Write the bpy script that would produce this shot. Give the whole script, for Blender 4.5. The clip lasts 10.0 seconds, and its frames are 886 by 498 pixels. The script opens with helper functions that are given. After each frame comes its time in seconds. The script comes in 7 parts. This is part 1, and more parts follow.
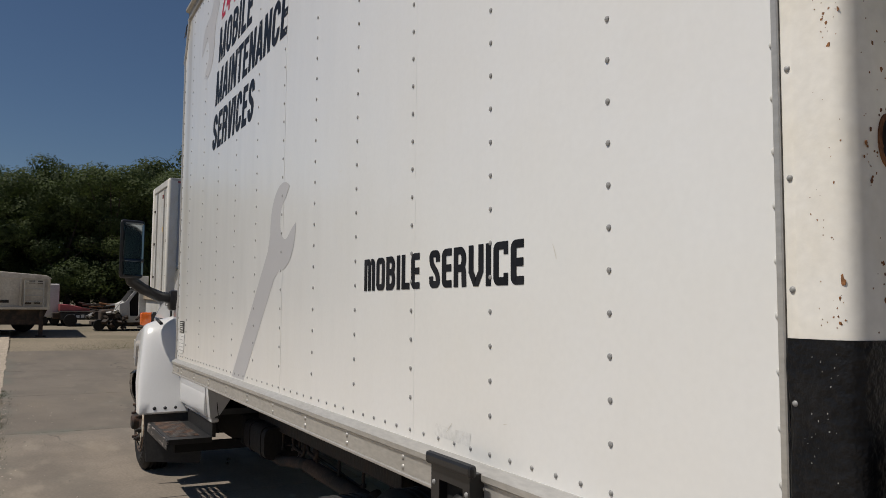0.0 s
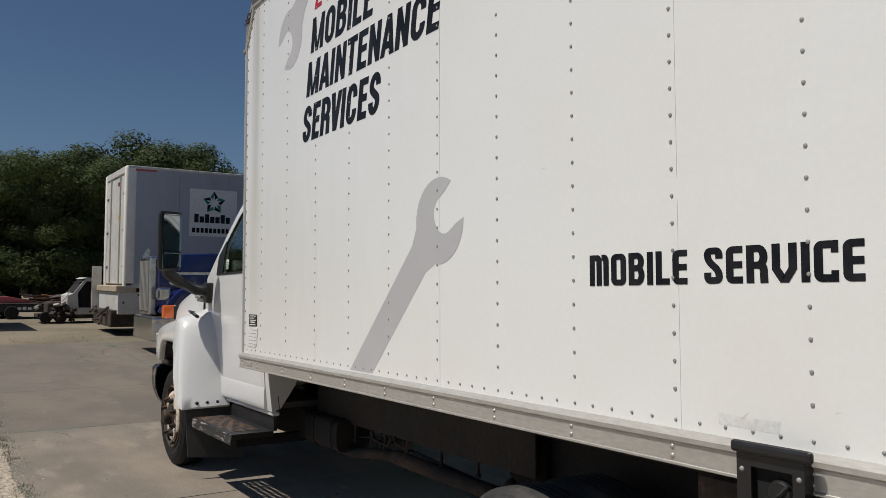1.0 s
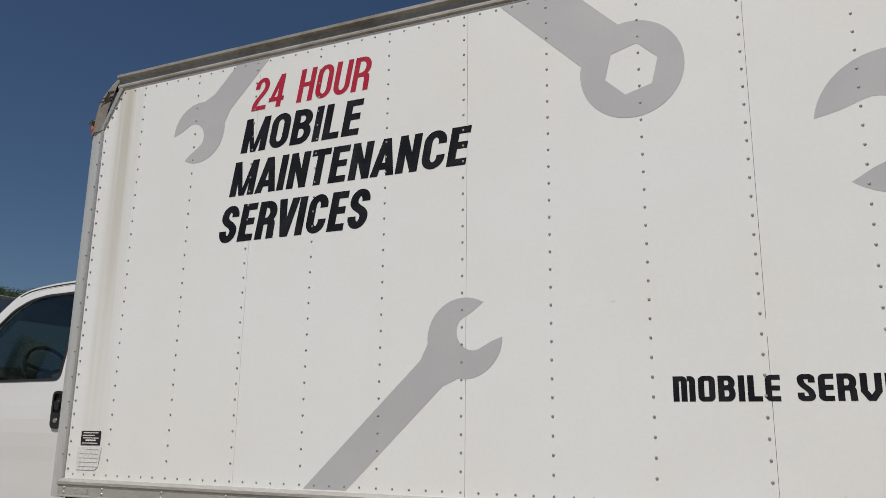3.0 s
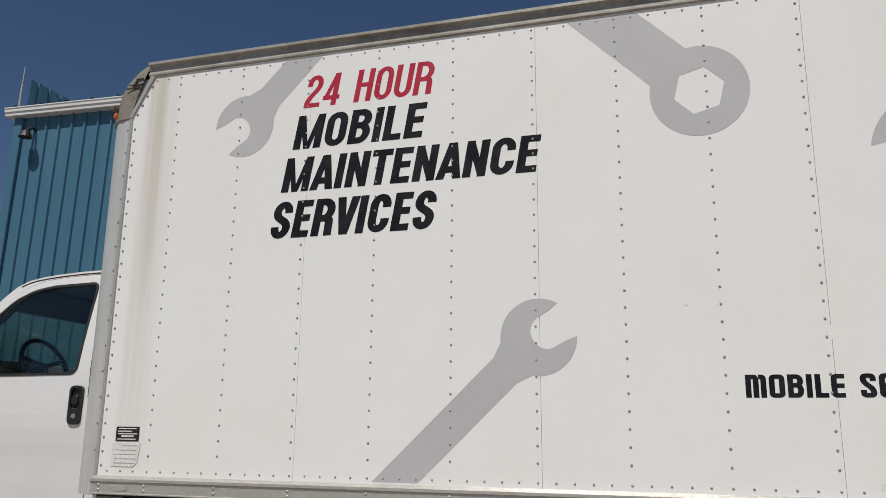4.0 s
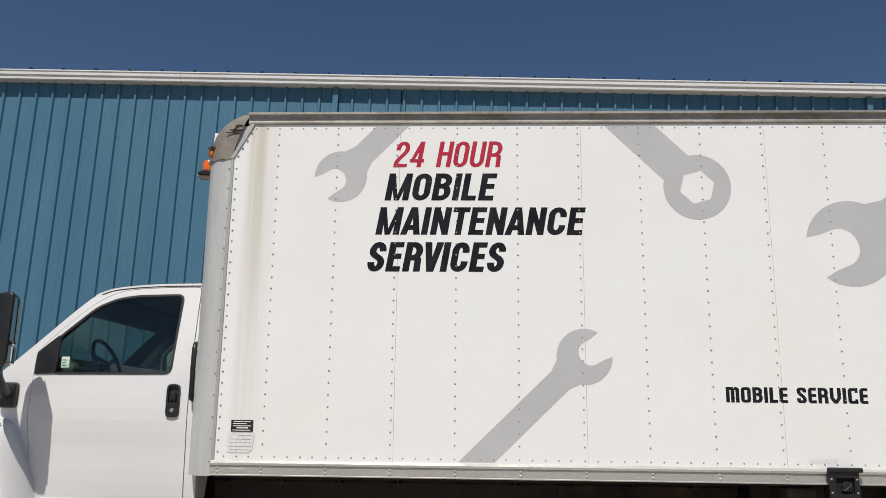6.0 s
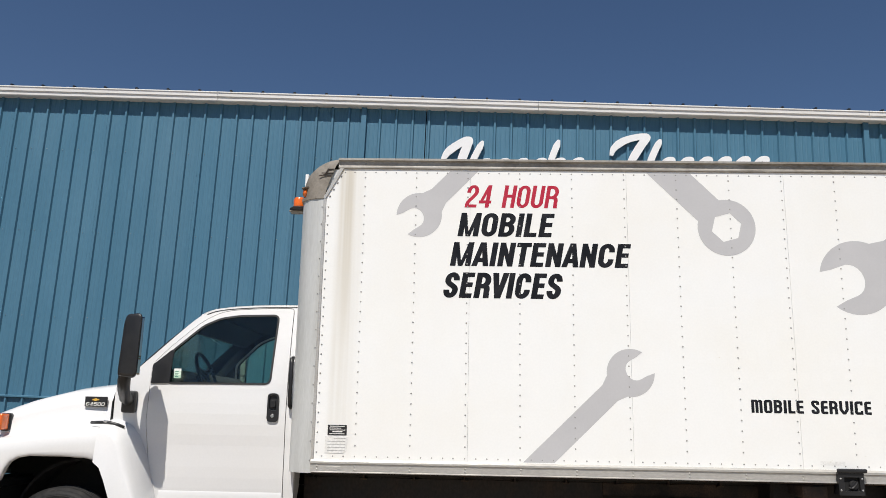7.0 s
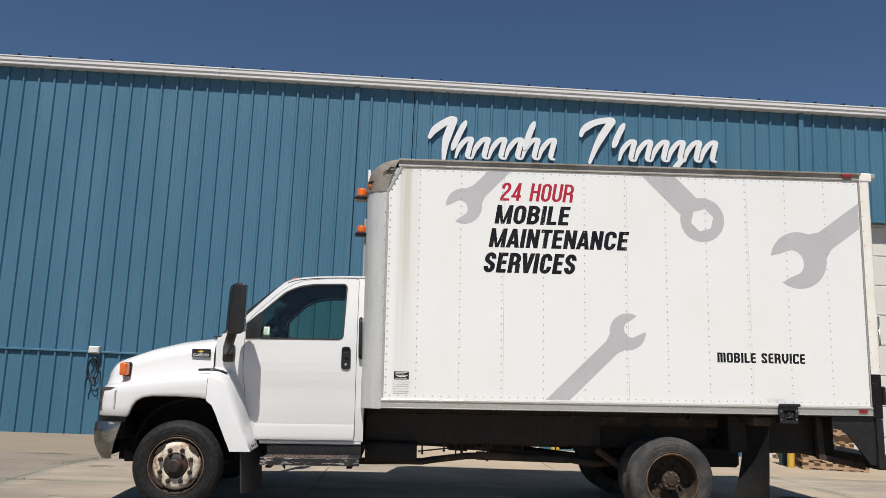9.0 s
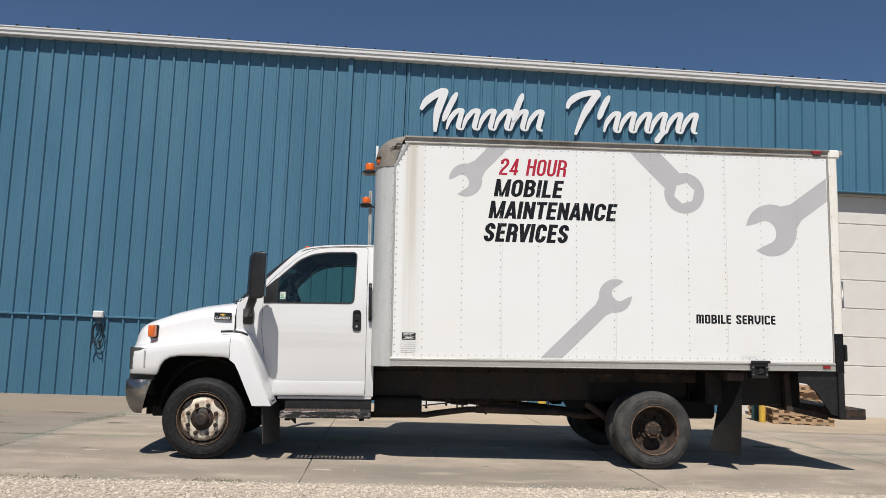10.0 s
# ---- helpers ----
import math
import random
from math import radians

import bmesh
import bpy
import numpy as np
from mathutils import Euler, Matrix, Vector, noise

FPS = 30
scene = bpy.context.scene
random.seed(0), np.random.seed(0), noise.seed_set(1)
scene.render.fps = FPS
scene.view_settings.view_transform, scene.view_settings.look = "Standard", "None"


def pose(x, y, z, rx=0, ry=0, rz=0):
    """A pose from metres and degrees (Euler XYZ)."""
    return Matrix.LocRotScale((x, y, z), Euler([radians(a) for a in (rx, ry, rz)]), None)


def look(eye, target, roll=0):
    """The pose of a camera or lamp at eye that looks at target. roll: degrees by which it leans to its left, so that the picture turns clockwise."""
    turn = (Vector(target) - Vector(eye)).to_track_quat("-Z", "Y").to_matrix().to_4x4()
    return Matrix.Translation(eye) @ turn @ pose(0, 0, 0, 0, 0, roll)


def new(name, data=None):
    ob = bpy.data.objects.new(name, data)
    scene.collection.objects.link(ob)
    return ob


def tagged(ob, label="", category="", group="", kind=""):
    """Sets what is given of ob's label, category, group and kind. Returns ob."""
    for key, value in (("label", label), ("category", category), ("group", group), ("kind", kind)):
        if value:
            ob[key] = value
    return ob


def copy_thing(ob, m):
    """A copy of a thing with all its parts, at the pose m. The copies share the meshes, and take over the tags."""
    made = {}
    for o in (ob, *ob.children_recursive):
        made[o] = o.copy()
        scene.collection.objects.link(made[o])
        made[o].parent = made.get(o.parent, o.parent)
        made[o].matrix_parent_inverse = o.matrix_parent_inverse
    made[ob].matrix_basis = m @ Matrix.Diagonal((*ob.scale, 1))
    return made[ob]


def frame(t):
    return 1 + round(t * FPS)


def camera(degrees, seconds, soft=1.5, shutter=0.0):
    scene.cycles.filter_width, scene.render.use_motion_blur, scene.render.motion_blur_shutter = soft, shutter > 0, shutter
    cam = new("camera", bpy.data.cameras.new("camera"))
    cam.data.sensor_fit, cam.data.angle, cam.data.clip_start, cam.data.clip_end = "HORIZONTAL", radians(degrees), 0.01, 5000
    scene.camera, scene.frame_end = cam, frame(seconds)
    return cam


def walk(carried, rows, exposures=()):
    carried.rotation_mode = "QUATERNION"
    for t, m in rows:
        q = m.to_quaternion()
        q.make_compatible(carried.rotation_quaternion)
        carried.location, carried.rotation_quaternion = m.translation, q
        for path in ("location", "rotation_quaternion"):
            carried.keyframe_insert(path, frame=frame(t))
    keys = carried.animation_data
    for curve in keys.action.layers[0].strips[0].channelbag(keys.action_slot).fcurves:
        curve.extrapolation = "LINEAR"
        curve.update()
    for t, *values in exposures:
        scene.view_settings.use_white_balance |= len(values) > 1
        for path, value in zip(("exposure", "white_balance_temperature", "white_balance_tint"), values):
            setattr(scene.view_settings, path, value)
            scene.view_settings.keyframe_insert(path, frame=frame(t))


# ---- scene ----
cam = camera(58.2, 10.0, soft=0.8)
# the truck's body leans 1.1 degrees nose-down over level ground
BODY = pose(0, 0, -0.028, 0, -1.1, 0)
PATH = [
    (0, (5.554, -0.924, 1.531), (3.788, 0.009, 1.645), 0.9),
    (0.5, (5.341, -1.316, 1.557), (3.630, -0.283, 1.637), 0.3),
    (1, (5.138, -1.740, 1.542), (3.461, -0.655, 1.628), 0.5),
    (1.2, (5.054, -1.937, 1.559), (3.441, -0.761, 1.664), 0.3),
    (1.3, (4.990, -2.014, 1.554), (3.428, -0.772, 1.684), 0.8),
    (1.5, (4.864, -2.179, 1.507), (3.420, -0.809, 1.698), 1.2),
    (1.7, (4.726, -2.342, 1.483), (3.440, -0.840, 1.783), 1.5),
    (2, (4.542, -2.574, 1.459), (3.423, -0.966, 1.863), 1.7),
    (2.5, (4.215, -2.922, 1.448), (3.267, -1.215, 1.882), 1.8),
    (3, (3.812, -3.181, 1.422), (2.974, -1.418, 1.854), 1.8),
    (3.2, (3.668, -3.297, 1.411), (2.861, -1.521, 1.841), 1.7),
    (4.3, (2.857, -3.789, 1.376), (2.387, -1.895, 1.814), 1.9),
    (4.5, (2.726, -3.940, 1.367), (2.324, -2.031, 1.808), 2.1),
    (5, (2.375, -4.294, 1.417), (2.108, -2.357, 1.837), 2.0),
    (5.2, (2.201, -4.449, 1.399), (1.997, -2.503, 1.817), 1.8),
    (6.3, (1.573, -5.387, 1.434), (1.491, -3.428, 1.835), 2.0),
    (6.5, (1.454, -5.541, 1.443), (1.374, -3.583, 1.846), 2.2),
    (7, (1.192, -6.044, 1.442), (1.123, -4.087, 1.848), 2.2),
    (7.5, (0.955, -6.464, 1.390), (0.904, -4.506, 1.796), 2.2),
    (8, (0.720, -6.910, 1.366), (0.700, -4.951, 1.765), 2.2),
    (8.5, (0.478, -7.315, 1.360), (0.504, -5.345, 1.703), 2.3),
    (9, (0.229, -7.642, 1.352), (0.323, -5.668, 1.655), 2.2),
    (9.5, (0.021, -7.965, 1.344), (0.159, -5.988, 1.610), 2.2),
    (10, (-0.049, -8.266, 1.307), (0.099, -6.284, 1.525), 2.0),
]
walk(cam, [(t, look(eye, target, roll)) for t, eye, target, roll in PATH],
     exposures=[(0, -0.30, 6660, 11), (0.5, -0.61, 6640, 10), (1.0, -0.18, 6560, 10), (1.5, -0.10, 6520, 11), (2.0, -0.35, 6500, 10), (3.0, -0.33, 6480, 10), (4.5, -0.21, 6480, 11), (5.0, -0.20, 6490, 11), (6.5, 0.21, 6480, 11), (7.0, 0.30, 6480, 11), (7.5, 0.28, 6470, 11), (8.0, 0.14, 6440, 11), (9.0, 0.15, 6440, 11), (10, 0.17, 6440, 11)])

# ---------------------------------------------------------------- light
SUN = Vector((-0.13, -0.58, 1.0)).normalized()
world = bpy.data.worlds.new("world")
scene.world = world
world.use_nodes = True
wn = world.node_tree
sky = wn.nodes.new("ShaderNodeTexSky")
sky.sky_type = "NISHITA"
sky.sun_disc = False
sky.sun_elevation = math.asin(SUN.z)
sky.sun_rotation = math.atan2(SUN.x, SUN.y)
sky.altitude = 400
sky.air_density, sky.dust_density, sky.ozone_density = 1.0, 0.35, 7.0
wn.links.new(sky.outputs[0], wn.nodes["Background"].inputs[0])
wn.nodes["Background"].inputs[1].default_value = 0.053
sun_lamp = bpy.data.lights.new("sun", "SUN")
sun_lamp.energy, sun_lamp.angle, sun_lamp.color = 4.3, radians(0.53), (1.0, 0.955, 0.88)
sun_ob = new("sun", sun_lamp)
sun_ob.matrix_world = look(SUN * 60, (0, 0, 0))


# ---------------------------------------------------------------- materials
def mat(name, color, rough=0.5, metal=0.0, second=None, scale=6.0, amount=0.35, fine=60.0, grain=0.12, bump=0.05,
        random_shade=0.0, coat=0.0, stretch=(1, 1, 1), low=0.42, high=0.66):
    """A surface in two colours mixed by a large noise, darkened and roughened by a fine one."""
    m = bpy.data.materials.new(name)
    m.use_nodes = True
    t = m.node_tree
    n, l = t.nodes, t.links
    b = n["Principled BSDF"]
    co = n.new("ShaderNodeTexCoord")
    mp = n.new("ShaderNodeMapping")
    mp.inputs["Scale"].default_value = stretch
    l.new(co.outputs["Object"], mp.inputs[0])
    big = n.new("ShaderNodeTexNoise")
    big.inputs["Scale"].default_value, big.inputs["Detail"].default_value = scale, 7
    big.inputs["Roughness"].default_value = 0.62
    l.new(mp.outputs[0], big.inputs["Vector"])
    ramp = n.new("ShaderNodeMapRange")
    ramp.inputs[1].default_value, ramp.inputs[2].default_value = low, high
    ramp.inputs[4].default_value = amount
    l.new(big.outputs[0], ramp.inputs[0])
    mix = n.new("ShaderNodeMix")
    mix.data_type = "RGBA"
    second = second or tuple(c * 0.6 for c in color)
    mix.inputs[6].default_value, mix.inputs[7].default_value = (*color, 1), (*second, 1)
    l.new(ramp.outputs[0], mix.inputs[0])
    small = n.new("ShaderNodeTexNoise")
    small.inputs["Scale"].default_value, small.inputs["Detail"].default_value = fine, 4
    l.new(mp.outputs[0], small.inputs["Vector"])
    shade = n.new("ShaderNodeMapRange")
    shade.inputs[1].default_value, shade.inputs[2].default_value = 0.3, 0.7
    shade.inputs[3].default_value, shade.inputs[4].default_value = 1 - grain, 1 + grain
    l.new(small.outputs[0], shade.inputs[0])
    tone = shade.outputs[0]
    if random_shade:
        info = n.new("ShaderNodeObjectInfo")
        rr = n.new("ShaderNodeMapRange")
        rr.inputs[3].default_value, rr.inputs[4].default_value = 1 - random_shade, 1 + random_shade
        l.new(info.outputs["Random"], rr.inputs[0])
        mul = n.new("ShaderNodeMath")
        mul.operation = "MULTIPLY"
        l.new(rr.outputs[0], mul.inputs[0])
        l.new(tone, mul.inputs[1])
        tone = mul.outputs[0]
    vm = n.new("ShaderNodeVectorMath")
    vm.operation = "SCALE"
    l.new(mix.outputs[2], vm.inputs[0])
    l.new(tone, vm.inputs["Scale"])
    l.new(vm.outputs[0], b.inputs["Base Color"])
    rg = n.new("ShaderNodeMapRange")
    rg.inputs[3].default_value, rg.inputs[4].default_value = max(0.02, rough - 0.1), min(1, rough + 0.12)
    l.new(big.outputs[0], rg.inputs[0])
    l.new(rg.outputs[0], b.inputs["Roughness"])
    b.inputs["Metallic"].default_value = metal
    b.inputs["Coat Weight"].default_value = coat
    b.inputs["Coat Roughness"].default_value = 0.08
    if bump:
        bp = n.new("ShaderNodeBump")
        bp.inputs["Strength"].default_value = bump
        bp.inputs["Distance"].default_value = 0.02
        l.new(small.outputs[0], bp.inputs["Height"])
        l.new(bp.outputs[0], b.inputs["Normal"])
    return m


def glass(name, tint=(0.55, 0.62, 0.6), rough=0.02):
    m = bpy.data.materials.new(name)
    m.use_nodes = True
    b = m.node_tree.nodes["Principled BSDF"]
    b.inputs["Base Color"].default_value = (*tint, 1)
    b.inputs["Transmission Weight"].default_value = 1.0
    b.inputs["Roughness"].default_value = rough
    b.inputs["IOR"].default_value = 1.45
    return m


PANEL = mat("white_panel", (0.845, 0.853, 0.84), 0.20, second=(0.825, 0.817, 0.772), scale=0.9, amount=0.7, grain=0.014, bump=0.004, coat=0.95)
PANEL.node_tree.nodes["Principled BSDF"].inputs["Coat Roughness"].default_value = 0.32


def streaked(m):
    """Brown rain streaks that run down from the front cap."""
    t = m.node_tree
    n, l = t.nodes, t.links
    b = n["Principled BSDF"]
    src = b.inputs["Base Color"].links[0].from_socket
    co = n.new("ShaderNodeTexCoord")
    sep = n.new("ShaderNodeSeparateXYZ")
    l.new(co.outputs["Object"], sep.inputs[0])
    wob = n.new("ShaderNodeTexNoise")
    wob.inputs["Scale"].default_value = 1.0
    mp = n.new("ShaderNodeMapping")
    mp.inputs["Scale"].default_value = (16, 1, 0.35)
    l.new(co.outputs["Object"], mp.inputs[0])
    l.new(mp.outputs[0], wob.inputs["Vector"])
    def span(a, b2, c, d):
        r1 = n.new("ShaderNodeMapRange")
        r1.interpolation_type = "SMOOTHSTEP"
        r1.inputs[1].default_value, r1.inputs[2].default_value = a, b2
        r2 = n.new("ShaderNodeMapRange")
        r2.interpolation_type = "SMOOTHSTEP"
        r2.inputs[1].default_value, r2.inputs[2].default_value, r2.inputs[3].default_value, r2.inputs[4].default_value = c, d, 1, 0
        for r in (r1, r2):
            l.new(sep.outputs[0], r.inputs[0])
        mu = n.new("ShaderNodeMath")
        mu.operation = "MULTIPLY"
        l.new(r1.outputs[0], mu.inputs[0])
        l.new(r2.outputs[0], mu.inputs[1])
        return mu.outputs[0]
    down = n.new("ShaderNodeMapRange")
    down.inputs[1].default_value, down.inputs[2].default_value, down.inputs[3].default_value, down.inputs[4].default_value = 1.1, 3.1, 0.30, 1.0
    l.new(sep.outputs[2], down.inputs[0])
    mk = n.new("ShaderNodeMath")
    mk.operation = "MULTIPLY"
    l.new(span(0.16, 0.26, 0.30, 0.42), mk.inputs[0])
    l.new(down.outputs[0], mk.inputs[1])
    nz = n.new("ShaderNodeMapRange")
    nz.inputs[1].default_value, nz.inputs[2].default_value, nz.inputs[4].default_value = 0.20, 0.70, 0.85
    l.new(wob.outputs[0], nz.inputs[0])
    m2 = n.new("ShaderNodeMath")
    m2.operation = "MULTIPLY"
    l.new(mk.outputs[0], m2.inputs[0])
    l.new(nz.outputs[0], m2.inputs[1])
    mix = n.new("ShaderNodeMix")
    mix.data_type = "RGBA"
    mix.inputs[7].default_value = (0.50, 0.44, 0.32, 1)
    l.new(m2.outputs[0], mix.inputs[0])
    l.new(src, mix.inputs[6])
    l.new(mix.outputs[2], b.inputs["Base Color"])
    return m


def wavy(m):
    """The faint waviness of thin sheet."""
    t = m.node_tree
    b = t.nodes["Principled BSDF"]
    co = t.nodes.new("ShaderNodeTexCoord")
    mp = t.nodes.new("ShaderNodeMapping")
    mp.inputs["Scale"].default_value = (2.4, 1, 0.9)
    t.links.new(co.outputs["Object"], mp.inputs[0])
    nz = t.nodes.new("ShaderNodeTexNoise")
    nz.inputs["Scale"].default_value, nz.inputs["Detail"].default_value = 1.6, 2
    t.links.new(mp.outputs[0], nz.inputs["Vector"])
    bp = t.nodes.new("ShaderNodeBump")
    bp.inputs["Strength"].default_value, bp.inputs["Distance"].default_value = 0.35, 0.02
    t.links.new(nz.outputs[0], bp.inputs["Height"])
    t.links.new(bp.outputs[0], b.inputs["Normal"])
    return m


wavy(PANEL)
PANEL_FRONT = streaked(mat("white_panel_streaked", (0.845, 0.853, 0.84), 0.20, second=(0.825, 0.817, 0.772), scale=0.9, amount=0.7, grain=0.014, bump=0.004, coat=0.95))
PANEL_FRONT.node_tree.nodes["Principled BSDF"].inputs["Coat Roughness"].default_value = 0.32
wavy(PANEL_FRONT)
STREAK = mat("panel_grime", (0.60, 0.56, 0.47), 0.5, second=(0.78, 0.77, 0.73), scale=3, amount=1.0, grain=0.05, stretch=(6, 6, 0.5))
CAB_PAINT = mat("white_cab_paint", (0.715, 0.715, 0.71), 0.24, second=(0.71, 0.70, 0.67), scale=1.5, amount=0.4, grain=0.012, bump=0.0, coat=0.6)
CREAM = mat("chipped_cream_paint", (0.85, 0.83, 0.77), 0.4, second=(0.78, 0.73, 0.61), scale=4, amount=0.7, grain=0.04, bump=0.03)
RUST = mat("rust", (0.27, 0.12, 0.045), 0.9, second=(0.11, 0.045, 0.02), scale=30, amount=0.9, fine=160, grain=0.3, bump=0.3)
ALU = mat("weathered_aluminium", (0.55, 0.535, 0.50), 0.42, metal=0.55, second=(0.44, 0.42, 0.38), scale=5, amount=0.6, fine=90, grain=0.1, bump=0.03, stretch=(0.3, 1, 1))
ROOF_RAIL = mat("stained_roof_rail", (0.36, 0.345, 0.315), 0.5, metal=0.3, second=(0.17, 0.15, 0.122), scale=4, amount=0.8, fine=60, grain=0.15, bump=0.04, stretch=(0.6, 1, 1))
POST = mat("grey_corner_post", (0.60, 0.61, 0.595), 0.42, metal=0.25, second=(0.44, 0.44, 0.41), scale=3, amount=0.6, grain=0.05, bump=0.02, stretch=(3, 3, 0.35))
CAP = mat("grey_fibreglass_cap", (0.235, 0.212, 0.18), 0.6, second=(0.14, 0.122, 0.098), scale=7, amount=0.8, grain=0.12, bump=0.06)
RIVET = mat("zinc_rivet", (0.32, 0.32, 0.315), 0.5, metal=0.1, second=(0.22, 0.22, 0.21), scale=40, amount=0.5)
RIVET_WHITE = mat("painted_rivet", (0.62, 0.62, 0.59), 0.55, second=(0.50, 0.49, 0.46), scale=40, amount=0.5)
NAVY_INK = mat("dark_vinyl_lettering", (0.009, 0.010, 0.013), 0.42, second=(0.03, 0.03, 0.035), scale=9, amount=0.6, grain=0.1, bump=0.0)
NAVY_INK.node_tree.nodes["Principled BSDF"].inputs["Specular IOR Level"].default_value = 0.15
RED_INK = mat("red_vinyl_lettering", (0.41, 0.018, 0.046), 0.42, second=(0.46, 0.040, 0.066), scale=9, amount=0.5, grain=0.06, bump=0.0)
RED_INK.node_tree.nodes["Principled BSDF"].inputs["Specular IOR Level"].default_value = 0.25
GREY_INK = mat("grey_vinyl_decal", (0.47, 0.47, 0.48), 0.4, second=(0.51, 0.51, 0.52), scale=3, amount=0.6, grain=0.015, bump=0.0)
GHOST = mat("faded_lettering_ghost", (0.850, 0.859, 0.848), 0.20, second=(0.83, 0.822, 0.778), scale=0.9, amount=0.7, grain=0.014, bump=0.004, coat=0.95)
GHOST.node_tree.nodes["Principled BSDF"].inputs["Coat Roughness"].default_value = 0.32
BLACK = mat("black_plastic", (0.012, 0.012, 0.013), 0.38, second=(0.022, 0.022, 0.022), scale=8, amount=0.6, grain=0.08, bump=0.02)
BLACK_METAL = mat("scuffed_black_paint", (0.008, 0.008, 0.009), 0.5, second=(0.028, 0.026, 0.024), scale=14, amount=0.5, fine=120, grain=0.2, bump=0.06)
CHASSIS = mat("grimy_chassis", (0.022, 0.018, 0.015), 0.8, second=(0.090, 0.056, 0.038), scale=4.5, amount=0.85, fine=70, grain=0.3, bump=0.15)
DUSTY_RUBBER = mat("dusty_tyre_rubber", (0.030, 0.0295, 0.029), 0.72, second=(0.095, 0.088, 0.078), scale=7, amount=0.7, fine=80, grain=0.15, bump=0.05)
RUBBER = mat("tyre_rubber", (0.011, 0.011, 0.0115), 0.6, second=(0.034, 0.032, 0.029), scale=26, amount=0.6, fine=80, grain=0.15, bump=0.05)
RUBBER.node_tree.nodes["Principled BSDF"].inputs["Specular IOR Level"].default_value = 0.25
FLAP = mat("mud_flap_rubber", (0.028, 0.028, 0.028), 0.7, second=(0.055, 0.05, 0.045), scale=5, amount=0.7, fine=60, grain=0.15, bump=0.05)
RIM_WHITE = mat("rusty_white_rim", (0.66, 0.59, 0.47), 0.5, second=(0.24, 0.12, 0.06), scale=14, amount=0.85, fine=60, grain=0.15, bump=0.08, low=0.46, high=0.62)
RIM_BROWN = mat("rusted_dish_rim", (0.028, 0.019, 0.014), 0.75, second=(0.085, 0.052, 0.033), scale=11, amount=0.8, fine=60, grain=0.2, bump=0.12)
RIM_RUST = mat("rusted_rim_lip", (0.21, 0.13, 0.075), 0.7, second=(0.07, 0.04, 0.025), scale=16, amount=0.85, fine=70, grain=0.25, bump=0.12, low=0.42, high=0.62)
SKIRT = mat("oily_skirt_plate", (0.017, 0.014, 0.012), 0.7, second=(0.040, 0.024, 0.015), scale=5.5, amount=0.85, fine=50, grain=0.35, bump=0.2, stretch=(1, 1, 0.6))
GRIME = mat("oily_black_grime", (0.012, 0.010, 0.009), 0.75, second=(0.030, 0.021, 0.015), scale=3.5, amount=0.8, fine=50, grain=0.35, bump=0.2)
CHROME = mat("dulled_chrome", (0.62, 0.62, 0.61), 0.22, metal=0.95, second=(0.36, 0.34, 0.32), scale=6, amount=0.6, fine=80, grain=0.08, bump=0.02)
AMBER = mat("amber_lens", (0.75, 0.15, 0.015), 0.2, second=(0.55, 0.09, 0.01), scale=14, amount=0.6, grain=0.06, bump=0.0, coat=0.5)
RED_LENS = mat("red_lens", (0.30, 0.015, 0.02), 0.2, second=(0.18, 0.01, 0.01), scale=14, amount=0.6, bump=0.0, coat=0.5)
LAMP_GREY = mat("smoked_headlamp_lens", (0.20, 0.20, 0.205), 0.18, second=(0.10, 0.10, 0.105), scale=9, amount=0.8, grain=0.06, bump=0.0, coat=0.6)
TRIM_DARK = mat("window_rubber", (0.015, 0.015, 0.016), 0.6, bump=0.0)
# near-black for liners, recesses and the underside; their shade is in the colour
SHADE_BLACK = mat("shade_black", (0.007, 0.007, 0.007), 0.92, second=(0.016, 0.014, 0.012), scale=8, amount=0.7, bump=0.1)
INTERIOR = mat("grey_cab_interior", (0.050, 0.052, 0.053), 0.8, second=(0.034, 0.034, 0.034), scale=7, amount=0.6)
WHITE_PAPER = mat("white_sticker", (0.75, 0.75, 0.73), 0.5, second=(0.62, 0.61, 0.56), scale=12, amount=0.5, bump=0.0)
STEP_METAL = mat("worn_step_tread", (0.085, 0.078, 0.072), 0.45, second=(0.27, 0.145, 0.088), scale=11, amount=0.75, fine=90, grain=0.25, bump=0.1, low=0.46, high=0.60)
STEP_LIP = mat("scraped_black_step_edge", (0.016, 0.016, 0.017), 0.45, second=(0.36, 0.31, 0.28), scale=30, amount=0.9, fine=120, grain=0.25, bump=0.1, low=0.53, high=0.61, stretch=(0.35, 1, 1.6))
GLASS = glass("cab_glass", (0.60, 0.75, 0.66))
GLASS_FRONT = glass("windshield_glass", (0.42, 0.52, 0.50))
MIRROR = mat("mirror_glass", (0.30, 0.33, 0.33), 0.02, metal=1.0, grain=0.0, amount=0.0, bump=0.0)
BLUE_METAL = mat("blue_painted_steel", (0.060, 0.162, 0.243), 0.42, second=(0.072, 0.181, 0.266), scale=1.2, amount=0.8, fine=25, grain=0.04, bump=0.01, random_shade=0.04, stretch=(1, 1, 0.3))
WHITE_METAL = mat("white_painted_steel", (0.82, 0.81, 0.79), 0.42, second=(0.68, 0.66, 0.61), scale=4, amount=0.45, grain=0.04, bump=0.01, stretch=(0.4, 1, 1))
DOOR_WHITE = mat("off_white_door_panel", (0.74, 0.71, 0.66), 0.5, second=(0.66, 0.62, 0.56), scale=2.5, amount=0.5, grain=0.03, bump=0.02)
HEADER = mat("grey_header_trim", (0.40, 0.40, 0.39), 0.55, second=(0.30, 0.30, 0.29), scale=4, amount=0.6)
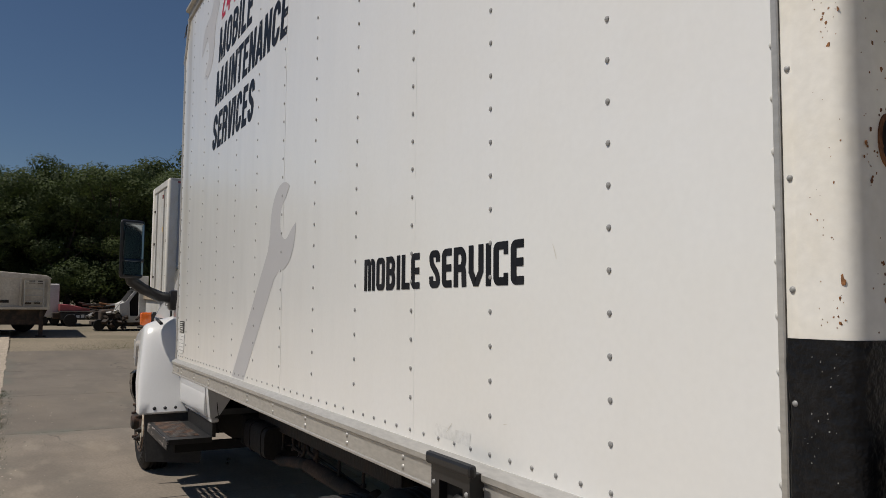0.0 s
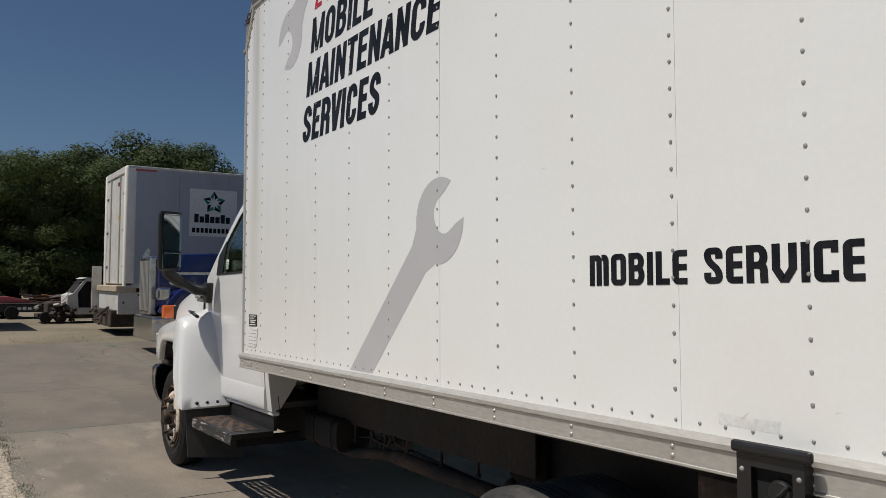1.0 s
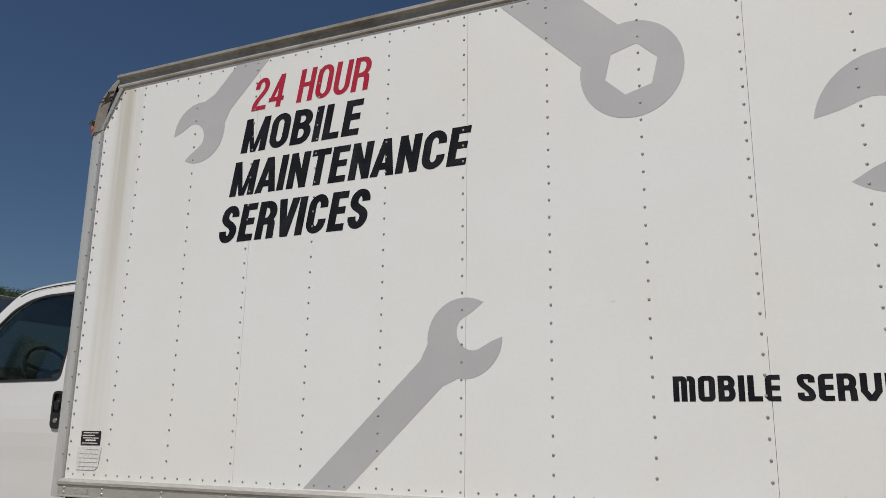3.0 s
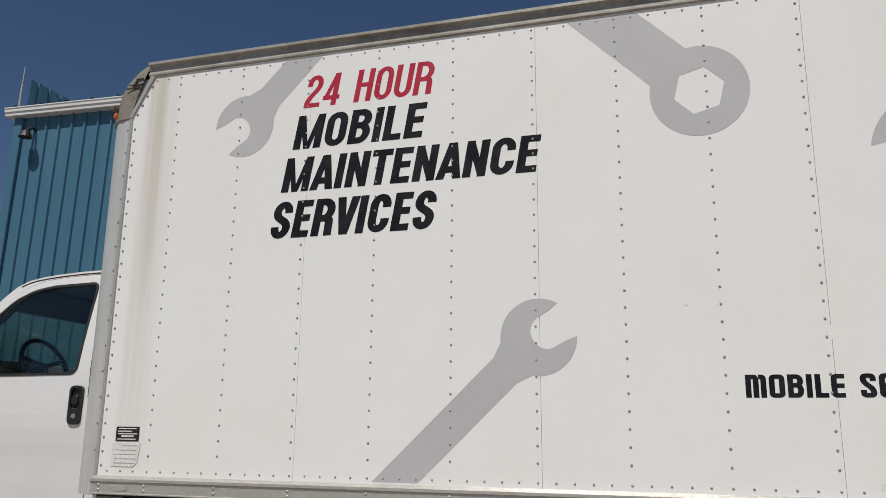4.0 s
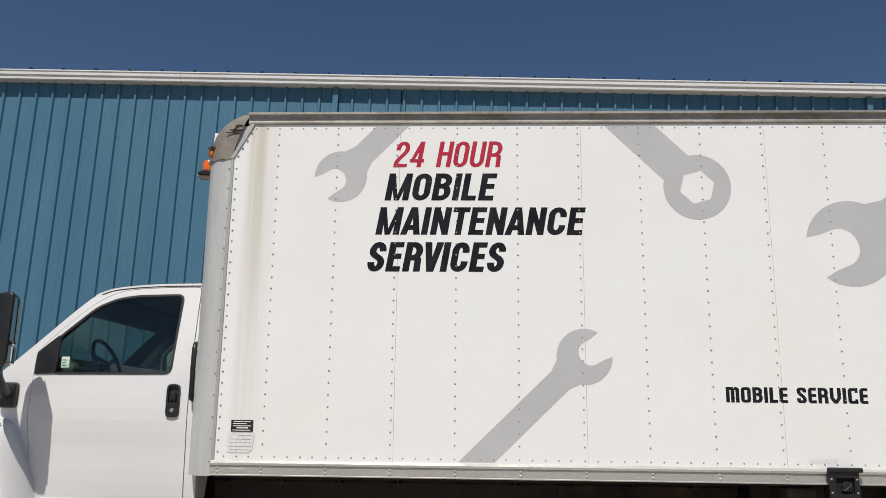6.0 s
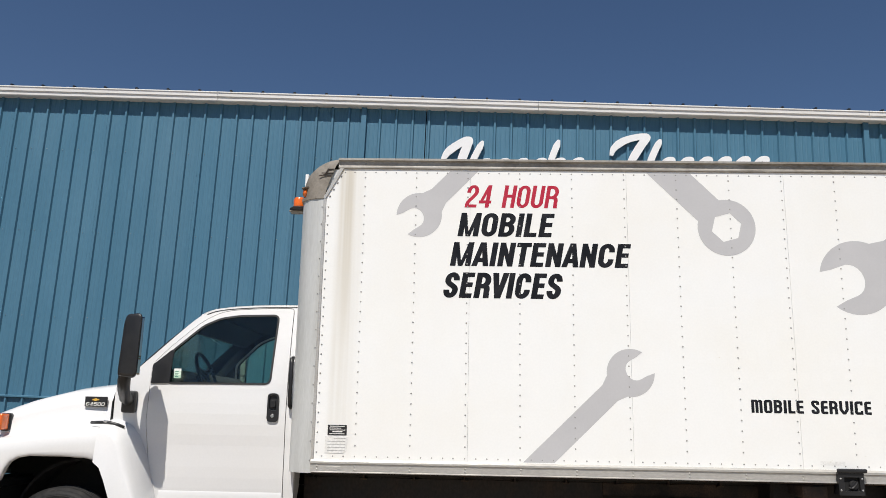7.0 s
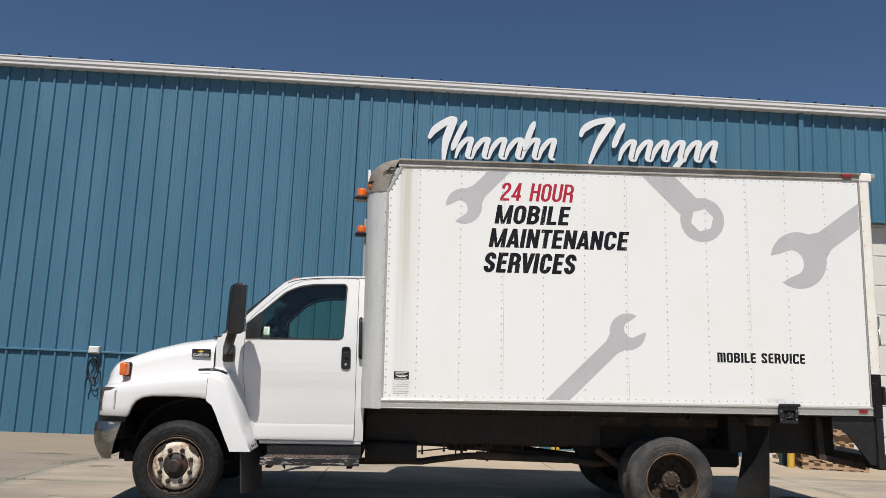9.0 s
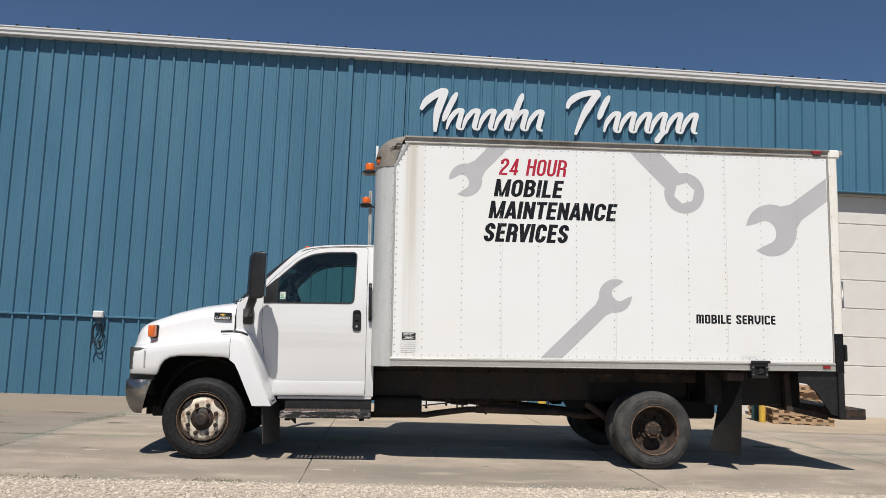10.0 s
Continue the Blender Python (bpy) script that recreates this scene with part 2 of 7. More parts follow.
SIGN_WHITE = mat("white_sign_enamel", (0.82, 0.82, 0.82), 0.35, second=(0.74, 0.74, 0.73), scale=5, amount=0.5, grain=0.02, bump=0.0)
CONCRETE = mat("sun_bleached_concrete", (0.335, 0.280, 0.222), 0.92, second=(0.235, 0.198, 0.158), scale=0.9, amount=0.9, fine=45, grain=0.13, bump=0.12, random_shade=0.05)


def weathered(m):
    """Cracks, pale spalls and dark pocks over the slabs, each where it lies on the ground."""
    t = m.node_tree
    n, l = t.nodes, t.links
    b = n["Principled BSDF"]
    b.inputs["Diffuse Roughness"].default_value = 0.9
    src = b.inputs["Base Color"].links[0].from_socket
    co = n.new("ShaderNodeTexCoord")
    def over(src, fac, color):
        mix = n.new("ShaderNodeMix")
        mix.data_type = "RGBA"
        mix.inputs[7].default_value = (*color, 1)
        l.new(fac, mix.inputs[0])
        l.new(src, mix.inputs[6])
        return mix.outputs[2]
    def ramp(src, a, b2, c, d):
        r = n.new("ShaderNodeMapRange")
        r.interpolation_type = "SMOOTHSTEP"
        for k, v in enumerate((a, b2, c, d)):
            r.inputs[k + 1].default_value = v
        l.new(src, r.inputs[0])
        return r.outputs[0]
    def times(p, q):
        r = n.new("ShaderNodeMath")
        r.operation = "MULTIPLY"
        l.new(p, r.inputs[0])
        l.new(q, r.inputs[1])
        return r.outputs[0]
    def cloud(scale, detail, stretch=(1, 1, 1), shift=0.0):
        mp = n.new("ShaderNodeMapping")
        mp.inputs["Scale"].default_value = stretch
        mp.inputs["Location"].default_value = (shift, shift * 0.7, 0)
        l.new(co.outputs["Object"], mp.inputs[0])
        r = n.new("ShaderNodeTexNoise")
        r.inputs["Scale"].default_value, r.inputs["Detail"].default_value = scale, detail
        l.new(mp.outputs[0], r.inputs["Vector"])
        return r.outputs[0]
    # broad stains along the traffic, and damp green-grey films
    src = over(src, ramp(cloud(0.5, 5, (0.35, 1.4, 1)), 0.46, 0.66, 0.0, 0.66), (0.165, 0.143, 0.117))
    src = over(src, ramp(cloud(1.9, 6, (0.8, 1.2, 1), 23.0), 0.48, 0.66, 0.0, 0.38), (0.21, 0.185, 0.15))
    src = over(src, ramp(cloud(2.6, 6, (0.5, 1.1, 1), 29.0), 0.55, 0.68, 0.0, 0.45), (0.43, 0.365, 0.285))
    src = over(src, ramp(cloud(0.8, 4, (0.4, 1.2, 1), 7.0), 0.50, 0.70, 0.0, 0.60), (0.40, 0.325, 0.24))
    src = over(src, ramp(cloud(0.7, 5, (1, 1, 1), 3.0), 0.60, 0.74, 0.0, 0.32), (0.17, 0.19, 0.16))
    src = over(src, ramp(cloud(3.2, 6, (0.5, 1, 1), 11.0), 0.67, 0.71, 0.0, 0.75), (0.44, 0.39, 0.32))
    src = over(src, ramp(cloud(6.0, 4, (0.5, 1, 1), 17.0), 0.70, 0.73, 0.0, 0.8), (0.10, 0.090, 0.075))
    # the pour along the building is sandier; weedy green films lie along the joints
    sep = n.new("ShaderNodeSeparateXYZ")
    l.new(co.outputs["Object"], sep.inputs[0])
    src = over(src, ramp(sep.outputs[1], 4.44, 4.47, 0.0, 0.55), (0.39, 0.30, 0.205))
    # slabs past x -4 are browner, and painted darker to dim that side
    src = over(src, ramp(sep.outputs[0], -4.0, -4.02, 0.0, 0.56), (0.165, 0.140, 0.112))
    for axis, at_ in ((1, 1.65), (1, 4.45), (0, -4.0), (0, 5.9), (1, -1.15)):
        d = n.new("ShaderNodeMath")
        d.operation = "SUBTRACT"
        l.new(sep.outputs[axis], d.inputs[0])
        d.inputs[1].default_value = at_
        a = n.new("ShaderNodeMath")
        a.operation = "ABSOLUTE"
        l.new(d.outputs[0], a.inputs[0])
        src = over(src, times(ramp(a.outputs[0], 0.0, 0.28, 0.9, 0.0), ramp(cloud(1.1, 5, (1, 1, 1), at_), 0.42, 0.62, 0.0, 0.8)), (0.185, 0.195, 0.158))
    bend = n.new("ShaderNodeTexNoise")
    bend.inputs["Scale"].default_value, bend.inputs["Detail"].default_value = 0.9, 6
    l.new(co.outputs["Object"], bend.inputs["Vector"])
    add = n.new("ShaderNodeVectorMath")
    add.operation = "ADD"
    l.new(co.outputs["Object"], add.inputs[0])
    l.new(bend.outputs[1], add.inputs[1])
    vor = n.new("ShaderNodeTexVoronoi")
    vor.feature = "DISTANCE_TO_EDGE"
    vor.inputs["Scale"].default_value = 0.23
    l.new(add.outputs[0], vor.inputs["Vector"])
    line = ramp(vor.outputs[0], 0.0, 0.0035, 1.0, 0.0)
    some = ramp(cloud(0.35, 2, (1, 1, 1), 5.0), 0.53, 0.62, 0.0, 0.65)
    src = over(src, times(line, some), (0.075, 0.070, 0.058))
    l.new(src, b.inputs["Base Color"])
    return m


weathered(CONCRETE)
JOINT = mat("joint_filler", (0.15, 0.13, 0.105), 0.95, second=(0.075, 0.077, 0.055), scale=3, amount=0.9, grain=0.25, bump=0.2)
VERGE = mat("crushed_limestone", (0.47, 0.395, 0.31), 0.95, second=(0.27, 0.23, 0.18), scale=14, amount=0.9, fine=55, grain=0.35, bump=0.5)
DIRT = mat("gravel_dirt", (0.235, 0.195, 0.14), 0.95, second=(0.145, 0.128, 0.085), scale=0.35, amount=0.9, fine=30, grain=0.3, bump=0.4)
STONE = mat("limestone_gravel", (0.64, 0.555, 0.46), 0.9, second=(0.20, 0.165, 0.13), scale=26, amount=0.9, fine=80, grain=0.2, bump=0.1)
GRASS = mat("dry_weeds", (0.060, 0.078, 0.030), 0.9, second=(0.15, 0.135, 0.065), scale=5, amount=0.8, grain=0.2)
WOOD = mat("raw_pallet_wood", (0.46, 0.31, 0.18), 0.8, second=(0.33, 0.22, 0.13), scale=6, amount=0.8, fine=70, grain=0.18, bump=0.12, random_shade=0.14, stretch=(0.4, 3, 3))
TEAL = mat("dark_teal_paint", (0.022, 0.062, 0.064), 0.5, second=(0.035, 0.085, 0.080), scale=7, amount=0.6)
YELLOW = mat("yellow_safety_paint", (0.68, 0.42, 0.06), 0.5, second=(0.50, 0.30, 0.06), scale=8, amount=0.6)
LEAF = mat("tree_foliage", (0.072, 0.098, 0.026), 0.8, second=(0.034, 0.052, 0.016), scale=0.9, amount=0.9, fine=6, grain=0.35, bump=0.0, random_shade=0.12)


def leafy(m):
    """Let some light through the leaves."""
    t = m.node_tree
    b = t.nodes["Principled BSDF"]
    tr = t.nodes.new("ShaderNodeBsdfTranslucent")
    t.links.new(b.inputs["Base Color"].links[0].from_socket, tr.inputs[0])
    mix = t.nodes.new("ShaderNodeMixShader")
    mix.inputs[0].default_value = 0.34
    t.links.new(b.outputs[0], mix.inputs[1])
    t.links.new(tr.outputs[0], mix.inputs[2])
    t.links.new(mix.outputs[0], t.nodes["Material Output"].inputs[0])


leafy(LEAF)
BARK = mat("bark", (0.075, 0.06, 0.045), 0.95, second=(0.04, 0.03, 0.025), scale=8, amount=0.8, bump=0.3)
TRAILER_GREY = mat("aged_trailer_panel", (0.40, 0.43, 0.48), 0.45, second=(0.33, 0.345, 0.37), scale=1.0, amount=0.7, fine=30, grain=0.05, bump=0.02, stretch=(1, 1.5, 0.4))
TRAILER_TAN = mat("stained_tan_steel", (0.47, 0.40, 0.30), 0.6, second=(0.27, 0.20, 0.13), scale=3.2, amount=0.85, fine=40, grain=0.12, bump=0.04, stretch=(1, 1, 0.5))
DARK_GLASS = mat("dark_cab_glass", (0.012, 0.014, 0.016), 0.08, second=(0.02, 0.022, 0.024), scale=3, amount=0.4, bump=0.0)
TRAILER_WHITE = mat("aged_white_trailer", (0.58, 0.575, 0.55), 0.5, second=(0.42, 0.395, 0.345), scale=1.8, amount=0.7, fine=30, grain=0.08, bump=0.02)
TRACTOR_BLUE = mat("dark_blue_truck_paint", (0.012, 0.022, 0.12), 0.25, second=(0.009, 0.015, 0.08), scale=2, amount=0.6, grain=0.04, bump=0.0, coat=0.7)
GREEN_INK = mat("green_logo_ink", (0.03, 0.20, 0.14), 0.5, second=(0.02, 0.05, 0.05), scale=1.5, amount=0.7, bump=0.0)
RUSTY_BLACK = mat("rusting_black_paint", (0.016, 0.014, 0.013), 0.65, second=(0.085, 0.038, 0.020), scale=13, amount=0.9, fine=110, grain=0.3, bump=0.15, low=0.47, high=0.63)
BLISTERED = mat("blistered_black_paint", (0.009, 0.0095, 0.011), 0.36, second=(0.018, 0.017, 0.017), scale=20, amount=0.7, fine=75, grain=0.2, bump=0.35)
BLISTERED.node_tree.nodes["Principled BSDF"].inputs["Specular IOR Level"].default_value = 0.2
DRAB = mat("drab_weathered_trailer", (0.60, 0.56, 0.48), 0.6, second=(0.38, 0.33, 0.26), scale=1.6, amount=0.8, fine=20, grain=0.12, bump=0.03)
PINK = mat("faded_red_steel", (0.52, 0.12, 0.13), 0.6, second=(0.36, 0.09, 0.08), scale=2, amount=0.7)


# ---------------------------------------------------------------- mesh helpers
def finish(bm, smooth=False):
    bmesh.ops.recalc_face_normals(bm, faces=bm.faces[:])
    if smooth:
        for f in bm.faces:
            f.smooth = True
    return bm


def part(name, bm, material, parent=None, label="", smooth=False, auto=None):
    """Link a bmesh as one mesh object, under a thing or a part."""
    finish(bm, smooth)
    me = bpy.data.meshes.new(name)
    bm.to_mesh(me)
    bm.free()
    me.materials.append(material)
    if auto:
        me.set_sharp_from_angle(angle=radians(auto))
    ob = new(name, me)
    ob.parent = parent
    if label:
        ob["label"] = label
    return ob


def again(name, src, parent, m):
    """Another object on the same mesh."""
    ob = new(name, src.data)
    ob.parent = parent
    ob.matrix_basis = m
    return ob


def thing(name, label, category, m=None, group="", kind=""):
    ob = new(name)
    ob.empty_display_size = 0.2
    if m is not None:
        ob.matrix_basis = m
    return tagged(ob, label, category, group, kind)


def box(x0, x1, y0, y1, z0, z1, bevel=0.0, bm=None, seg=1):
    own = bmesh.new()
    bmesh.ops.create_cube(own, size=1.0, matrix=Matrix.Translation(((x0 + x1) / 2, (y0 + y1) / 2, (z0 + z1) / 2)) @ Matrix.Diagonal((abs(x1 - x0), abs(y1 - y0), abs(z1 - z0), 1)))
    if bevel:
        bmesh.ops.bevel(own, geom=own.edges[:], offset=bevel, segments=seg, affect="EDGES", profile=0.5)
    return join(bm, own)


def join(bm, own):
    if bm is None:
        return own
    me = bpy.data.meshes.new("tmp")
    own.to_mesh(me)
    own.free()
    bm.from_mesh(me)
    bpy.data.meshes.remove(me)
    return bm


def prism(pts, a, b, axis="y", bevel=0.0, bm=None, seg=1):
    """A flat outline drawn out along one axis: pts are (x, z) for y, (x, y) for z, (y, z) for x."""
    own = bmesh.new()
    def at(p, d):
        return {"y": (p[0], d, p[1]), "z": (p[0], p[1], d), "x": (d, p[0], p[1])}[axis]
    va = [own.verts.new(at(p, a)) for p in pts]
    vb = [own.verts.new(at(p, b)) for p in pts]
    n = len(pts)
    fa, fb = own.faces.new(va), own.faces.new(vb[::-1])
    for i in range(n):
        own.faces.new((va[i], vb[i], vb[(i + 1) % n], va[(i + 1) % n]))
    bmesh.ops.recalc_face_normals(own, faces=own.faces[:])
    if bevel:
        bmesh.ops.bevel(own, geom=own.edges[:], offset=bevel, segments=seg, affect="EDGES", profile=0.5)
    bmesh.ops.triangulate(own, faces=[f for f in own.faces if len(f.verts) > 4])
    return join(bm, own)


def holed(outer, holes, a, b, axis="y", bm=None):
    """An outline with openings, drawn out along an axis."""
    own = bmesh.new()
    def at(p, d):
        return {"y": (p[0], d, p[1]), "z": (p[0], p[1], d), "x": (d, p[0], p[1])}[axis]
    edges = []
    for loop in [outer] + holes:
        vs = [own.verts.new(at(p, a)) for p in loop]
        edges += [own.edges.new((vs[i], vs[(i + 1) % len(vs)])) for i in range(len(vs))]
    bmesh.ops.triangle_fill(own, use_beauty=True, edges=edges)
    shift = {"y": (0, b - a, 0), "z": (0, 0, b - a), "x": (b - a, 0, 0)}[axis]
    r = bmesh.ops.extrude_face_region(own, geom=own.faces[:])
    bmesh.ops.translate(own, verts=[v for v in r["geom"] if isinstance(v, bmesh.types.BMVert)], vec=shift)
    return join(bm, own)


def rod(p0, p1, r0, r1=None, seg=10, bm=None):
    own = bmesh.new()
    p0, p1 = Vector(p0), Vector(p1)
    d = p1 - p0
    m = Matrix.Translation((p0 + p1) / 2) @ d.to_track_quat("Z", "Y").to_matrix().to_4x4()
    bmesh.ops.create_cone(own, cap_ends=True, segments=seg, radius1=r0, radius2=r0 if r1 is None else r1, depth=d.length, matrix=m)
    return join(bm, own)


def pipe(pts, r, seg=8, bm=None, closed=False):
    """A round bar along a line of points."""
    own = bmesh.new()
    pts = [Vector(p) for p in pts]
    n = len(pts)
    rings = []
    for i, p in enumerate(pts):
        a = pts[(i - 1) % n] if closed or i else p
        b = pts[(i + 1) % n] if closed or i < n - 1 else p
        q = (b - a).normalized().to_track_quat("Z", "Y")
        rings.append([own.verts.new(p + q @ Vector((r * math.cos(2 * math.pi * k / seg), r * math.sin(2 * math.pi * k / seg), 0))) for k in range(seg)])
    for i in range(n if closed else n - 1):
        ra, rb = rings[i], rings[(i + 1) % n]
        off = min(range(seg), key=lambda s: (ra[0].co - rb[s].co).length)
        for k in range(seg):
            own.faces.new((ra[k], ra[(k + 1) % seg], rb[(k + 1 + off) % seg], rb[(k + off) % seg]))
    if not closed:
        own.faces.new(rings[0])
        own.faces.new(rings[-1])
    return join(bm, own)


def lathe(profile, seg=40, centre=(0, 0, 0), axis="y", bm=None, arc=1.0):
    """Rings of (radius, place along the axis) round an axis."""
    own = bmesh.new()
    rings = []
    for r, a in profile:
        ring = []
        for k in range(seg):
            c, s = math.cos(2 * math.pi * k / seg), math.sin(2 * math.pi * k / seg)
            p = {"y": (r * c, a, r * s), "z": (r * c, r * s, a), "x": (a, r * c, r * s)}[axis]
            ring.append(own.verts.new(Vector(p) + Vector(centre)))
        rings.append(ring)
    for ra, rb in zip(rings, rings[1:]):
        for k in range(seg):
            own.faces.new((ra[k], ra[(k + 1) % seg], rb[(k + 1) % seg], rb[k]))
    for r, ring in ((profile[0][0], rings[0]), (profile[-1][0], rings[-1])):
        if r < 0.02:
            bmesh.ops.pointmerge(own, verts=ring, merge_co=sum((v.co for v in ring), Vector()) / seg)
    return join(bm, own)


def dome(c, r, h, axis=(0, -1, 0), seg=8):
    """A rivet head."""
    own = bmesh.new()
    q = Vector(axis).to_track_quat("Z", "Y")
    rings = []
    for k, (rr, hh) in enumerate(((1, 0), (0.85, 0.6))):
        rings.append([own.verts.new(Vector(c) + q @ Vector((r * rr * math.cos(2 * math.pi * i / seg), r * rr * math.sin(2 * math.pi * i / seg), h * hh))) for i in range(seg)])
    top = own.verts.new(Vector(c) + q @ Vector((0, 0, h)))
    for i in range(seg):
        own.faces.new((rings[0][i], rings[0][(i + 1) % seg], rings[1][(i + 1) % seg], rings[1][i]))
        own.faces.new((rings[1][i], rings[1][(i + 1) % seg], top))
    return own


def smooth_line(pts, steps=6):
    """A curve through points."""
    out = []
    n = len(pts)
    for i in range(n - 1):
        p0, p1, p2, p3 = pts[max(i - 1, 0)], pts[i], pts[i + 1], pts[min(i + 2, n - 1)]
        for s in range(steps):
            t = s / steps
            out.append(tuple(0.5 * (2 * b + (c - a) * t + (2 * a - 5 * b + 4 * c - d) * t * t + (3 * b - a - 3 * c + d) * t ** 3) for a, b, c, d in zip(p0, p1, p2, p3)))
    out.append(tuple(pts[-1]))
    return out


def curve_at(pts, x):
    """The height of a line of (x, z) points over x."""
    return float(np.interp(x, [p[0] for p in pts], [p[1] for p in pts]))


BROAD = {"M": 1.34, "L": 0.82, "E": 0.84, "T": 0.95, " ": 0.62, "A": 1.12, "V": 1.12, "4": 1.0, "2": 0.95, "R": 1.04, "S": 0.98}
KERN = {"V": 0.13, "A": 0.09, "T": 0.05}


def letter(c, w, h, s, t, square=False):
    """A heavy narrow capital, w wide and h high, as strokes (centre lines) and straight-sided pieces;
    s and t are the thickness of its uprights and of its bars."""
    x0, x1, z0, z1, m = s / 2, w - s / 2, t / 2, h - t / 2, w / 2
    e = (0.10 if square else 0.21) * h
    lines, flats = [], []

    def bow(cx, cz, rx, rz, a, b, n=9):
        return [(cx + rx * math.cos(radians(a + (b - a) * i / n)), cz + rz * math.sin(radians(a + (b - a) * i / n))) for i in range(n + 1)]

    def bend(p, q, r, o, n=10):
        return [tuple((1 - k) ** 3 * p[i] + 3 * k * (1 - k) ** 2 * q[i] + 3 * k * k * (1 - k) * r[i] + k ** 3 * o[i] for i in (0, 1)) for k in (j / n for j in range(n + 1))]

    def crown(a, b):
        if square:
            return bow(x1 - e, z1 - e, e, e, 0, 90) + bow(x0 + e, z1 - e, e, e, 90, 180)
        return bow(m, z1 - e, m - x0, e, 0, 180, 14)

    def keel():
        if square:
            return bow(x0 + e, z0 + e, e, e, 180, 270) + bow(x1 - e, z0 + e, e, e, 270, 360)
        return bow(m, z0 + e, m - x0, e, 180, 360, 14)

    if c == "I":
        flats = [[(0, 0), (w, 0), (w, h), (0, h)]]
    elif c == "H":
        lines = [[(x0, 0), (x0, h)], [(x1, 0), (x1, h)], [(s, h * 0.52), (w - s, h * 0.52)]]
    elif c == "L":
        lines = [[(x0, 0), (x0, h)], [(s, z0), (w, z0)]]
    elif c == "T":
        lines = [[(m, 0), (m, h - t)], [(0, z1), (w, z1)]]
    elif c == "E":
        if square:
            lines = [[(w, z1)] + bow(x0 + e, z1 - e, e, e, 90, 180) + bow(x0 + e, z0 + e, e, e, 180, 270) + [(w, z0)], [(s, h * 0.5), (w * 0.97, h * 0.5)]]
        else:
            lines = [[(x0, 0), (x0, h)], [(s, z0), (w, z0)], [(s, h * 0.52), (w * 0.94, h * 0.52)], [(s, z1), (w, z1)]]
    elif c == "N":
        lines = [[(x0, 0), (x0, h)], [(x1, 0), (x1, h)]]
        flats = [[(s * 0.9, h), (0, h), (w - s * 0.9, 0), (w, 0)]]
    elif c == "M" and square:
        lines = [[(x0, 0), (x0, h)], [(s, z1)] + bow(m - e * 0.8, z1 - e, e * 0.8, e, 90, 0) + [(m, 0)], [(m + x0, z1)] + bow(x1 - e * 0.8, z1 - e, e * 0.8, e, 90, 0) + [(x1, 0)]]
    elif c == "M":
        lines = [[(x0, 0), (x0, h)], [(x1, 0), (x1, h)]]
        k = s * 0.40
        flats = [[(s * 0.98, h), (s * 0.2, h), (m - k, 0), (m + k * 0.6, 0)], [(w - s * 0.2, h), (w - s * 0.98, h), (m - k * 0.6, 0), (m + k, 0)]]
    elif c == "V" and square:
        lines = [[(x0, h), (x0, h * 0.36), (m - s * 0.20, z0), (m + s * 0.20, z0), (x1, h * 0.36), (x1, h)]]
    elif c == "V":
        k = s * 0.52
        flats = [[(s * 1.04, h), (0, h), (m - k, 0), (m + k * 0.7, 0)], [(w, h), (w - s * 1.04, h), (m - k * 0.7, 0), (m + k, 0)]]
    elif c == "A":
        k = s * 0.52
        flats = [[(0, 0), (s * 1.02, 0), (m + k * 0.7, h), (m - k, h)], [(w - s * 1.02, 0), (w, 0), (m + k, h), (m - k * 0.7, h)]]
        lines = [[(w * 0.26, h * 0.26), (w * 0.74, h * 0.26)]]
    elif c in "O0":
        lines = [crown(0, 180) + keel() + [(x1, z1 - e)]]
    elif c == "U":
        lines = [[(x0, h)] + keel() + [(x1, h)]]
    elif c == "C" and square:
        lines = [[(w, z1)] + bow(x0 + e, z1 - e, e, e, 90, 180) + bow(x0 + e, z0 + e, e, e, 180, 270) + [(w, z0)]]
        flats = [[(w - s * 0.8, h * 0.70), (w, h * 0.70), (w, h * 0.84), (w - s * 0.8, h * 0.84)], [(w - s * 0.8, h * 0.16), (w, h * 0.16), (w, h * 0.28), (w - s * 0.8, h * 0.28)]]
    elif c == "C":
        lines = [[(x1, h * 0.645)] + crown(0, 180) + keel() + [(x1, h * 0.355)]]
    elif c == "S":
        spine = bend((x0, z1 - e), (x0, h * 0.50), (x1, h * 0.50), (x1, z0 + e))[1:-1]
        lines = [[(x1, h * 0.685)] + crown(0, 180) + spine + keel()[::-1] + [(x0, h * 0.315)]]
    elif c == "2":
        lines = [[(x0, h * 0.66)] + bow(m, z1 - e, m - x0, e, 180, 0, 14) + bend((x1, h * 0.72), (x1, h * 0.50), (x0, h * 0.34), (x0, t * 0.9)), [(0, z0), (w, z0)]]
    elif c == "5":
        lines = [[(w, z1), (x0, z1)], [(x0, h), (x0, h * 0.48)], [(x0, h * 0.56)] + bow(m, h * 0.42, m - x0, h * 0.20, 110, 0, 8) + keel()[::-1] + [(x0, h * 0.30)]]
    elif c == "4":
        k = w * 0.70
        lines = [[(k, 0), (k, h)], [(0, h * 0.25), (w, h * 0.25)]]
        flats = [[(0, h * 0.25 - t / 2), (s * 0.95, h * 0.25), (k + s * 0.4, h), (k - s * 0.5, h)]]
    elif c in "BR":
        k = h * (0.53 if c == "B" else 0.47)
        f = (z1 - k) / 2
        g = min(m - x0, f) * (0.8 if square else 1.1)
        lines = [[(x0, 0), (x0, h)], [(s, z1)] + bow(x1 - g - 0.02 * w, z1 - f, g, f, 90, -90, 14) + [(s, k)]]
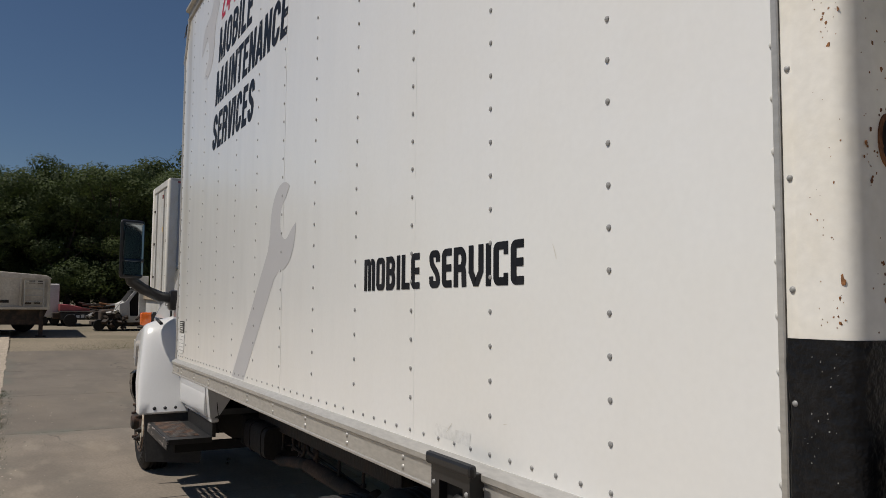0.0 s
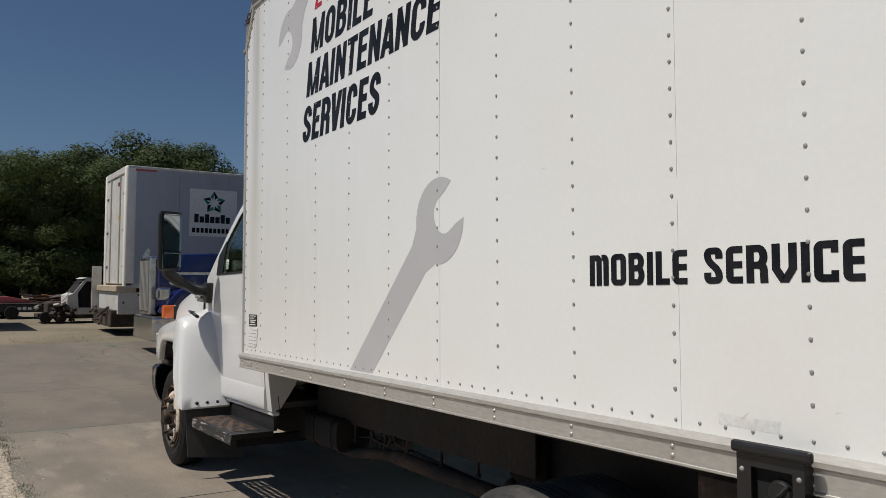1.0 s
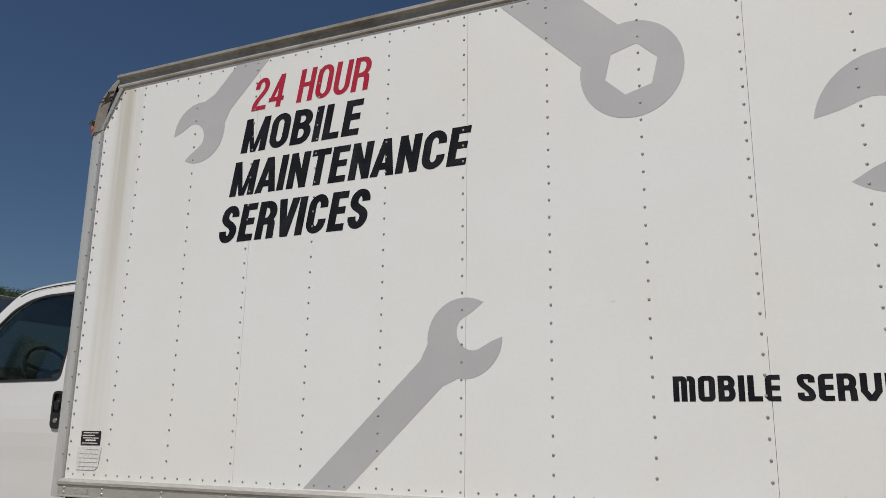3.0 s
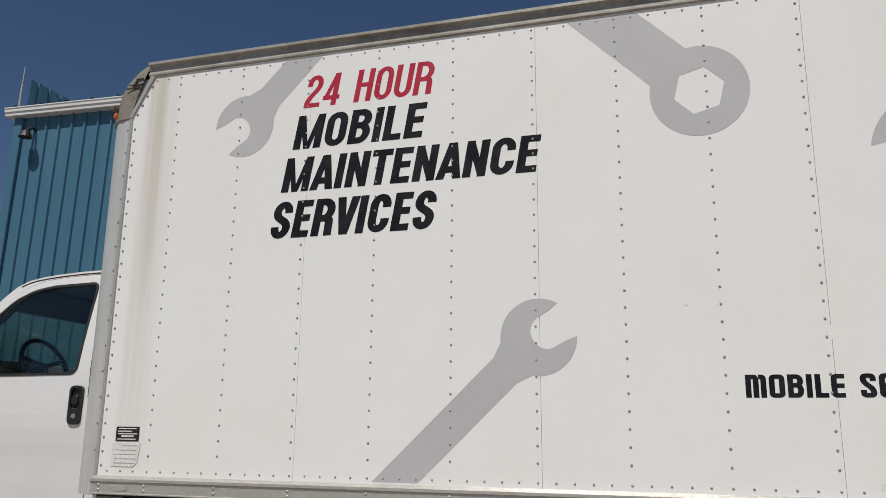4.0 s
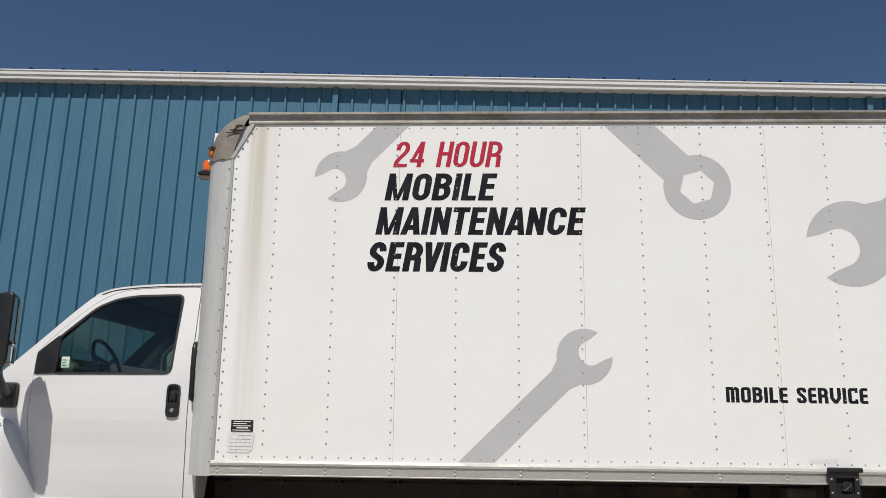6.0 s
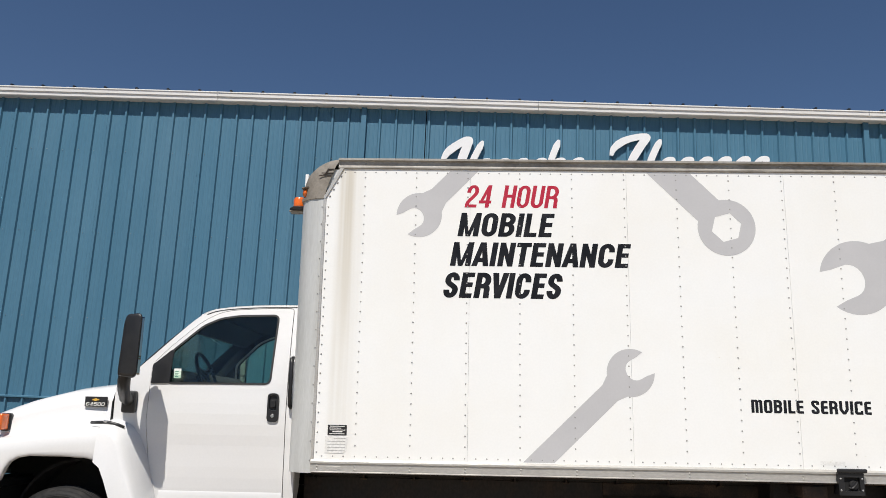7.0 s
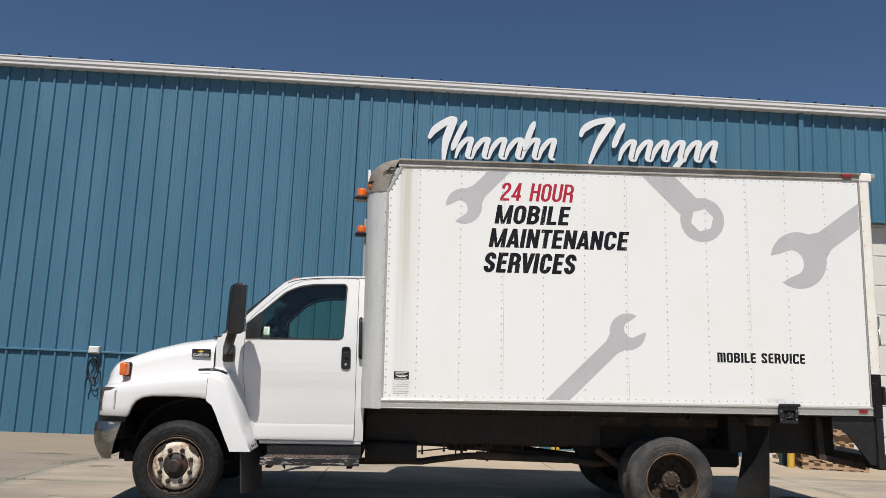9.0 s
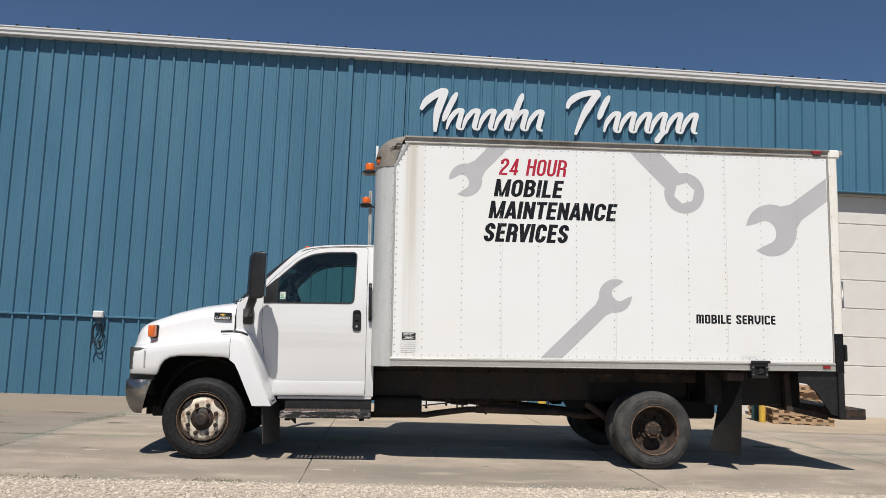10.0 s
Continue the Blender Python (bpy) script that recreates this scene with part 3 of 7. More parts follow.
        if c == "B":
            d = (k - z0) / 2
            lines.append([(s, k)] + bow(x1 - g, z0 + d, g, d, 90, -90, 14) + [(s, z0)])
        else:
            lines.append([(m, k)] + bend((m, k), (x1, k), (x1 - s * 0.06, k * 0.85), (x1 - s * 0.06, k * 0.5), 6)[1:] + [(x1, 0)])
    return lines, flats


def words(text, x0, x1, z0, z1, y, parent, material, name="lettering", label="", lean=0.0, heavy=0.22, gap=0.15, square=False):
    """A line of heavy narrow capitals fitted between x0 and x1, read from -y."""
    kern = {} if square else KERN
    h = z1 - z0
    bar = heavy * h
    wide = (x1 - x0) - abs(lean) * h - bar * text.count("I")
    u = wide / (sum(BROAD.get(c, 1.0) - 2 * kern.get(c, 0.0) for c in text if c != "I") + gap * (len(text) - 1))
    own = bmesh.new()
    x = x0
    k = 0
    for c in text:
        w = bar if c == "I" else BROAD.get(c, 1.0) * u
        if x > x0:
            x -= kern.get(c, 0.0) * u
        s, t = bar, bar * 0.80
        lines, flats = letter(c, w, h, s, t, square) if c != " " else ([], [])
        quads = [[f] for f in flats]
        for line in lines:
            line = [p for i, p in enumerate(line) if i == 0 or math.hypot(p[0] - line[i - 1][0], p[1] - line[i - 1][1]) > 1e-6]
            pts = [Vector((p[0] / s, p[1] / t)) for p in line]
            rails = []
            for i, p in enumerate(pts):
                a = (p - pts[i - 1]).normalized() if i else (pts[1] - p).normalized()
                b = (pts[i + 1] - p).normalized() if i + 1 < len(pts) else a
                d = (a + b).normalized()
                nrm = Vector((-d.y, d.x)) * 0.5 / max(0.75, d.dot(a))
                rails.append(((p + nrm), (p - nrm)))
            quads.append([[((q.x) * s, (q.y) * t) for q in (rails[i][0], rails[i][1], rails[i + 1][1], rails[i + 1][0])] for i in range(len(rails) - 1)])
        for strip in quads:
            k += 1
            for quad in strip:
                own.faces.new([own.verts.new((x + px + lean * pz, y - 0.00003 * (k % 4), z0 + pz)) for px, pz in quad])
        x += w + gap * u - kern.get(c, 0.0) * u
    bmesh.ops.remove_doubles(own, verts=own.verts[:], dist=1e-6)
    bmesh.ops.recalc_face_normals(own, faces=own.faces[:])
    return part(name, own, material, parent, label)


def rise(x, y):
    """The yard climbs gently beyond the truck's nose and falls a little towards the building."""
    t = min(1.0, max(0.0, (-8.0 - x) / 10.0))
    t = t * t * (3 - 2 * t)
    d = min(1.0, max(0.0, (y - 2.0) / 6.0))
    return 0.27 * t - 0.095 * d * (1 - t)


# ---------------------------------------------------------------- ground, slabs, gravel
def build_ground():
    xs = [-900, -300, -120, -60] + [x for x in range(-40, 41, 2)] + [60, 120, 300, 900]
    ys = [-900, -300, -120, -60] + [y for y in range(-40, 41, 2)] + [60, 120, 300, 900]
    bm = bmesh.new()
    g = [[bm.verts.new((x, y, rise(x, y) - 0.026 + 0.005 * noise.noise(Vector((x * 0.3, y * 0.3, 0))))) for y in ys] for x in xs]
    for i in range(len(xs) - 1):
        for j in range(len(ys) - 1):
            bm.faces.new((g[i][j], g[i + 1][j], g[i + 1][j + 1], g[i][j + 1]))
    tagged(part("ground", bm, DIRT, smooth=True), "pale gravel and dirt yard reaching to the trees", "ground", kind="structure")


build_ground()

pavement = thing("pavement", "sun-bleached concrete slabs with dark weedy joints", "pavement", kind="structure")
SLAB_X = [-0.7 + 3.3 * i for i in range(-4, 6)]
SLAB_Y = [-1.15, 1.65, 4.45, 8.28]
rng = random.Random(4)
bm = bmesh.new()
for x0, x1 in zip(SLAB_X, SLAB_X[1:]):
    for y0, y1 in ((-1.14, 2.0), (2.0, 5.0), (5.0, 8.25), (8.25, 22.0)):
        if y1 > 9 and x0 > -10:
            continue
        for k in range(6):
            xa, xb = x0 + (x1 - x0) * k / 6, x0 + (x1 - x0) * (k + 1) / 6
            bm.faces.new([bm.verts.new((x, y, rise(x, y) - 0.012)) for x, y in ((xa, y0), (xb, y0), (xb, y1), (xa, y1))])
part("joint_bed", bm, JOINT, pavement, "dark joint filler with weeds")
for x0, x1 in zip(SLAB_X, SLAB_X[1:]):
    rows = list(zip(SLAB_Y, SLAB_Y[1:]))
    if x0 < -10:
        rows += [(8.28, 12.5), (12.5, 17.0), (17.0, 22.0)]
    for y0, y1 in rows:
        own = bmesh.new()
        g = 0.005
        n = 6
        top = []
        for i in range(n + 1):
            row = []
            for j in range(n + 1):
                x, y = x0 + g + (x1 - x0 - 2 * g) * i / n, y0 + g + (y1 - y0 - 2 * g) * j / n
                edge = i in (0, n) or j in (0, n)
                wob = rng.uniform(-0.006, 0.006) if edge and not (i in (0, n) and j in (0, n)) else 0
                row.append(own.verts.new((x + (wob if i in (0, n) else 0), y + (wob if j in (0, n) else 0), rise(x, y) - (0.004 if edge else 0))))
            top.append(row)
        for i in range(n):
            for j in range(n):
                own.faces.new((top[i][j], top[i + 1][j], top[i + 1][j + 1], top[i][j + 1]))
        r = bmesh.ops.extrude_face_region(own, geom=own.faces[:])
        bmesh.ops.translate(own, verts=[v for v in r["geom"] if isinstance(v, bmesh.types.BMVert)], vec=(0, 0, -0.03))
        part("slab", own, CONCRETE, pavement)


def scatter_stones():
    """Loose crushed stone along the slabs' edge, one mesh."""
    r = random.Random(9)
    verts, faces = [], []
    def stone(x, y, s, z):
        k = len(verts)
        ring = 5
        a0 = r.uniform(0, 6.28)
        for lev, rad in ((-0.3, 0.9), (0.35, 0.85)):
            for i in range(ring):
                a = a0 + 6.283 * i / ring + r.uniform(-0.25, 0.25)
                q = s * rad * r.uniform(0.7, 1.15)
                verts.append((x + q * math.cos(a), y + q * math.sin(a), z + s * lev * 0.8))
        verts.append((x + s * r.uniform(-0.2, 0.2), y + s * r.uniform(-0.2, 0.2), z + s * r.uniform(0.5, 0.75)))
        for i in range(ring):
            j = (i + 1) % ring
            faces.append((k + i, k + j, k + ring + j, k + ring + i))
            faces.append((k + ring + i, k + ring + j, k + 2 * ring))
    for _ in range(19000):
        x = r.uniform(-7.5, 6.5)
        y = -1.12 - abs(r.gauss(0, 0.55)) - r.uniform(0, 0.12)
        stone(x, y, r.choice((0.005, 0.007, 0.010, 0.014, 0.019)), 0.002 - 0.013 * max(0.0, -1.3 - y))
    for _ in range(2600):
        x = -7.5 - r.uniform(0, 12)
        y = -1.12 - abs(r.gauss(0, 0.8)) - r.uniform(0, 0.1)
        stone(x, y, r.choice((0.012, 0.016, 0.022)), rise(x, y) - 0.025)
    for _ in range(2200):
        stone(r.uniform(-7, 6), -1.16 + abs(r.gauss(0, 0.07)), r.choice((0.004, 0.006, 0.008)), 0.0)
    for _ in range(120):
        stone(r.uniform(-7, 6), -1.1 + abs(r.gauss(0, 0.8)), r.choice((0.004, 0.006, 0.01)), 0.002)
    me = bpy.data.meshes.new("gravel")
    me.from_pydata(verts, [], faces)
    me.materials.append(STONE)
    return tagged(new("gravel", me), "loose pale crushed-stone gravel beside the concrete", "gravel", kind="stuff")


scatter_stones()


def verge():
    """Dusty gravel bed that laps unevenly over the slabs' edge."""
    bm = bmesh.new()
    rows = []
    for i in range(0, 340):
        x = -20.4 + 0.095 * i
        lap = 0.045 * noise.noise(Vector((x * 1.3, 2, 0))) + 0.03 * noise.noise(Vector((x * 5.0, 7, 0)))
        z0 = rise(x, 0)
        wide = 10.0 * min(1.0, max(0.0, (x + 11.0) / 4.0))
        line = ((-1.125 + lap, 0.0015), (-1.15 + lap, 0.005), (-1.30, 0.003), (-1.7, -0.004), (-2.4, -0.012), (-3.4, -0.016), (-3.4 - wide, -0.017), (-3.8 - 1.04 * wide + 4 * lap, -0.040))
        rows.append([bm.verts.new((x, y, z0 + z + (0.003 * noise.noise(Vector((x * 6, y * 6, 1))) if k > 1 else 0))) for k, (y, z) in enumerate(line)])
    for ra, rb in zip(rows, rows[1:]):
        for k in range(7):
            bm.faces.new((ra[k], ra[k + 1], rb[k + 1], rb[k]))
    tagged(part("verge", bm, VERGE, smooth=True), "dusty gravel verge lapping the concrete edge", "verge", kind="structure")


verge()


def weeds():
    r = random.Random(5)
    verts, faces = [], []
    def blade(x, y, h, z):
        k = len(verts)
        a = r.uniform(0, 6.28)
        dx, dy = math.cos(a), math.sin(a)
        w = h * 0.09
        lx, ly = r.uniform(-0.5, 0.5) * h, r.uniform(-0.5, 0.5) * h
        verts.extend([(x - dx * w, y - dy * w, z), (x + dx * w, y + dy * w, z), (x + lx * 0.5 + dx * w * 0.6, y + ly * 0.5 + dy * w * 0.6, z + h * 0.6), (x + lx, y + ly, z + h)])
        faces.extend([(k, k + 1, k + 2), (k, k + 2, k + 3)])
    # low mats of weed in the joints and the broken concrete
    mats = [(-6.25, 4.45, 0.30, 0.05), (-4.75, 4.45, 0.22, 0.05), (-5.6, 3.6, 0.22, 0.06), (-5.1, 2.75, 0.14, 0.05), (-4.05, 3.4, 0.10, 0.30), (-3.9, 4.0, 0.07, 0.25), (-3.55, 3.05, 0.10, 0.06), (5.05, 2.1, 0.09, 0.03), (4.15, 3.3, 0.12, 0.05), (-4.05, 1.65, 0.5, 0.03)]
    for x, y, sx, sy in mats:
        for _ in range(420):
            px, py = x + r.gauss(0, sx), y + r.gauss(0, sy)
            blade(px, py, r.uniform(0.006, 0.022), rise(px, py) - 0.004)
    # moss and weeds over the gravel's edge
    for _ in range(9000):
        px, py = r.uniform(-8, 6), -1.10 + r.gauss(0, 0.055)
        thick = noise.noise(Vector((px * 1.1, 3, 1))) + (0.42 if px < -2.2 else 0.0)
        if thick > 0.22 and noise.noise(Vector((px * 5, py * 9, 4))) > -0.1:
            blade(px, py, r.uniform(0.006, 0.024), 0.002)
    for _ in range(24000):
        x, y = -13.7 - abs(r.gauss(0, 1.3)), r.uniform(-12, 16)
        if noise.noise(Vector((x * 0.4, y * 0.5, 2))) > -0.15:
            blade(x, y, r.uniform(0.012, 0.035), rise(x, y) - 0.028)
    me = bpy.data.meshes.new("weeds")
    me.from_pydata(verts, [], faces)
    me.materials.append(GRASS)
    return tagged(new("weeds", me), "sparse dry weeds growing from joints and edges", "weeds", kind="stuff")


weeds()


# ---------------------------------------------------------------- the blue building
WALL_Y = 8.27
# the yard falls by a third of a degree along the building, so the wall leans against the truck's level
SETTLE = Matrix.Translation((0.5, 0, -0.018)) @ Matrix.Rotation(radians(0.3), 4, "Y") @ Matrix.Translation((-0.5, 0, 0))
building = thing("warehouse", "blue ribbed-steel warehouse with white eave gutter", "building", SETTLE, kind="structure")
LEFT_END, RIGHT_END = -9.6, 26.0
EAVE = 7.14


def rib_sheet(xa, xb, first, pitch, h, depth=0.040):
    """A sheet from xa to xb with trapezoid ribs centred on first + n * pitch and two faint pencil ribs between, face on y = 0 towards -y."""
    prof = [(xa, 0.0)]
    k = math.floor((xa - first) / pitch) - 1
    while first + k * pitch < xb:
        c = first + k * pitch
        for pts in (((c - 0.034, 0), (c - 0.016, -depth), (c + 0.016, -depth), (c + 0.034, 0)),
                    ((c + 0.092, 0), (c + 0.104, -0.0035), (c + 0.114, -0.0035), (c + 0.126, 0)),
                    ((c + 0.180, 0), (c + 0.192, -0.0035), (c + 0.202, -0.0035), (c + 0.214, 0))):
            if pts[0][0] > xa + 0.002 and pts[-1][0] < xb - 0.002:
                prof += pts
        k += 1
    prof.append((xb, 0.0))
    own = bmesh.new()
    a = [own.verts.new((x, y, 0)) for x, y in prof]
    b = [own.verts.new((x, y, h)) for x, y in prof]
    for i in range(len(prof) - 1):
        own.faces.new((a[i], a[i + 1], b[i + 1], b[i]))
    r = bmesh.ops.extrude_face_region(own, geom=own.faces[:])
    bmesh.ops.translate(own, verts=[v for v in r["geom"] if isinstance(v, bmesh.types.BMVert)], vec=(0, 0.012, 0))
    return own


def wall_sheets(x0, x1, z0, z1, first=-1.24, pitch=0.3073):
    """Sheets three ribs wide, lapped beside a rib, from x0 to x1."""
    n0 = math.floor((x0 - first + 0.05) / (3 * pitch))
    xa, k = x0, n0 + 1
    while xa < x1 - 0.01:
        xb = min(x1, first - 0.05 + 3 * pitch * k)
        if xb - xa > 0.02:
            sheet = part("wall_panel", rib_sheet(xa, xb - 0.001, first, pitch, z1 - z0), BLUE_METAL, building)
            sheet.matrix_basis = Matrix.Translation((0, WALL_Y - 0.0015 * (k % 2), z0))
        xa, k = xb, k + 1


def wall_screws():
    """Rows of fastener heads along the hidden girts."""
    verts, faces = [], []
    r = random.Random(2)
    for z in (0.35, 1.25, 2.9, 4.5, 6.1):
        x = LEFT_END + 0.1
        while x < RIGHT_END - 0.1:
            clear = all(x < a - 0.2 or x > b + 0.2 or z > t + 0.4 for a, b, t in DOORS)
            if clear:
                for dx in (0.0, 0.06):
                    k, s = len(verts), 0.006
                    zz = z + r.uniform(-0.01, 0.01)
                    verts.extend([(x + dx - s, WALL_Y - 0.004, zz - s), (x + dx + s, WALL_Y - 0.004, zz - s), (x + dx + s, WALL_Y - 0.004, zz + s), (x + dx - s, WALL_Y - 0.004, zz + s), (x + dx, WALL_Y - 0.014, zz)])
                    faces.extend([(k, k + 1, k + 4), (k + 1, k + 2, k + 4), (k + 2, k + 3, k + 4), (k + 3, k, k + 4)])
            x += 0.305
    me = bpy.data.meshes.new("wall_screws")
    me.from_pydata(verts, [], faces)
    me.materials.append(ALU)
    ob = new("wall_screws", me)
    ob.parent = building
    return tagged(ob, kind="stuff")


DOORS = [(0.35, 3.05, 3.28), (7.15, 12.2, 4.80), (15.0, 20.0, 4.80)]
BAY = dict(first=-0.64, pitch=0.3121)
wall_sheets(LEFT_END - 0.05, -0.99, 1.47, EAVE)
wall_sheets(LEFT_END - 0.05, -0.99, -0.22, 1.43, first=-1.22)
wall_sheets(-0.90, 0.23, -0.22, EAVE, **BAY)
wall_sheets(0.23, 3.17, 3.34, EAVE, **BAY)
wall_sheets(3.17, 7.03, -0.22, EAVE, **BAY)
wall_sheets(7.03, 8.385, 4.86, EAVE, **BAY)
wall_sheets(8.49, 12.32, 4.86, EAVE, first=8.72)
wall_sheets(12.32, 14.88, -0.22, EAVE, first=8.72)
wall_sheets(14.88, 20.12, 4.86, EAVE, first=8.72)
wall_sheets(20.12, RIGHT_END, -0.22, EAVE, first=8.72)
wall_screws()
bm = box(LEFT_END, -0.995, WALL_Y - 0.055, WALL_Y, 1.43, 1.47, 0.006)
part("wall_trim", bm, BLUE_METAL, building, "blue horizontal flashing strip")
for x in (-0.945, 8.437):
    part("downspout_trim", box(x - 0.05, x + 0.05, WALL_Y - 0.075, WALL_Y + 0.02, -0.2 if x < 0 else 4.86, EAVE - 0.005, 0.006), BLUE_METAL, building, "blue vertical trim")
part("corner_trim", box(LEFT_END - 0.10, LEFT_END + 0.10, WALL_Y - 0.07, WALL_Y + 0.15, -0.1, EAVE, 0.012), BLUE_METAL, building, "blue corner trim")
end_wall = part("end_wall", rib_sheet(0.0, 24.0, 0.15, 0.3073, EAVE + 1.0), BLUE_METAL, building, "blue ribbed end wall")
end_wall.matrix_basis = pose(LEFT_END - 0.02, WALL_Y + 24.1, -0.12, 0, 0, -90)
part("back_wall", box(LEFT_END, RIGHT_END, WALL_Y + 24.0, WALL_Y + 24.1, -0.1, EAVE), BLUE_METAL, building)
part("right_wall", box(RIGHT_END, RIGHT_END + 0.1, WALL_Y, WALL_Y + 24.0, -0.1, EAVE), BLUE_METAL, building)
# gutter: a hollow-fronted profile along the eave
g = [(y - (0.07 if y < WALL_Y else 0.0), z - 0.022) for y, z in ((WALL_Y + 0.05, 7.135), (WALL_Y - 0.085, 7.135), (WALL_Y - 0.102, 7.148), (WALL_Y - 0.108, 7.205), (WALL_Y - 0.120, 7.214), (WALL_Y - 0.128, 7.222), (WALL_Y - 0.134, 7.285), (WALL_Y - 0.146, 7.292), (WALL_Y - 0.146, 7.310), (WALL_Y - 0.12, 7.310), (WALL_Y - 0.10, 7.26), (WALL_Y + 0.05, 7.26))]
x = LEFT_END - 0.25
while x < RIGHT_END:
    part("gutter", prism(g, x, min(x + 6.094, RIGHT_END + 0.2), axis="x"), WHITE_METAL, building, "white sheet-steel eave gutter")
    x += 6.10
# roof sheet with ribs that end above the gutter
bm = bmesh.new()
roof_rise = 12.0 * 0.09
box(LEFT_END - 0.2, RIGHT_END + 0.2, WALL_Y - 0.15, WALL_Y - 0.14, 7.20, 7.21, bm=bm)
v = [bm.verts.new(p) for p in ((LEFT_END - 0.2, WALL_Y - 0.165, 7.265), (RIGHT_END + 0.2, WALL_Y - 0.165, 7.265), (RIGHT_END + 0.2, WALL_Y + 12, 7.29 + roof_rise), (LEFT_END - 0.2, WALL_Y + 12, 7.29 + roof_rise), (LEFT_END - 0.2, WALL_Y + 24.2, 7.29), (RIGHT_END + 0.2, WALL_Y + 24.2, 7.29))]
bm.faces.new((v[0], v[1], v[2], v[3]))
bm.faces.new((v[3], v[2], v[5], v[4]))
part("roof", bm, WHITE_METAL, building, "pale low-pitched metal roof")
seam = None
x = LEFT_END
while x < RIGHT_END:
    if seam is None:
        seam = part("roof_seam", box(-0.022, 0.022, -0.20, 2.5, 0.0, 0.075, 0.006), BLACK, building, "dark roof seam end")
        seam.matrix_basis = pose(x, WALL_Y, 7.275, 5.1, 0, 0)
    else:
        again("roof_seam", seam, building, pose(x, WALL_Y, 7.275, 5.1, 0, 0))
    x += 0.61


def garage_door(name, x0, x1, top):
    """A sectional door hung behind the wall, which shades its top."""
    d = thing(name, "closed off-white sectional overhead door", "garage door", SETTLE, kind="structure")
    back = WALL_Y + 0.19
    h, z = 0.623, -0.20
    while z < top + 0.1:
        own = box(x0 - 0.1, x1 + 0.1, back, back + 0.05, z + 0.004, z + h - 0.004, 0.007)
        box(x0 - 0.1, x1 + 0.1, back - 0.004, back, z + 0.02, z + 0.035, bm=own)
        part("door_panel", own, DOOR_WHITE, d)
        z += h
    part("door_backing", box(x0 - 0.12, x1 + 0.12, back + 0.055, back + 0.08, -0.2, top + 0.4), BLACK, d, "dark weather seal")
    part("head_trim", box(x0 - 0.12, x1 + 0.12, WALL_Y - 0.05, WALL_Y + 0.16, top + 0.03, top + 0.06, 0.006), BLUE_METAL, d, "blue head flashing")
    for x in (x0 - 0.12, x1):
        part("jamb", box(x, x + 0.12, WALL_Y - 0.05, WALL_Y + 0.18, -0.2, top + 0.025, 0.01), BLUE_METAL, d, "blue steel jamb")
    return d


for k, (x0, x1, top) in enumerate(DOORS):
    garage_door("door_%d" % (k + 1), x0, x1, top)


def bollard(x, y, h, lab, r=0.085):
    b = thing("bollard", lab, "bollard", pose(x, y, rise(x, y)), group="door bollards")
    part("post", lathe([(0.0, h), (0.045, h - 0.01), (r, h - 0.04), (r, -0.02)], 16, axis="z"), YELLOW, b, smooth=True, auto=40)
    return b


bollard(3.28, 7.93, 0.98, "yellow painted steel bollard beside the warehouse door")
bollard(7.06, 6.20, 1.0, "scuffed yellow steel bollard near the wooden pallets", 0.06)
post_ = thing("pipe_post", "dark green steel pipe post near the wooden pallets", "post", pose(7.13, 6.62, rise(7.13, 6.62)))
part("pipe", lathe([(0.0, 0.92), (0.05, 0.915), (0.07, 0.89), (0.07, -0.02)], 16, axis="z"), TEAL, post_, smooth=True, auto=40)


def pallet(m, lab):
    p = thing("pallet", lab, "pallet", m, group="stacked pallets")
    L, W = 1.05, 1.0
    for y in (0.05, 0.5, 0.95):
        part("stringer", box(0, L, y - 0.02, y + 0.02, 0.018, 0.108, 0.003), WOOD, p)
    for zz, cnt in ((0.0, 4), (0.11, 6)):
        for k in range(cnt):
            xk = k * (L - 0.1) / (cnt - 1)
            part("board", box(xk, xk + 0.1, 0, W, zz, zz + 0.018, 0.002), WOOD, p)
    return p


for k, (dx, dy, turn, tip) in enumerate(((0, 0, -15, 0), (0.03, 0.04, -12, 0))):
    pallet(pose(7.14 + dx, 5.95 + dy, rise(7.6, 6.0) + 0.004 + 0.1295 * k, 0, tip, turn), "raw wooden pallet lying on the concrete" if k == 0 else "raw wooden pallet stacked on another pallet")
for k, (dx, turn) in enumerate(((0, 4), (0.03, 6), (-0.03, 3), (0.02, 7), (0.0, 2))):
    pallet(pose(7.75 + dx, 7.10, rise(8.0, 7.4) + 0.006 + 0.1295 * k, 0, 0, turn), "weathered wooden pallet in the taller stack by the door")

# outlet box with a hanging cable
outlet = thing("outlet_box", "white electrical outlet box on the blue wall", "outlet", pose(-5.67, WALL_Y - 0.05, 1.415))
part("case", box(-0.10, 0.10, -0.10, 0.0, 0.02, 0.16, 0.012), WHITE_PAPER, outlet)
part("lid", box(-0.085, 0.085, -0.115, -0.102, 0.035, 0.145, 0.006), WHITE_PAPER, outlet)
cable = thing("coiled_cable", "dark coiled cable hanging under the outlet", "cable", pose(-5.67, WALL_Y - 0.10, 1.35) @ Matrix.Diagonal((0.85, 0.85, 0.9, 1)))
for k, (w, hgt) in enumerate(((0.09, 0.40), (0.13, 0.46), (0.11, 0.52))):
    pts = [(w * math.sin(a) + 0.02 * k, -0.03 * k, -hgt * 0.5 + hgt * 0.5 * math.cos(a)) for a in np.linspace(0, 2 * math.pi, 26)[:-1]]
    part("loop", pipe(pts, 0.010, 6, closed=True), BLACK, cable)
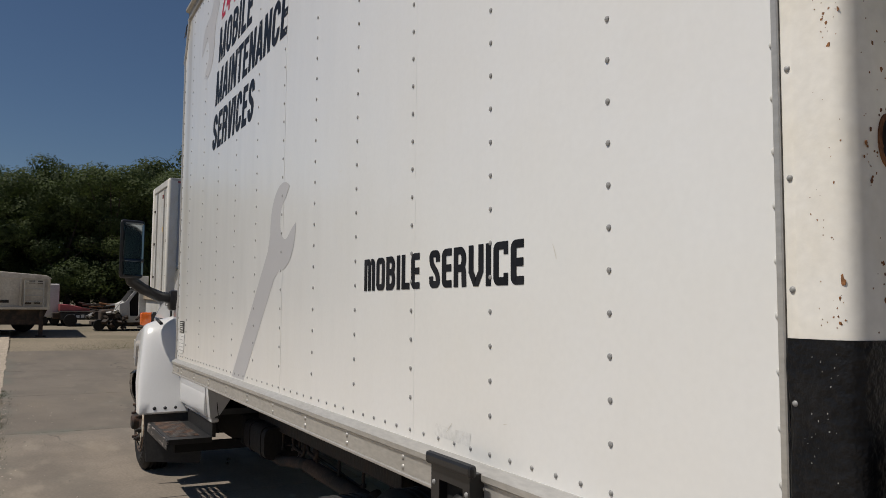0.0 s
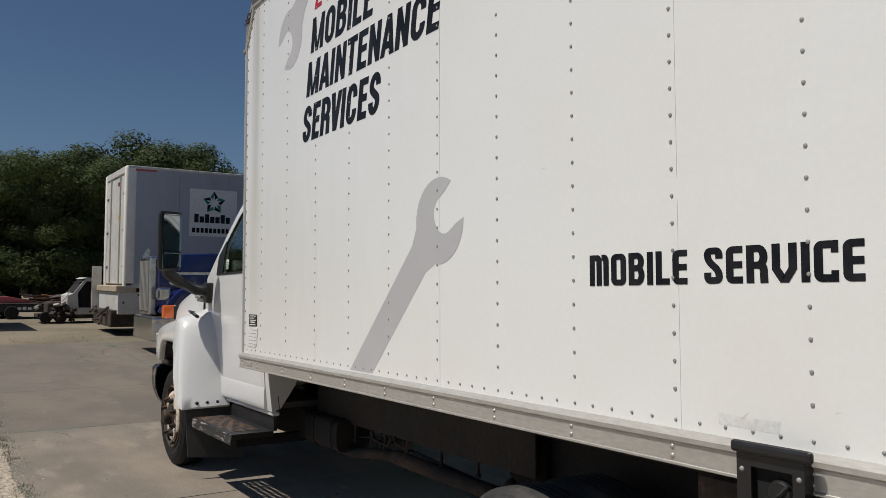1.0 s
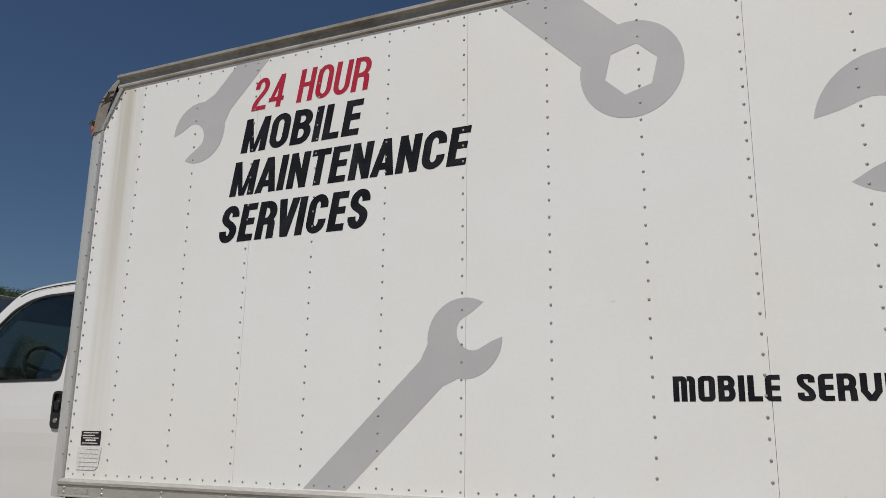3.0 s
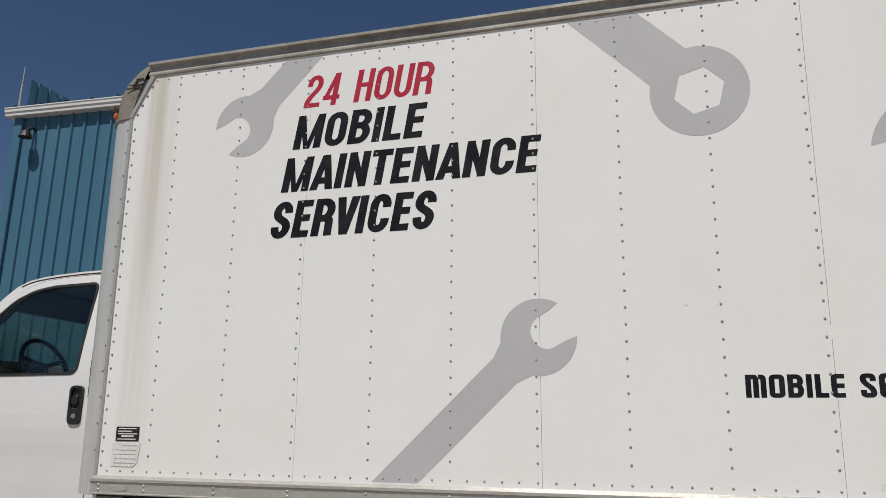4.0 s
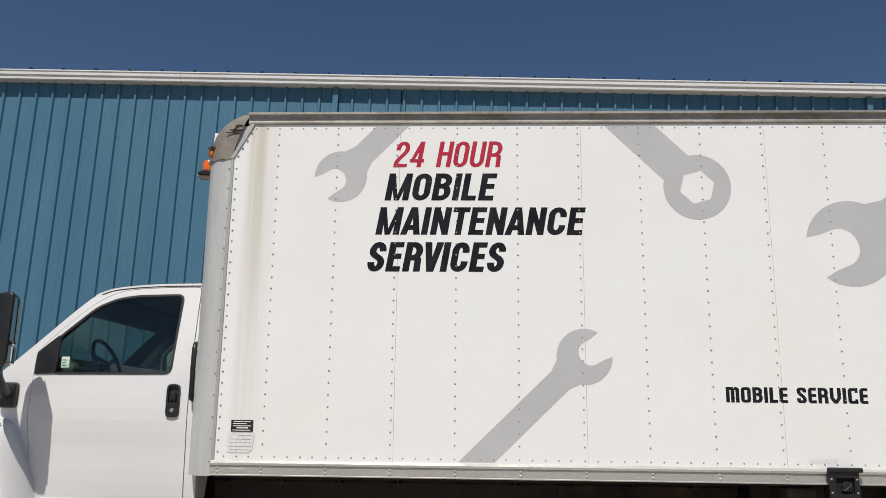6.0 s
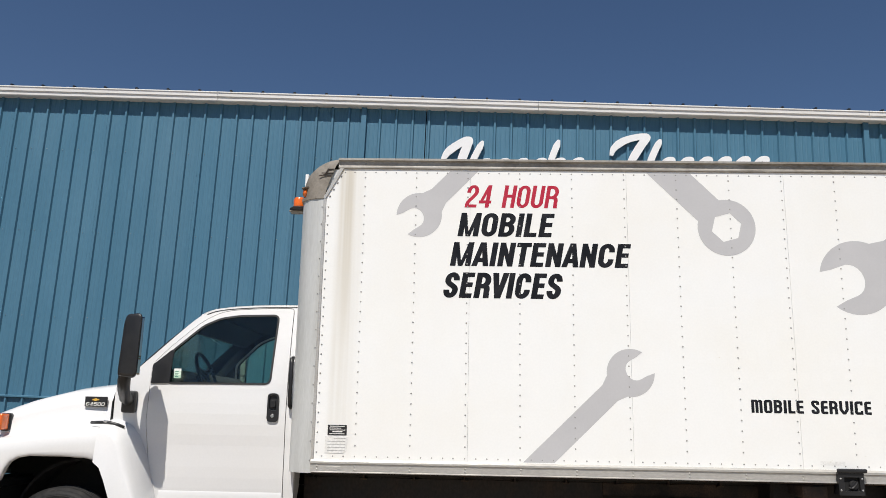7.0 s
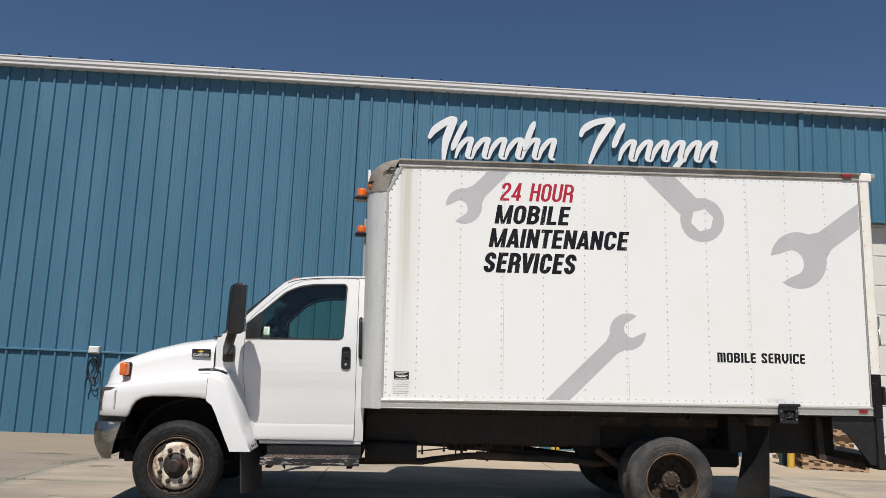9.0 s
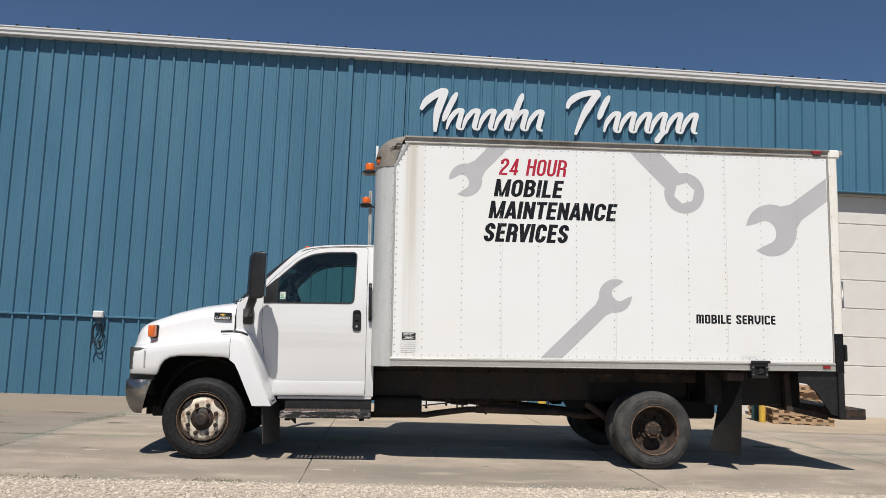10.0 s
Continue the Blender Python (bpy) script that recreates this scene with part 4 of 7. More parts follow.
for s in (-1, 1):
    part("plug_end", pipe([(0.06 * s, -0.04, -0.40), (0.11 * s, -0.05, -0.52), (0.10 * s, -0.05, -0.60)], 0.018, 6), BLACK, cable)
lamp = thing("wall_lamp", "grey wall lamp under the eave", "lamp", pose(-9.15, WALL_Y, 6.75))
part("arm", pipe([(0, 0, 0.1), (0, -0.12, 0.14), (0, -0.22, 0.05)], 0.025, 8), BLACK_METAL, lamp)
part("shade", lathe([(0.03, 0.1), (0.08, 0.06), (0.13, -0.06), (0.12, -0.06), (0.0, 0.0)], 16, (0, -0.24, -0.05), axis="z"), BLACK_METAL, lamp)
ant = thing("antenna", "thin antenna mast on the eave corner", "antenna", pose(-9.62, WALL_Y - 0.05, 7.25))
part("mast", rod((0, 0, 0), (0, 0, 0.62), 0.028, 0.022, 8), ALU, ant)
part("whip", rod((0.0, 0, 0.6), (0.0, 0, 1.02), 0.014, 0.010, 6), ALU, ant)


def script_sign():
    """A brush-drawn wall mark, as plain leaning hooks, rings and slashes."""
    s = thing("wall_sign", "white brush-script sign standing off the blue wall", "sign")
    y0, y1 = WALL_Y - 0.075, WALL_Y - 0.046

    count = [0]

    def brush(pts, wide):
        count[0] += 1
        d0 = 0.0011 * count[0]
        line = smooth_line(pts, 7)
        n = len(line)
        lft, rgt = [], []
        for i, p in enumerate(line):
            a, b = line[max(i - 1, 0)], line[min(i + 1, n - 1)]
            d = Vector((b[0] - a[0], b[1] - a[1])).normalized()
            f = i / (n - 1)
            w = wide * (0.35 + 0.65 * min(1, 5 * f, 5 * (1 - f)))
            k = 0.75 + 0.35 * abs(d.y)
            nx, nz = -d.y * w * k / 2, d.x * w * k / 2
            lft.append((p[0] + nx, p[1] + nz))
            rgt.append((p[0] - nx, p[1] - nz))
        own = bmesh.new()
        for yy in (y0 - d0, y1):
            rows = [[own.verts.new((q[0], yy - 0.00008 * i, q[1])) for i, q in enumerate(side)] for side in (lft, rgt)]
            for i in range(n - 1):
                own.faces.new((rows[0][i], rows[0][i + 1], rows[1][i + 1], rows[1][i]))
        vs = list(own.verts)
        m = 2 * n
        for i in range(n - 1):
            own.faces.new((vs[i], vs[i + 1], vs[m + i + 1], vs[m + i]))
            own.faces.new((vs[n + i], vs[n + i + 1], vs[m + n + i + 1], vs[m + n + i]))
        own.faces.new((vs[0], vs[n], vs[m + n], vs[m]))
        own.faces.new((vs[n - 1], vs[2 * n - 1], vs[m + 2 * n - 1], vs[m + n - 1]))
        part("stroke", own, SIGN_WHITE, s)

    def at(a, b):
        """Across the wall from the first stroke's foot and down from the top of the sign."""
        u, h = (a - 1.9) * 0.466, (2.85 - b) * 0.465
        return (0.922 + u, 5.575 + h + 0.054 * u)
    def line(pts, wide, dx=0.0, dy=0.0):
        brush([at(a + dx, b + dy) for a, b in pts], wide)
    # two tall hooks, each followed by a row of leaning humps and a slash or two
    line([(1.22, 1.75), (1.45, 1.36), (1.85, 1.05), (2.25, 0.86), (2.20, 1.15), (1.97, 1.9), (1.90, 2.78)], 0.155)
    line([(7.98, 1.68), (8.12, 1.34), (8.55, 1.05), (9.10, 0.92), (9.38, 0.95), (9.15, 1.32), (8.75, 2.0), (8.38, 2.92)], 0.15)
    for a0, humps, drop in ((2.42, 6, 0.0), (9.72, 6, 0.13)):
        for k in range(humps):
            a, b = a0 + 0.74 * k, drop + 0.012 * k
            line([(a, 2.66 + b), (a + 0.14, 2.20 + b), (a + 0.44, 1.82 + b), (a + 0.68, 1.78 + b), (a + 0.62, 2.10 + b), (a + 0.54, 2.56 + b), (a + 0.74, 2.68 + b)], 0.100)
    for a, b, c, d in ((2.25, 2.30, 2.85, 0.94), (5.46, 2.30, 5.90, 0.98), (9.45, 2.20, 9.95, 1.06), (12.16, 3.30, 12.62, 2.70)):
        line([(a, b), ((a + c) / 2 - 0.03, (b + d) / 2), (c, d)], 0.115)
    return s


script_sign()


# ---------------------------------------------------------------- the box truck
truck = thing("box_truck", "white box truck with a short conventional cab, parked on concrete", "truck", BODY)
PITCH = 0.4064
PX0, PX1, PZ0, PZ1, WIDE = 0.10, 4.8315, 1.105, 3.345, 2.44

# --- cargo box shell
part("front_wall", box(-0.115, -0.09, 0.2, WIDE - 0.2, 1.02, 3.36), PANEL, truck)
part("box_floor", box(0.09, 4.93, 0.03, WIDE - 0.03, 1.00, 1.05), CHASSIS, truck, "grimy box floor underside")
part("box_roof", box(0.21, 4.93, 0.03, WIDE - 0.03, 3.395, 3.415), PANEL, truck)
part("far_side", box(PX0, PX1, WIDE - 0.03, WIDE, PZ0, PZ1), PANEL, truck)
part("rear_door", box(4.90, 4.94, 0.121, WIDE - 0.121, 1.06, 3.339), PANEL, truck)

# --- side panels, four feet each, lapped with a small step
SEAMS = [PX0] + [PITCH * k + 0.020 for k in (3, 6, 9)] + [PX1]
panels = []
for k, (a, b) in enumerate(zip(SEAMS, SEAMS[1:])):
    y0 = -0.0004 * (k % 2)
    if k == 0:
        own = prism([(a, PZ0), (b - 0.0014, PZ0), (b - 0.0014, PZ1), (0.215, PZ1), (a - 0.0, 3.13)], y0, 0.018)
    else:
        own = box(a, b - 0.0014, y0, 0.018, PZ0, PZ1)
    panels.append(part("side_panel", own, PANEL_FRONT if k == 0 else PANEL, truck, "glossy white riveted side panel"))
part("seam_backing", box(PX0, PX1, 0.019, 0.03, PZ0, PZ1), POST, truck)

# --- rivets
near_rivet = part("rivet", dome((0, 0, 0), 0.0062, 0.0034), RIVET, panels[0])
near_rivet.matrix_basis = Matrix.Translation((PITCH, -0.001, 1.21))
ROWS_Z = [1.216 + 0.0763 * i for i in range(28)]
loose = [bmesh.new() for _ in panels]


def panel_of(x):
    return min(3, sum(x > s for s in SEAMS[1:-1]))


for k in range(1, 12):
    for i, z in enumerate(ROWS_Z):
        x = PITCH * k
        if k == 1 and i == 0:
            continue
        if k >= 6 and z < 3.05:
            again("rivet", near_rivet, panels[panel_of(x)], Matrix.Translation((x, -0.0004, z)))
        else:
            join(loose[panel_of(x)], dome((x, -0.0004, z), 0.0062, 0.0034, seg=8))
for k in range(0, 12):
    for f in (0.20, 0.40, 0.60, 0.79, 1.0):
        x = PITCH * (k + f)
        if x < PX0 + 0.03 or x > PX1 - 0.03:
            continue
        for z in (1.132, 3.318):
            if z > 3 and x < 0.24:
                continue
            join(loose[panel_of(x)], dome((x, -0.0004, z), 0.0058, 0.0032, seg=6))
for i in range(27):
    z = 1.16 + 0.072 * i
    join(loose[0], dome((PX0 + 0.022, -0.0004, z), 0.007, 0.0045, seg=6))
edge_rivets = bmesh.new()
for i in range(27):
    z = 1.2155 + 0.0763 * i
    join(edge_rivets, dome((PX1 - 0.003, -0.0004, z), 0.0068, 0.0036, seg=10))
for i in range(4):
    join(loose[0], dome((PX0 + 0.03 + 0.028 * i, -0.001, 3.12 + 0.055 * i), 0.008, 0.006, seg=6))
tagged(part("edge_rivets", edge_rivets, RIVET_WHITE, panels[3], "white-painted rivets", smooth=True), kind="stuff")
for p, own in zip(panels, loose):
    tagged(part("rivets", own, RIVET, p, smooth=True), kind="stuff")

# --- rails round the box
part("bottom_rail", prism([(0.01, 1.024), (-0.022, 1.024), (-0.022, 1.074), (-0.030, 1.080), (-0.030, 1.093), (-0.004, 1.108), (0.01, 1.108)], 0.085, 4.840, axis="x"), ALU, truck, "weathered aluminium bottom rail")
part("rail_lip", box(0.085, 4.840, -0.026, 0.0, 1.014, 1.0235, 0.002), ALU, truck)
own = bmesh.new()
for k in range(0, 12):
    x = PITCH * k + (0.135 if k == 0 else 0.005)
    for z in (1.037, 1.062):
        join(own, dome((x, -0.022, z), 0.008, 0.0045, seg=8))
tagged(part("rail_rivets", own, ALU, truck, smooth=True), kind="stuff")
part("rail_tag", box(0.21, 0.31, -0.0245, -0.021, 1.035, 1.062, 0.003), ALU, truck)
part("top_rail", prism([(0.02, 3.345), (-0.006, 3.345), (-0.012, 3.352), (-0.012, 3.362), (-0.004, 3.372), (-0.006, 3.405), (-0.026, 3.412), (-0.026, 3.428), (0.06, 3.428)], 0.19, 4.86, axis="x"), ROOF_RAIL, truck, "stained aluminium roof rail")
own = bmesh.new()
for k in range(1, 12):
    join(own, dome((PITCH * k, -0.005, 3.388), 0.009, 0.006, seg=6))
tagged(part("roof_rail_rivets", own, RIVET, truck, smooth=True), kind="stuff")

# --- rounded front corner posts and the fibreglass cap
for side in (0, 1):
    arc = [(0.085 - 0.0, 0.0)] + [(0.085 - 0.2 * math.sin(a), 0.2 - 0.2 * math.cos(a)) for a in np.linspace(0, math.pi / 2, 13)[0:]]
    inner = [(0.085 - 0.185 * math.sin(a), 0.2 - 0.185 * math.cos(a)) for a in np.linspace(math.pi / 2, 0, 13)]
    pts = arc[1:] + inner
    if side:
        pts = [(x, WIDE - y) for x, y in pts]
    part("corner_post", prism(pts, 1.008, 3.11, axis="z"), POST, truck, "rounded grey metal corner post", auto=30, smooth=True)
part("post_trim", box(0.082, 0.104, -0.007, 0.012, 1.02, 3.125, 0.003), ALU, truck)
own = bmesh.new()
for i in range(15):
    z = 1.10 + 0.138 * i
    join(own, dome((0.072, -0.0015, z), 0.005, 0.004, seg=6))
tagged(part("post_rivets", own, RIVET, truck, smooth=True), kind="stuff")
part("chamfer_trim", prism([(0.080, 3.105), (0.098, 3.100), (0.232, 3.345), (0.205, 3.352)], -0.010, 0.014), ALU, truck)


def cap():
    """The grey front cap: the corner's round swept up and over to the roof."""
    own = bmesh.new()
    rings = []
    top = 3.425
    for i in range(9):
        f = i / 8
        z = 3.105 + (top - 3.105) * math.sin(f * math.pi / 2) ** 0.9
        back = 0.085 + 0.14 * f
        front = -0.117 + 0.24 * (1 - math.cos(f * math.pi / 2)) ** 1.3
        rad = min(0.2, back - front - 0.001)
        ring = [(back, -0.002 * (1 - f))]
        for a in np.linspace(0, math.pi / 2, 9):
            ring.append((front + rad - rad * math.sin(a), rad - rad * math.cos(a)))
        ring += [(x, WIDE - y) for x, y in ring[::-1]]
        rings.append([own.verts.new((x, y, z)) for x, y in ring])
    for ra, rb in zip(rings, rings[1:]):
        for k in range(len(ra) - 1):
            own.faces.new((ra[k], ra[k + 1], rb[k + 1], rb[k]))
    own.faces.new(rings[-1])
    return own


front_cap = part("front_cap", cap(), CAP, truck, "weathered grey fibreglass front cap", smooth=True, auto=50)
part("cap_band", prism([(0.095, -0.006), (0.02, -0.002), (-0.06, 0.048), (-0.112, 0.11), (-0.124, 0.21), (-0.11, 0.21), (-0.09, 0.11), (-0.04, 0.06), (0.02, 0.02), (0.095, 0.01)], 3.10, 3.125, axis="z"), CAP, front_cap)
for k, (xa, za) in enumerate(((0.055, 3.305), (0.035, 3.285))):
    part("emblem_bar", box(xa, xa + 0.10, -0.006, -0.002, za, za + 0.007), CHASSIS, front_cap)
part("emblem_stem", prism([(0.075, 3.292), (0.085, 3.292), (0.115, 3.345), (0.105, 3.345)], -0.006, -0.002), CHASSIS, front_cap)
part("emblem_tail", box(0.105, 0.15, -0.006, -0.002, 3.338, 3.345), CHASSIS, front_cap)
part("clearance_lamp", lathe([(0.0, -0.030), (0.022, -0.026), (0.032, -0.01), (0.034, 0.0), (0.0, 0.02)], 14, (-0.078, 0.095, 3.168), axis="x"), AMBER, front_cap, "amber clearance lamp", smooth=True)
part("lamp_hood", prism([(-0.02, 3.206), (-0.10, 3.206), (-0.11, 3.198), (-0.02, 3.218)], 0.05, 0.15), CAP, front_cap)

# --- beacons on the box's front wall
for z, big in ((3.125, 0.9), (2.955, 0.85)):
    bx, by = (-0.180, 0.33) if big > 0.87 else (-0.235, 1.5)
    bracket = part("beacon_bracket", box(bx - 0.08 * big, -0.11, by - 0.05, by + 0.05, z - 0.062, z - 0.050, 0.003), BLACK_METAL if big < 0.87 else CAP, truck)
    part("beacon_base", lathe([(0.0, -0.05), (0.085 * big, -0.05), (0.088 * big, -0.03), (0.06 * big, -0.012), (0.0, -0.012)], 18, (bx, by, z), axis="z"), BLACK_METAL if big > 0.87 else BLACK, bracket, smooth=True, auto=40)
    part("beacon_lens", lathe([(0.055 * big, -0.012), (0.057 * big, 0.05 * big), (0.045 * big, 0.072 * big), (0.0, 0.078 * big)], 18, (bx, by, z), axis="z"), AMBER, bracket, "amber beacon lens", smooth=True, auto=50)
own = box(-0.20, -0.165, 1.5, 1.505, 2.40, 3.10)
box(-0.203, -0.198, 1.5, 1.53, 2.40, 3.10, bm=own)
box(-0.167, -0.162, 1.5, 1.53, 2.40, 3.10, bm=own)
part("perforated_post", own, HEADER, truck, "grey perforated steel post")
# black dots on the solid post, for the shade inside its holes
own = bmesh.new()
for i in range(26):
    join(own, dome((-0.1825, 1.4995, 2.42 + 0.026 * i), 0.006, 0.001, seg=6))
tagged(part("hole_shade_dots", own, BLACK, truck), kind="stuff")

# --- rear frame
POST_LINE = [(4.8485, -0.004), (4.8485, -0.010), (4.852, -0.0125), (4.868, -0.0125), (4.870, -0.0155), (4.926, -0.0155), (4.938, -0.0125), (4.946, -0.0045), (4.950, 0.008), (4.952, 0.03), (4.952, 0.12), (4.89, 0.12), (4.89, 0.022)]


def post_foot(flip):
    """The black lower post, its front lip knocked outwards by a blow."""
    own = bmesh.new()
    rows = []
    for z in np.linspace(0.99, 1.4145, 24):
        dent = 0.006 * math.exp(-((z - 1.30) / 0.035) ** 2) - 0.003 * math.exp(-((z - 1.37) / 0.03) ** 2)
        rows.append([own.verts.new((x + (dent + 0.0015 * noise.noise(Vector((0, 0, z * 30))) if x < 4.86 else 0.0015), (WIDE - (y - 0.001)) if flip else y - 0.001, z)) for x, y in POST_LINE])
    n = len(POST_LINE)
    for ra, rb in zip(rows, rows[1:]):
        for k in range(n):
            own.faces.new((ra[k], ra[(k + 1) % n], rb[(k + 1) % n], rb[k]))
    own.faces.new(rows[0])
    own.faces.new(rows[-1])
    return own


for side in (0, 1):
    prof = [(x, WIDE - y if side else y) for x, y in POST_LINE]
    post = part("rear_post", prism(prof, 1.415, 3.36, axis="z"), CREAM, truck, "rusted cream-painted rear post", smooth=True, auto=35)
    part("rear_post_foot", post_foot(side), BLISTERED, truck, "scuffed black lower rear post", smooth=True, auto=35)
part("edge_gap", box(4.8445, 4.848, -0.0035, 0.01, 1.02, 3.345), SHADE_BLACK, truck)
part("edge_rail", box(4.832, 4.8445, -0.0105, 0.0, 1.105, 3.345, 0.002), ALU, truck, "aluminium edge strip")
part("rear_header", box(4.847, 4.975, -0.025, WIDE + 0.025, 3.34, 3.43, 0.012), CREAM, truck)
part("header_cap", box(4.965, 5.01, -0.03, 0.20, 3.37, 3.425, 0.01), ALU, truck)
r5 = random.Random(12)


def post_face(x):
    """Just proud of the post's face over x."""
    return float(np.interp(x, [4.868, 4.870, 4.926, 4.938, 4.946], [-0.0128, -0.0158, -0.0158, -0.0128, -0.0048]))


def chip(own, x, z, s):
    """A ragged flake missing from the paint, its edge jagged."""
    tall, turn = r5.uniform(0.7, 1.8), r5.uniform(-0.6, 0.6)
    pts = []
    for a in np.linspace(0, 5.6, 9):
        r = s * r5.uniform(0.45, 1.2)
        p, q = r * math.cos(a), r * tall * math.sin(a)
        pts.append((x + p * math.cos(turn) - q * math.sin(turn), z + p * math.sin(turn) + q * math.cos(turn)))
    prism(pts, post_face(x), post_face(x) + 0.001, bm=own)


own = bmesh.new()
for _ in range(90):
    chip(own, 4.874 + 0.066 * r5.random() ** 0.45, r5.uniform(1.43, 3.0), r5.choice((0.0005, 0.0006, 0.0008, 0.0012)))
tagged(part("rust_chips", own, RUST, truck, "rust chips in the paint"), kind="stuff")
own = bmesh.new()
for _ in range(40):
    x, z = 4.875 + 0.055 * r5.random(), 1.0 + 0.40 * r5.random() ** 0.7
    s = r5.choice((0.0004, 0.0005, 0.0007, 0.001))
    pts = [(x + s * r5.uniform(0.5, 1.3) * math.cos(a), z + s * r5.uniform(0.6, 1.6) * math.sin(a)) for a in np.linspace(0, 5.2, 6)]
    prism(pts, -0.0172, -0.0162, bm=own)
tagged(part("paint_chips", own, HEADER, truck, "pale chips in the black paint"), kind="stuff")
own = bmesh.new()
for cx, cz, count in ((4.928, 1.452, 7), (4.912, 1.450, 5), (4.925, 1.81, 6), (4.935, 1.84, 5), (4.930, 2.2, 9), (4.93, 2.55, 7)):
    for _ in range(count):
        chip(own, min(4.940, cx + r5.gauss(0, 0.005)), max(1.424, cz + r5.gauss(0, 0.014)), r5.choice((0.0005, 0.0007, 0.001, 0.0014, 0.002)))
for x, z, s in ((4.934, 1.490, 0.005), (4.938, 1.866, 0.006), (4.926, 1.795, 0.003), (4.920, 1.838, 0.0028), (4.930, 1.436, 0.0028), (4.937, 1.440, 0.002)):
    chip(own, x, z, s)
tagged(part("rust_pitting", own, RUST, truck, "clustered rust spots"), kind="stuff")
own = bmesh.new()
for i in range(14):
    join(own, dome((4.8605, -0.0125, 1.329 + 0.1505 * i), 0.0048, 0.0028, seg=10))
tagged(part("post_screws", own, RIVET, truck, smooth=True), kind="stuff")
own = bmesh.new()
for _ in range(120):
    y, z, r = 0.012 + 0.075 * r5.random(), r5.choice((1.46, 1.50, 1.64, 1.70, 1.76, 1.85, 2.0, 2.3, 2.6)) + r5.gauss(0, 0.022), r5.choice((0.0006, 0.001, 0.0016, 0.0026))
    prism([(y + r * r5.uniform(0.5, 1.2) * math.cos(a_), max(z, 1.425) + r * r5.uniform(0.6, 1.7) * math.sin(a_)) for a_ in np.linspace(0, 5.5, 8)], 4.9518, 4.9526, axis="x", bm=own)
tagged(part("rear_face_pitting", own, RUST, truck, "clustered rust spots"), kind="stuff")
ring_ = [(0.060 + 0.020 * math.cos(a_), 1.672 + 0.036 * math.sin(a_)) for a_ in np.linspace(0, 2 * math.pi, 21)[:-1]]
core_ = [(0.060 + 0.014 * math.cos(a_), 1.672 + 0.029 * math.sin(a_)) for a_ in np.linspace(0, 2 * math.pi, 21)[:-1]]
part("slot_rim", holed(ring_, [core_], 4.9515, 4.9545, axis="x"), RUST, truck, "rusted rim of a slot")
# flat dark plate for the shade inside the slot
part("slot_shade", prism(core_, 4.9512, 4.9522, axis="x"), SHADE_BLACK, truck)
grab = part("grab_handle", pipe([(4.96, 0.06, 1.68), (5.0, 0.06, 1.70), (5.0, 0.06, 1.98), (4.96, 0.06, 2.0)], 0.010, 8), CHROME, truck, "steel grab handle", smooth=True)
part("marker_lamp", box(4.665, 4.765, -0.034, -0.012, 3.378, 3.413, 0.010, seg=2), RED_LENS, truck, "red side marker lamp")
part("side_reflector", box(4.70, 4.78, -0.036, -0.022, 1.042, 1.075, 0.004), RED_LENS, truck, "red reflector")

# --- door pull box sunk into the rail
latch = part("latch_box", holed([(3.895, 0.935), (4.075, 0.935), (4.075, 1.095), (3.895, 1.095)], [[(3.935, 0.965), (4.045, 0.965), (4.045, 1.06), (3.935, 1.06)]], -0.058, 0.03), BLACK, truck, "black recessed latch box")
part("latch_back", box(3.93, 4.05, -0.038, -0.032, 0.96, 1.065), SHADE_BLACK, latch)
part("latch_lip", box(3.885, 4.10, -0.072, -0.052, 1.090, 1.120, 0.009, seg=2), BLACK, latch)
part("latch_disc", lathe([(0.0, -0.012), (0.028, -0.012), (0.034, -0.004), (0.034, 0.004)], 20, (4.005, -0.041, 1.005)), BLACK_METAL, latch, "worn round latch", smooth=True, auto=40)
part("latch_pull", pipe([(3.97, -0.050, 0.99), (3.985, -0.060, 0.985), (4.01, -0.060, 1.005), (4.03, -0.050, 1.03)], 0.006, 6), BLACK_METAL, latch)
for x, z in ((3.91, 1.05), (3.91, 0.97), (4.062, 1.05), (4.062, 0.97)):
    part("bolt", dome((x, -0.058, z), 0.007, 0.004), RIVET, latch, smooth=True)
own = bmesh.new()
own.faces.new([own.verts.new((x, -0.0008, z)) for x, z in ((3.80, 1.138), (3.975, 1.136), (3.98, 1.166), (3.87, 1.164), (3.80, 1.168))])
part("tape_strip", own, WHITE_PAPER, truck, "torn strip of old tape")
rs = random.Random(31)
for x, z, dx, dz in ((4.12, 1.205, 0.018, 0.002), (3.86, 1.150, 0.03, 0.028), (3.93, 1.145, 0.02, 0.02), (3.1, 1.9, 0.02, 0.004), (4.3, 1.58, 0.012, -0.03)):
    own = bmesh.new()
    n = Vector((-dz, dx)).normalized() * 0.0006
    pts = [(x + dx * f + n.x * q + rs.uniform(-0.001, 0.001), z + dz * f + n.y * q + rs.uniform(-0.001, 0.001)) for q, fs in ((1, (0, 0.5, 1)), (-1, (1, 0.5, 0))) for f in fs]
    own.faces.new([own.verts.new((a, -0.0009, b)) for a, b in pts])
    part("scratch", own, STREAK, truck, "thin brown scratch")

# --- decals and lettering
INK_Y = -0.0013


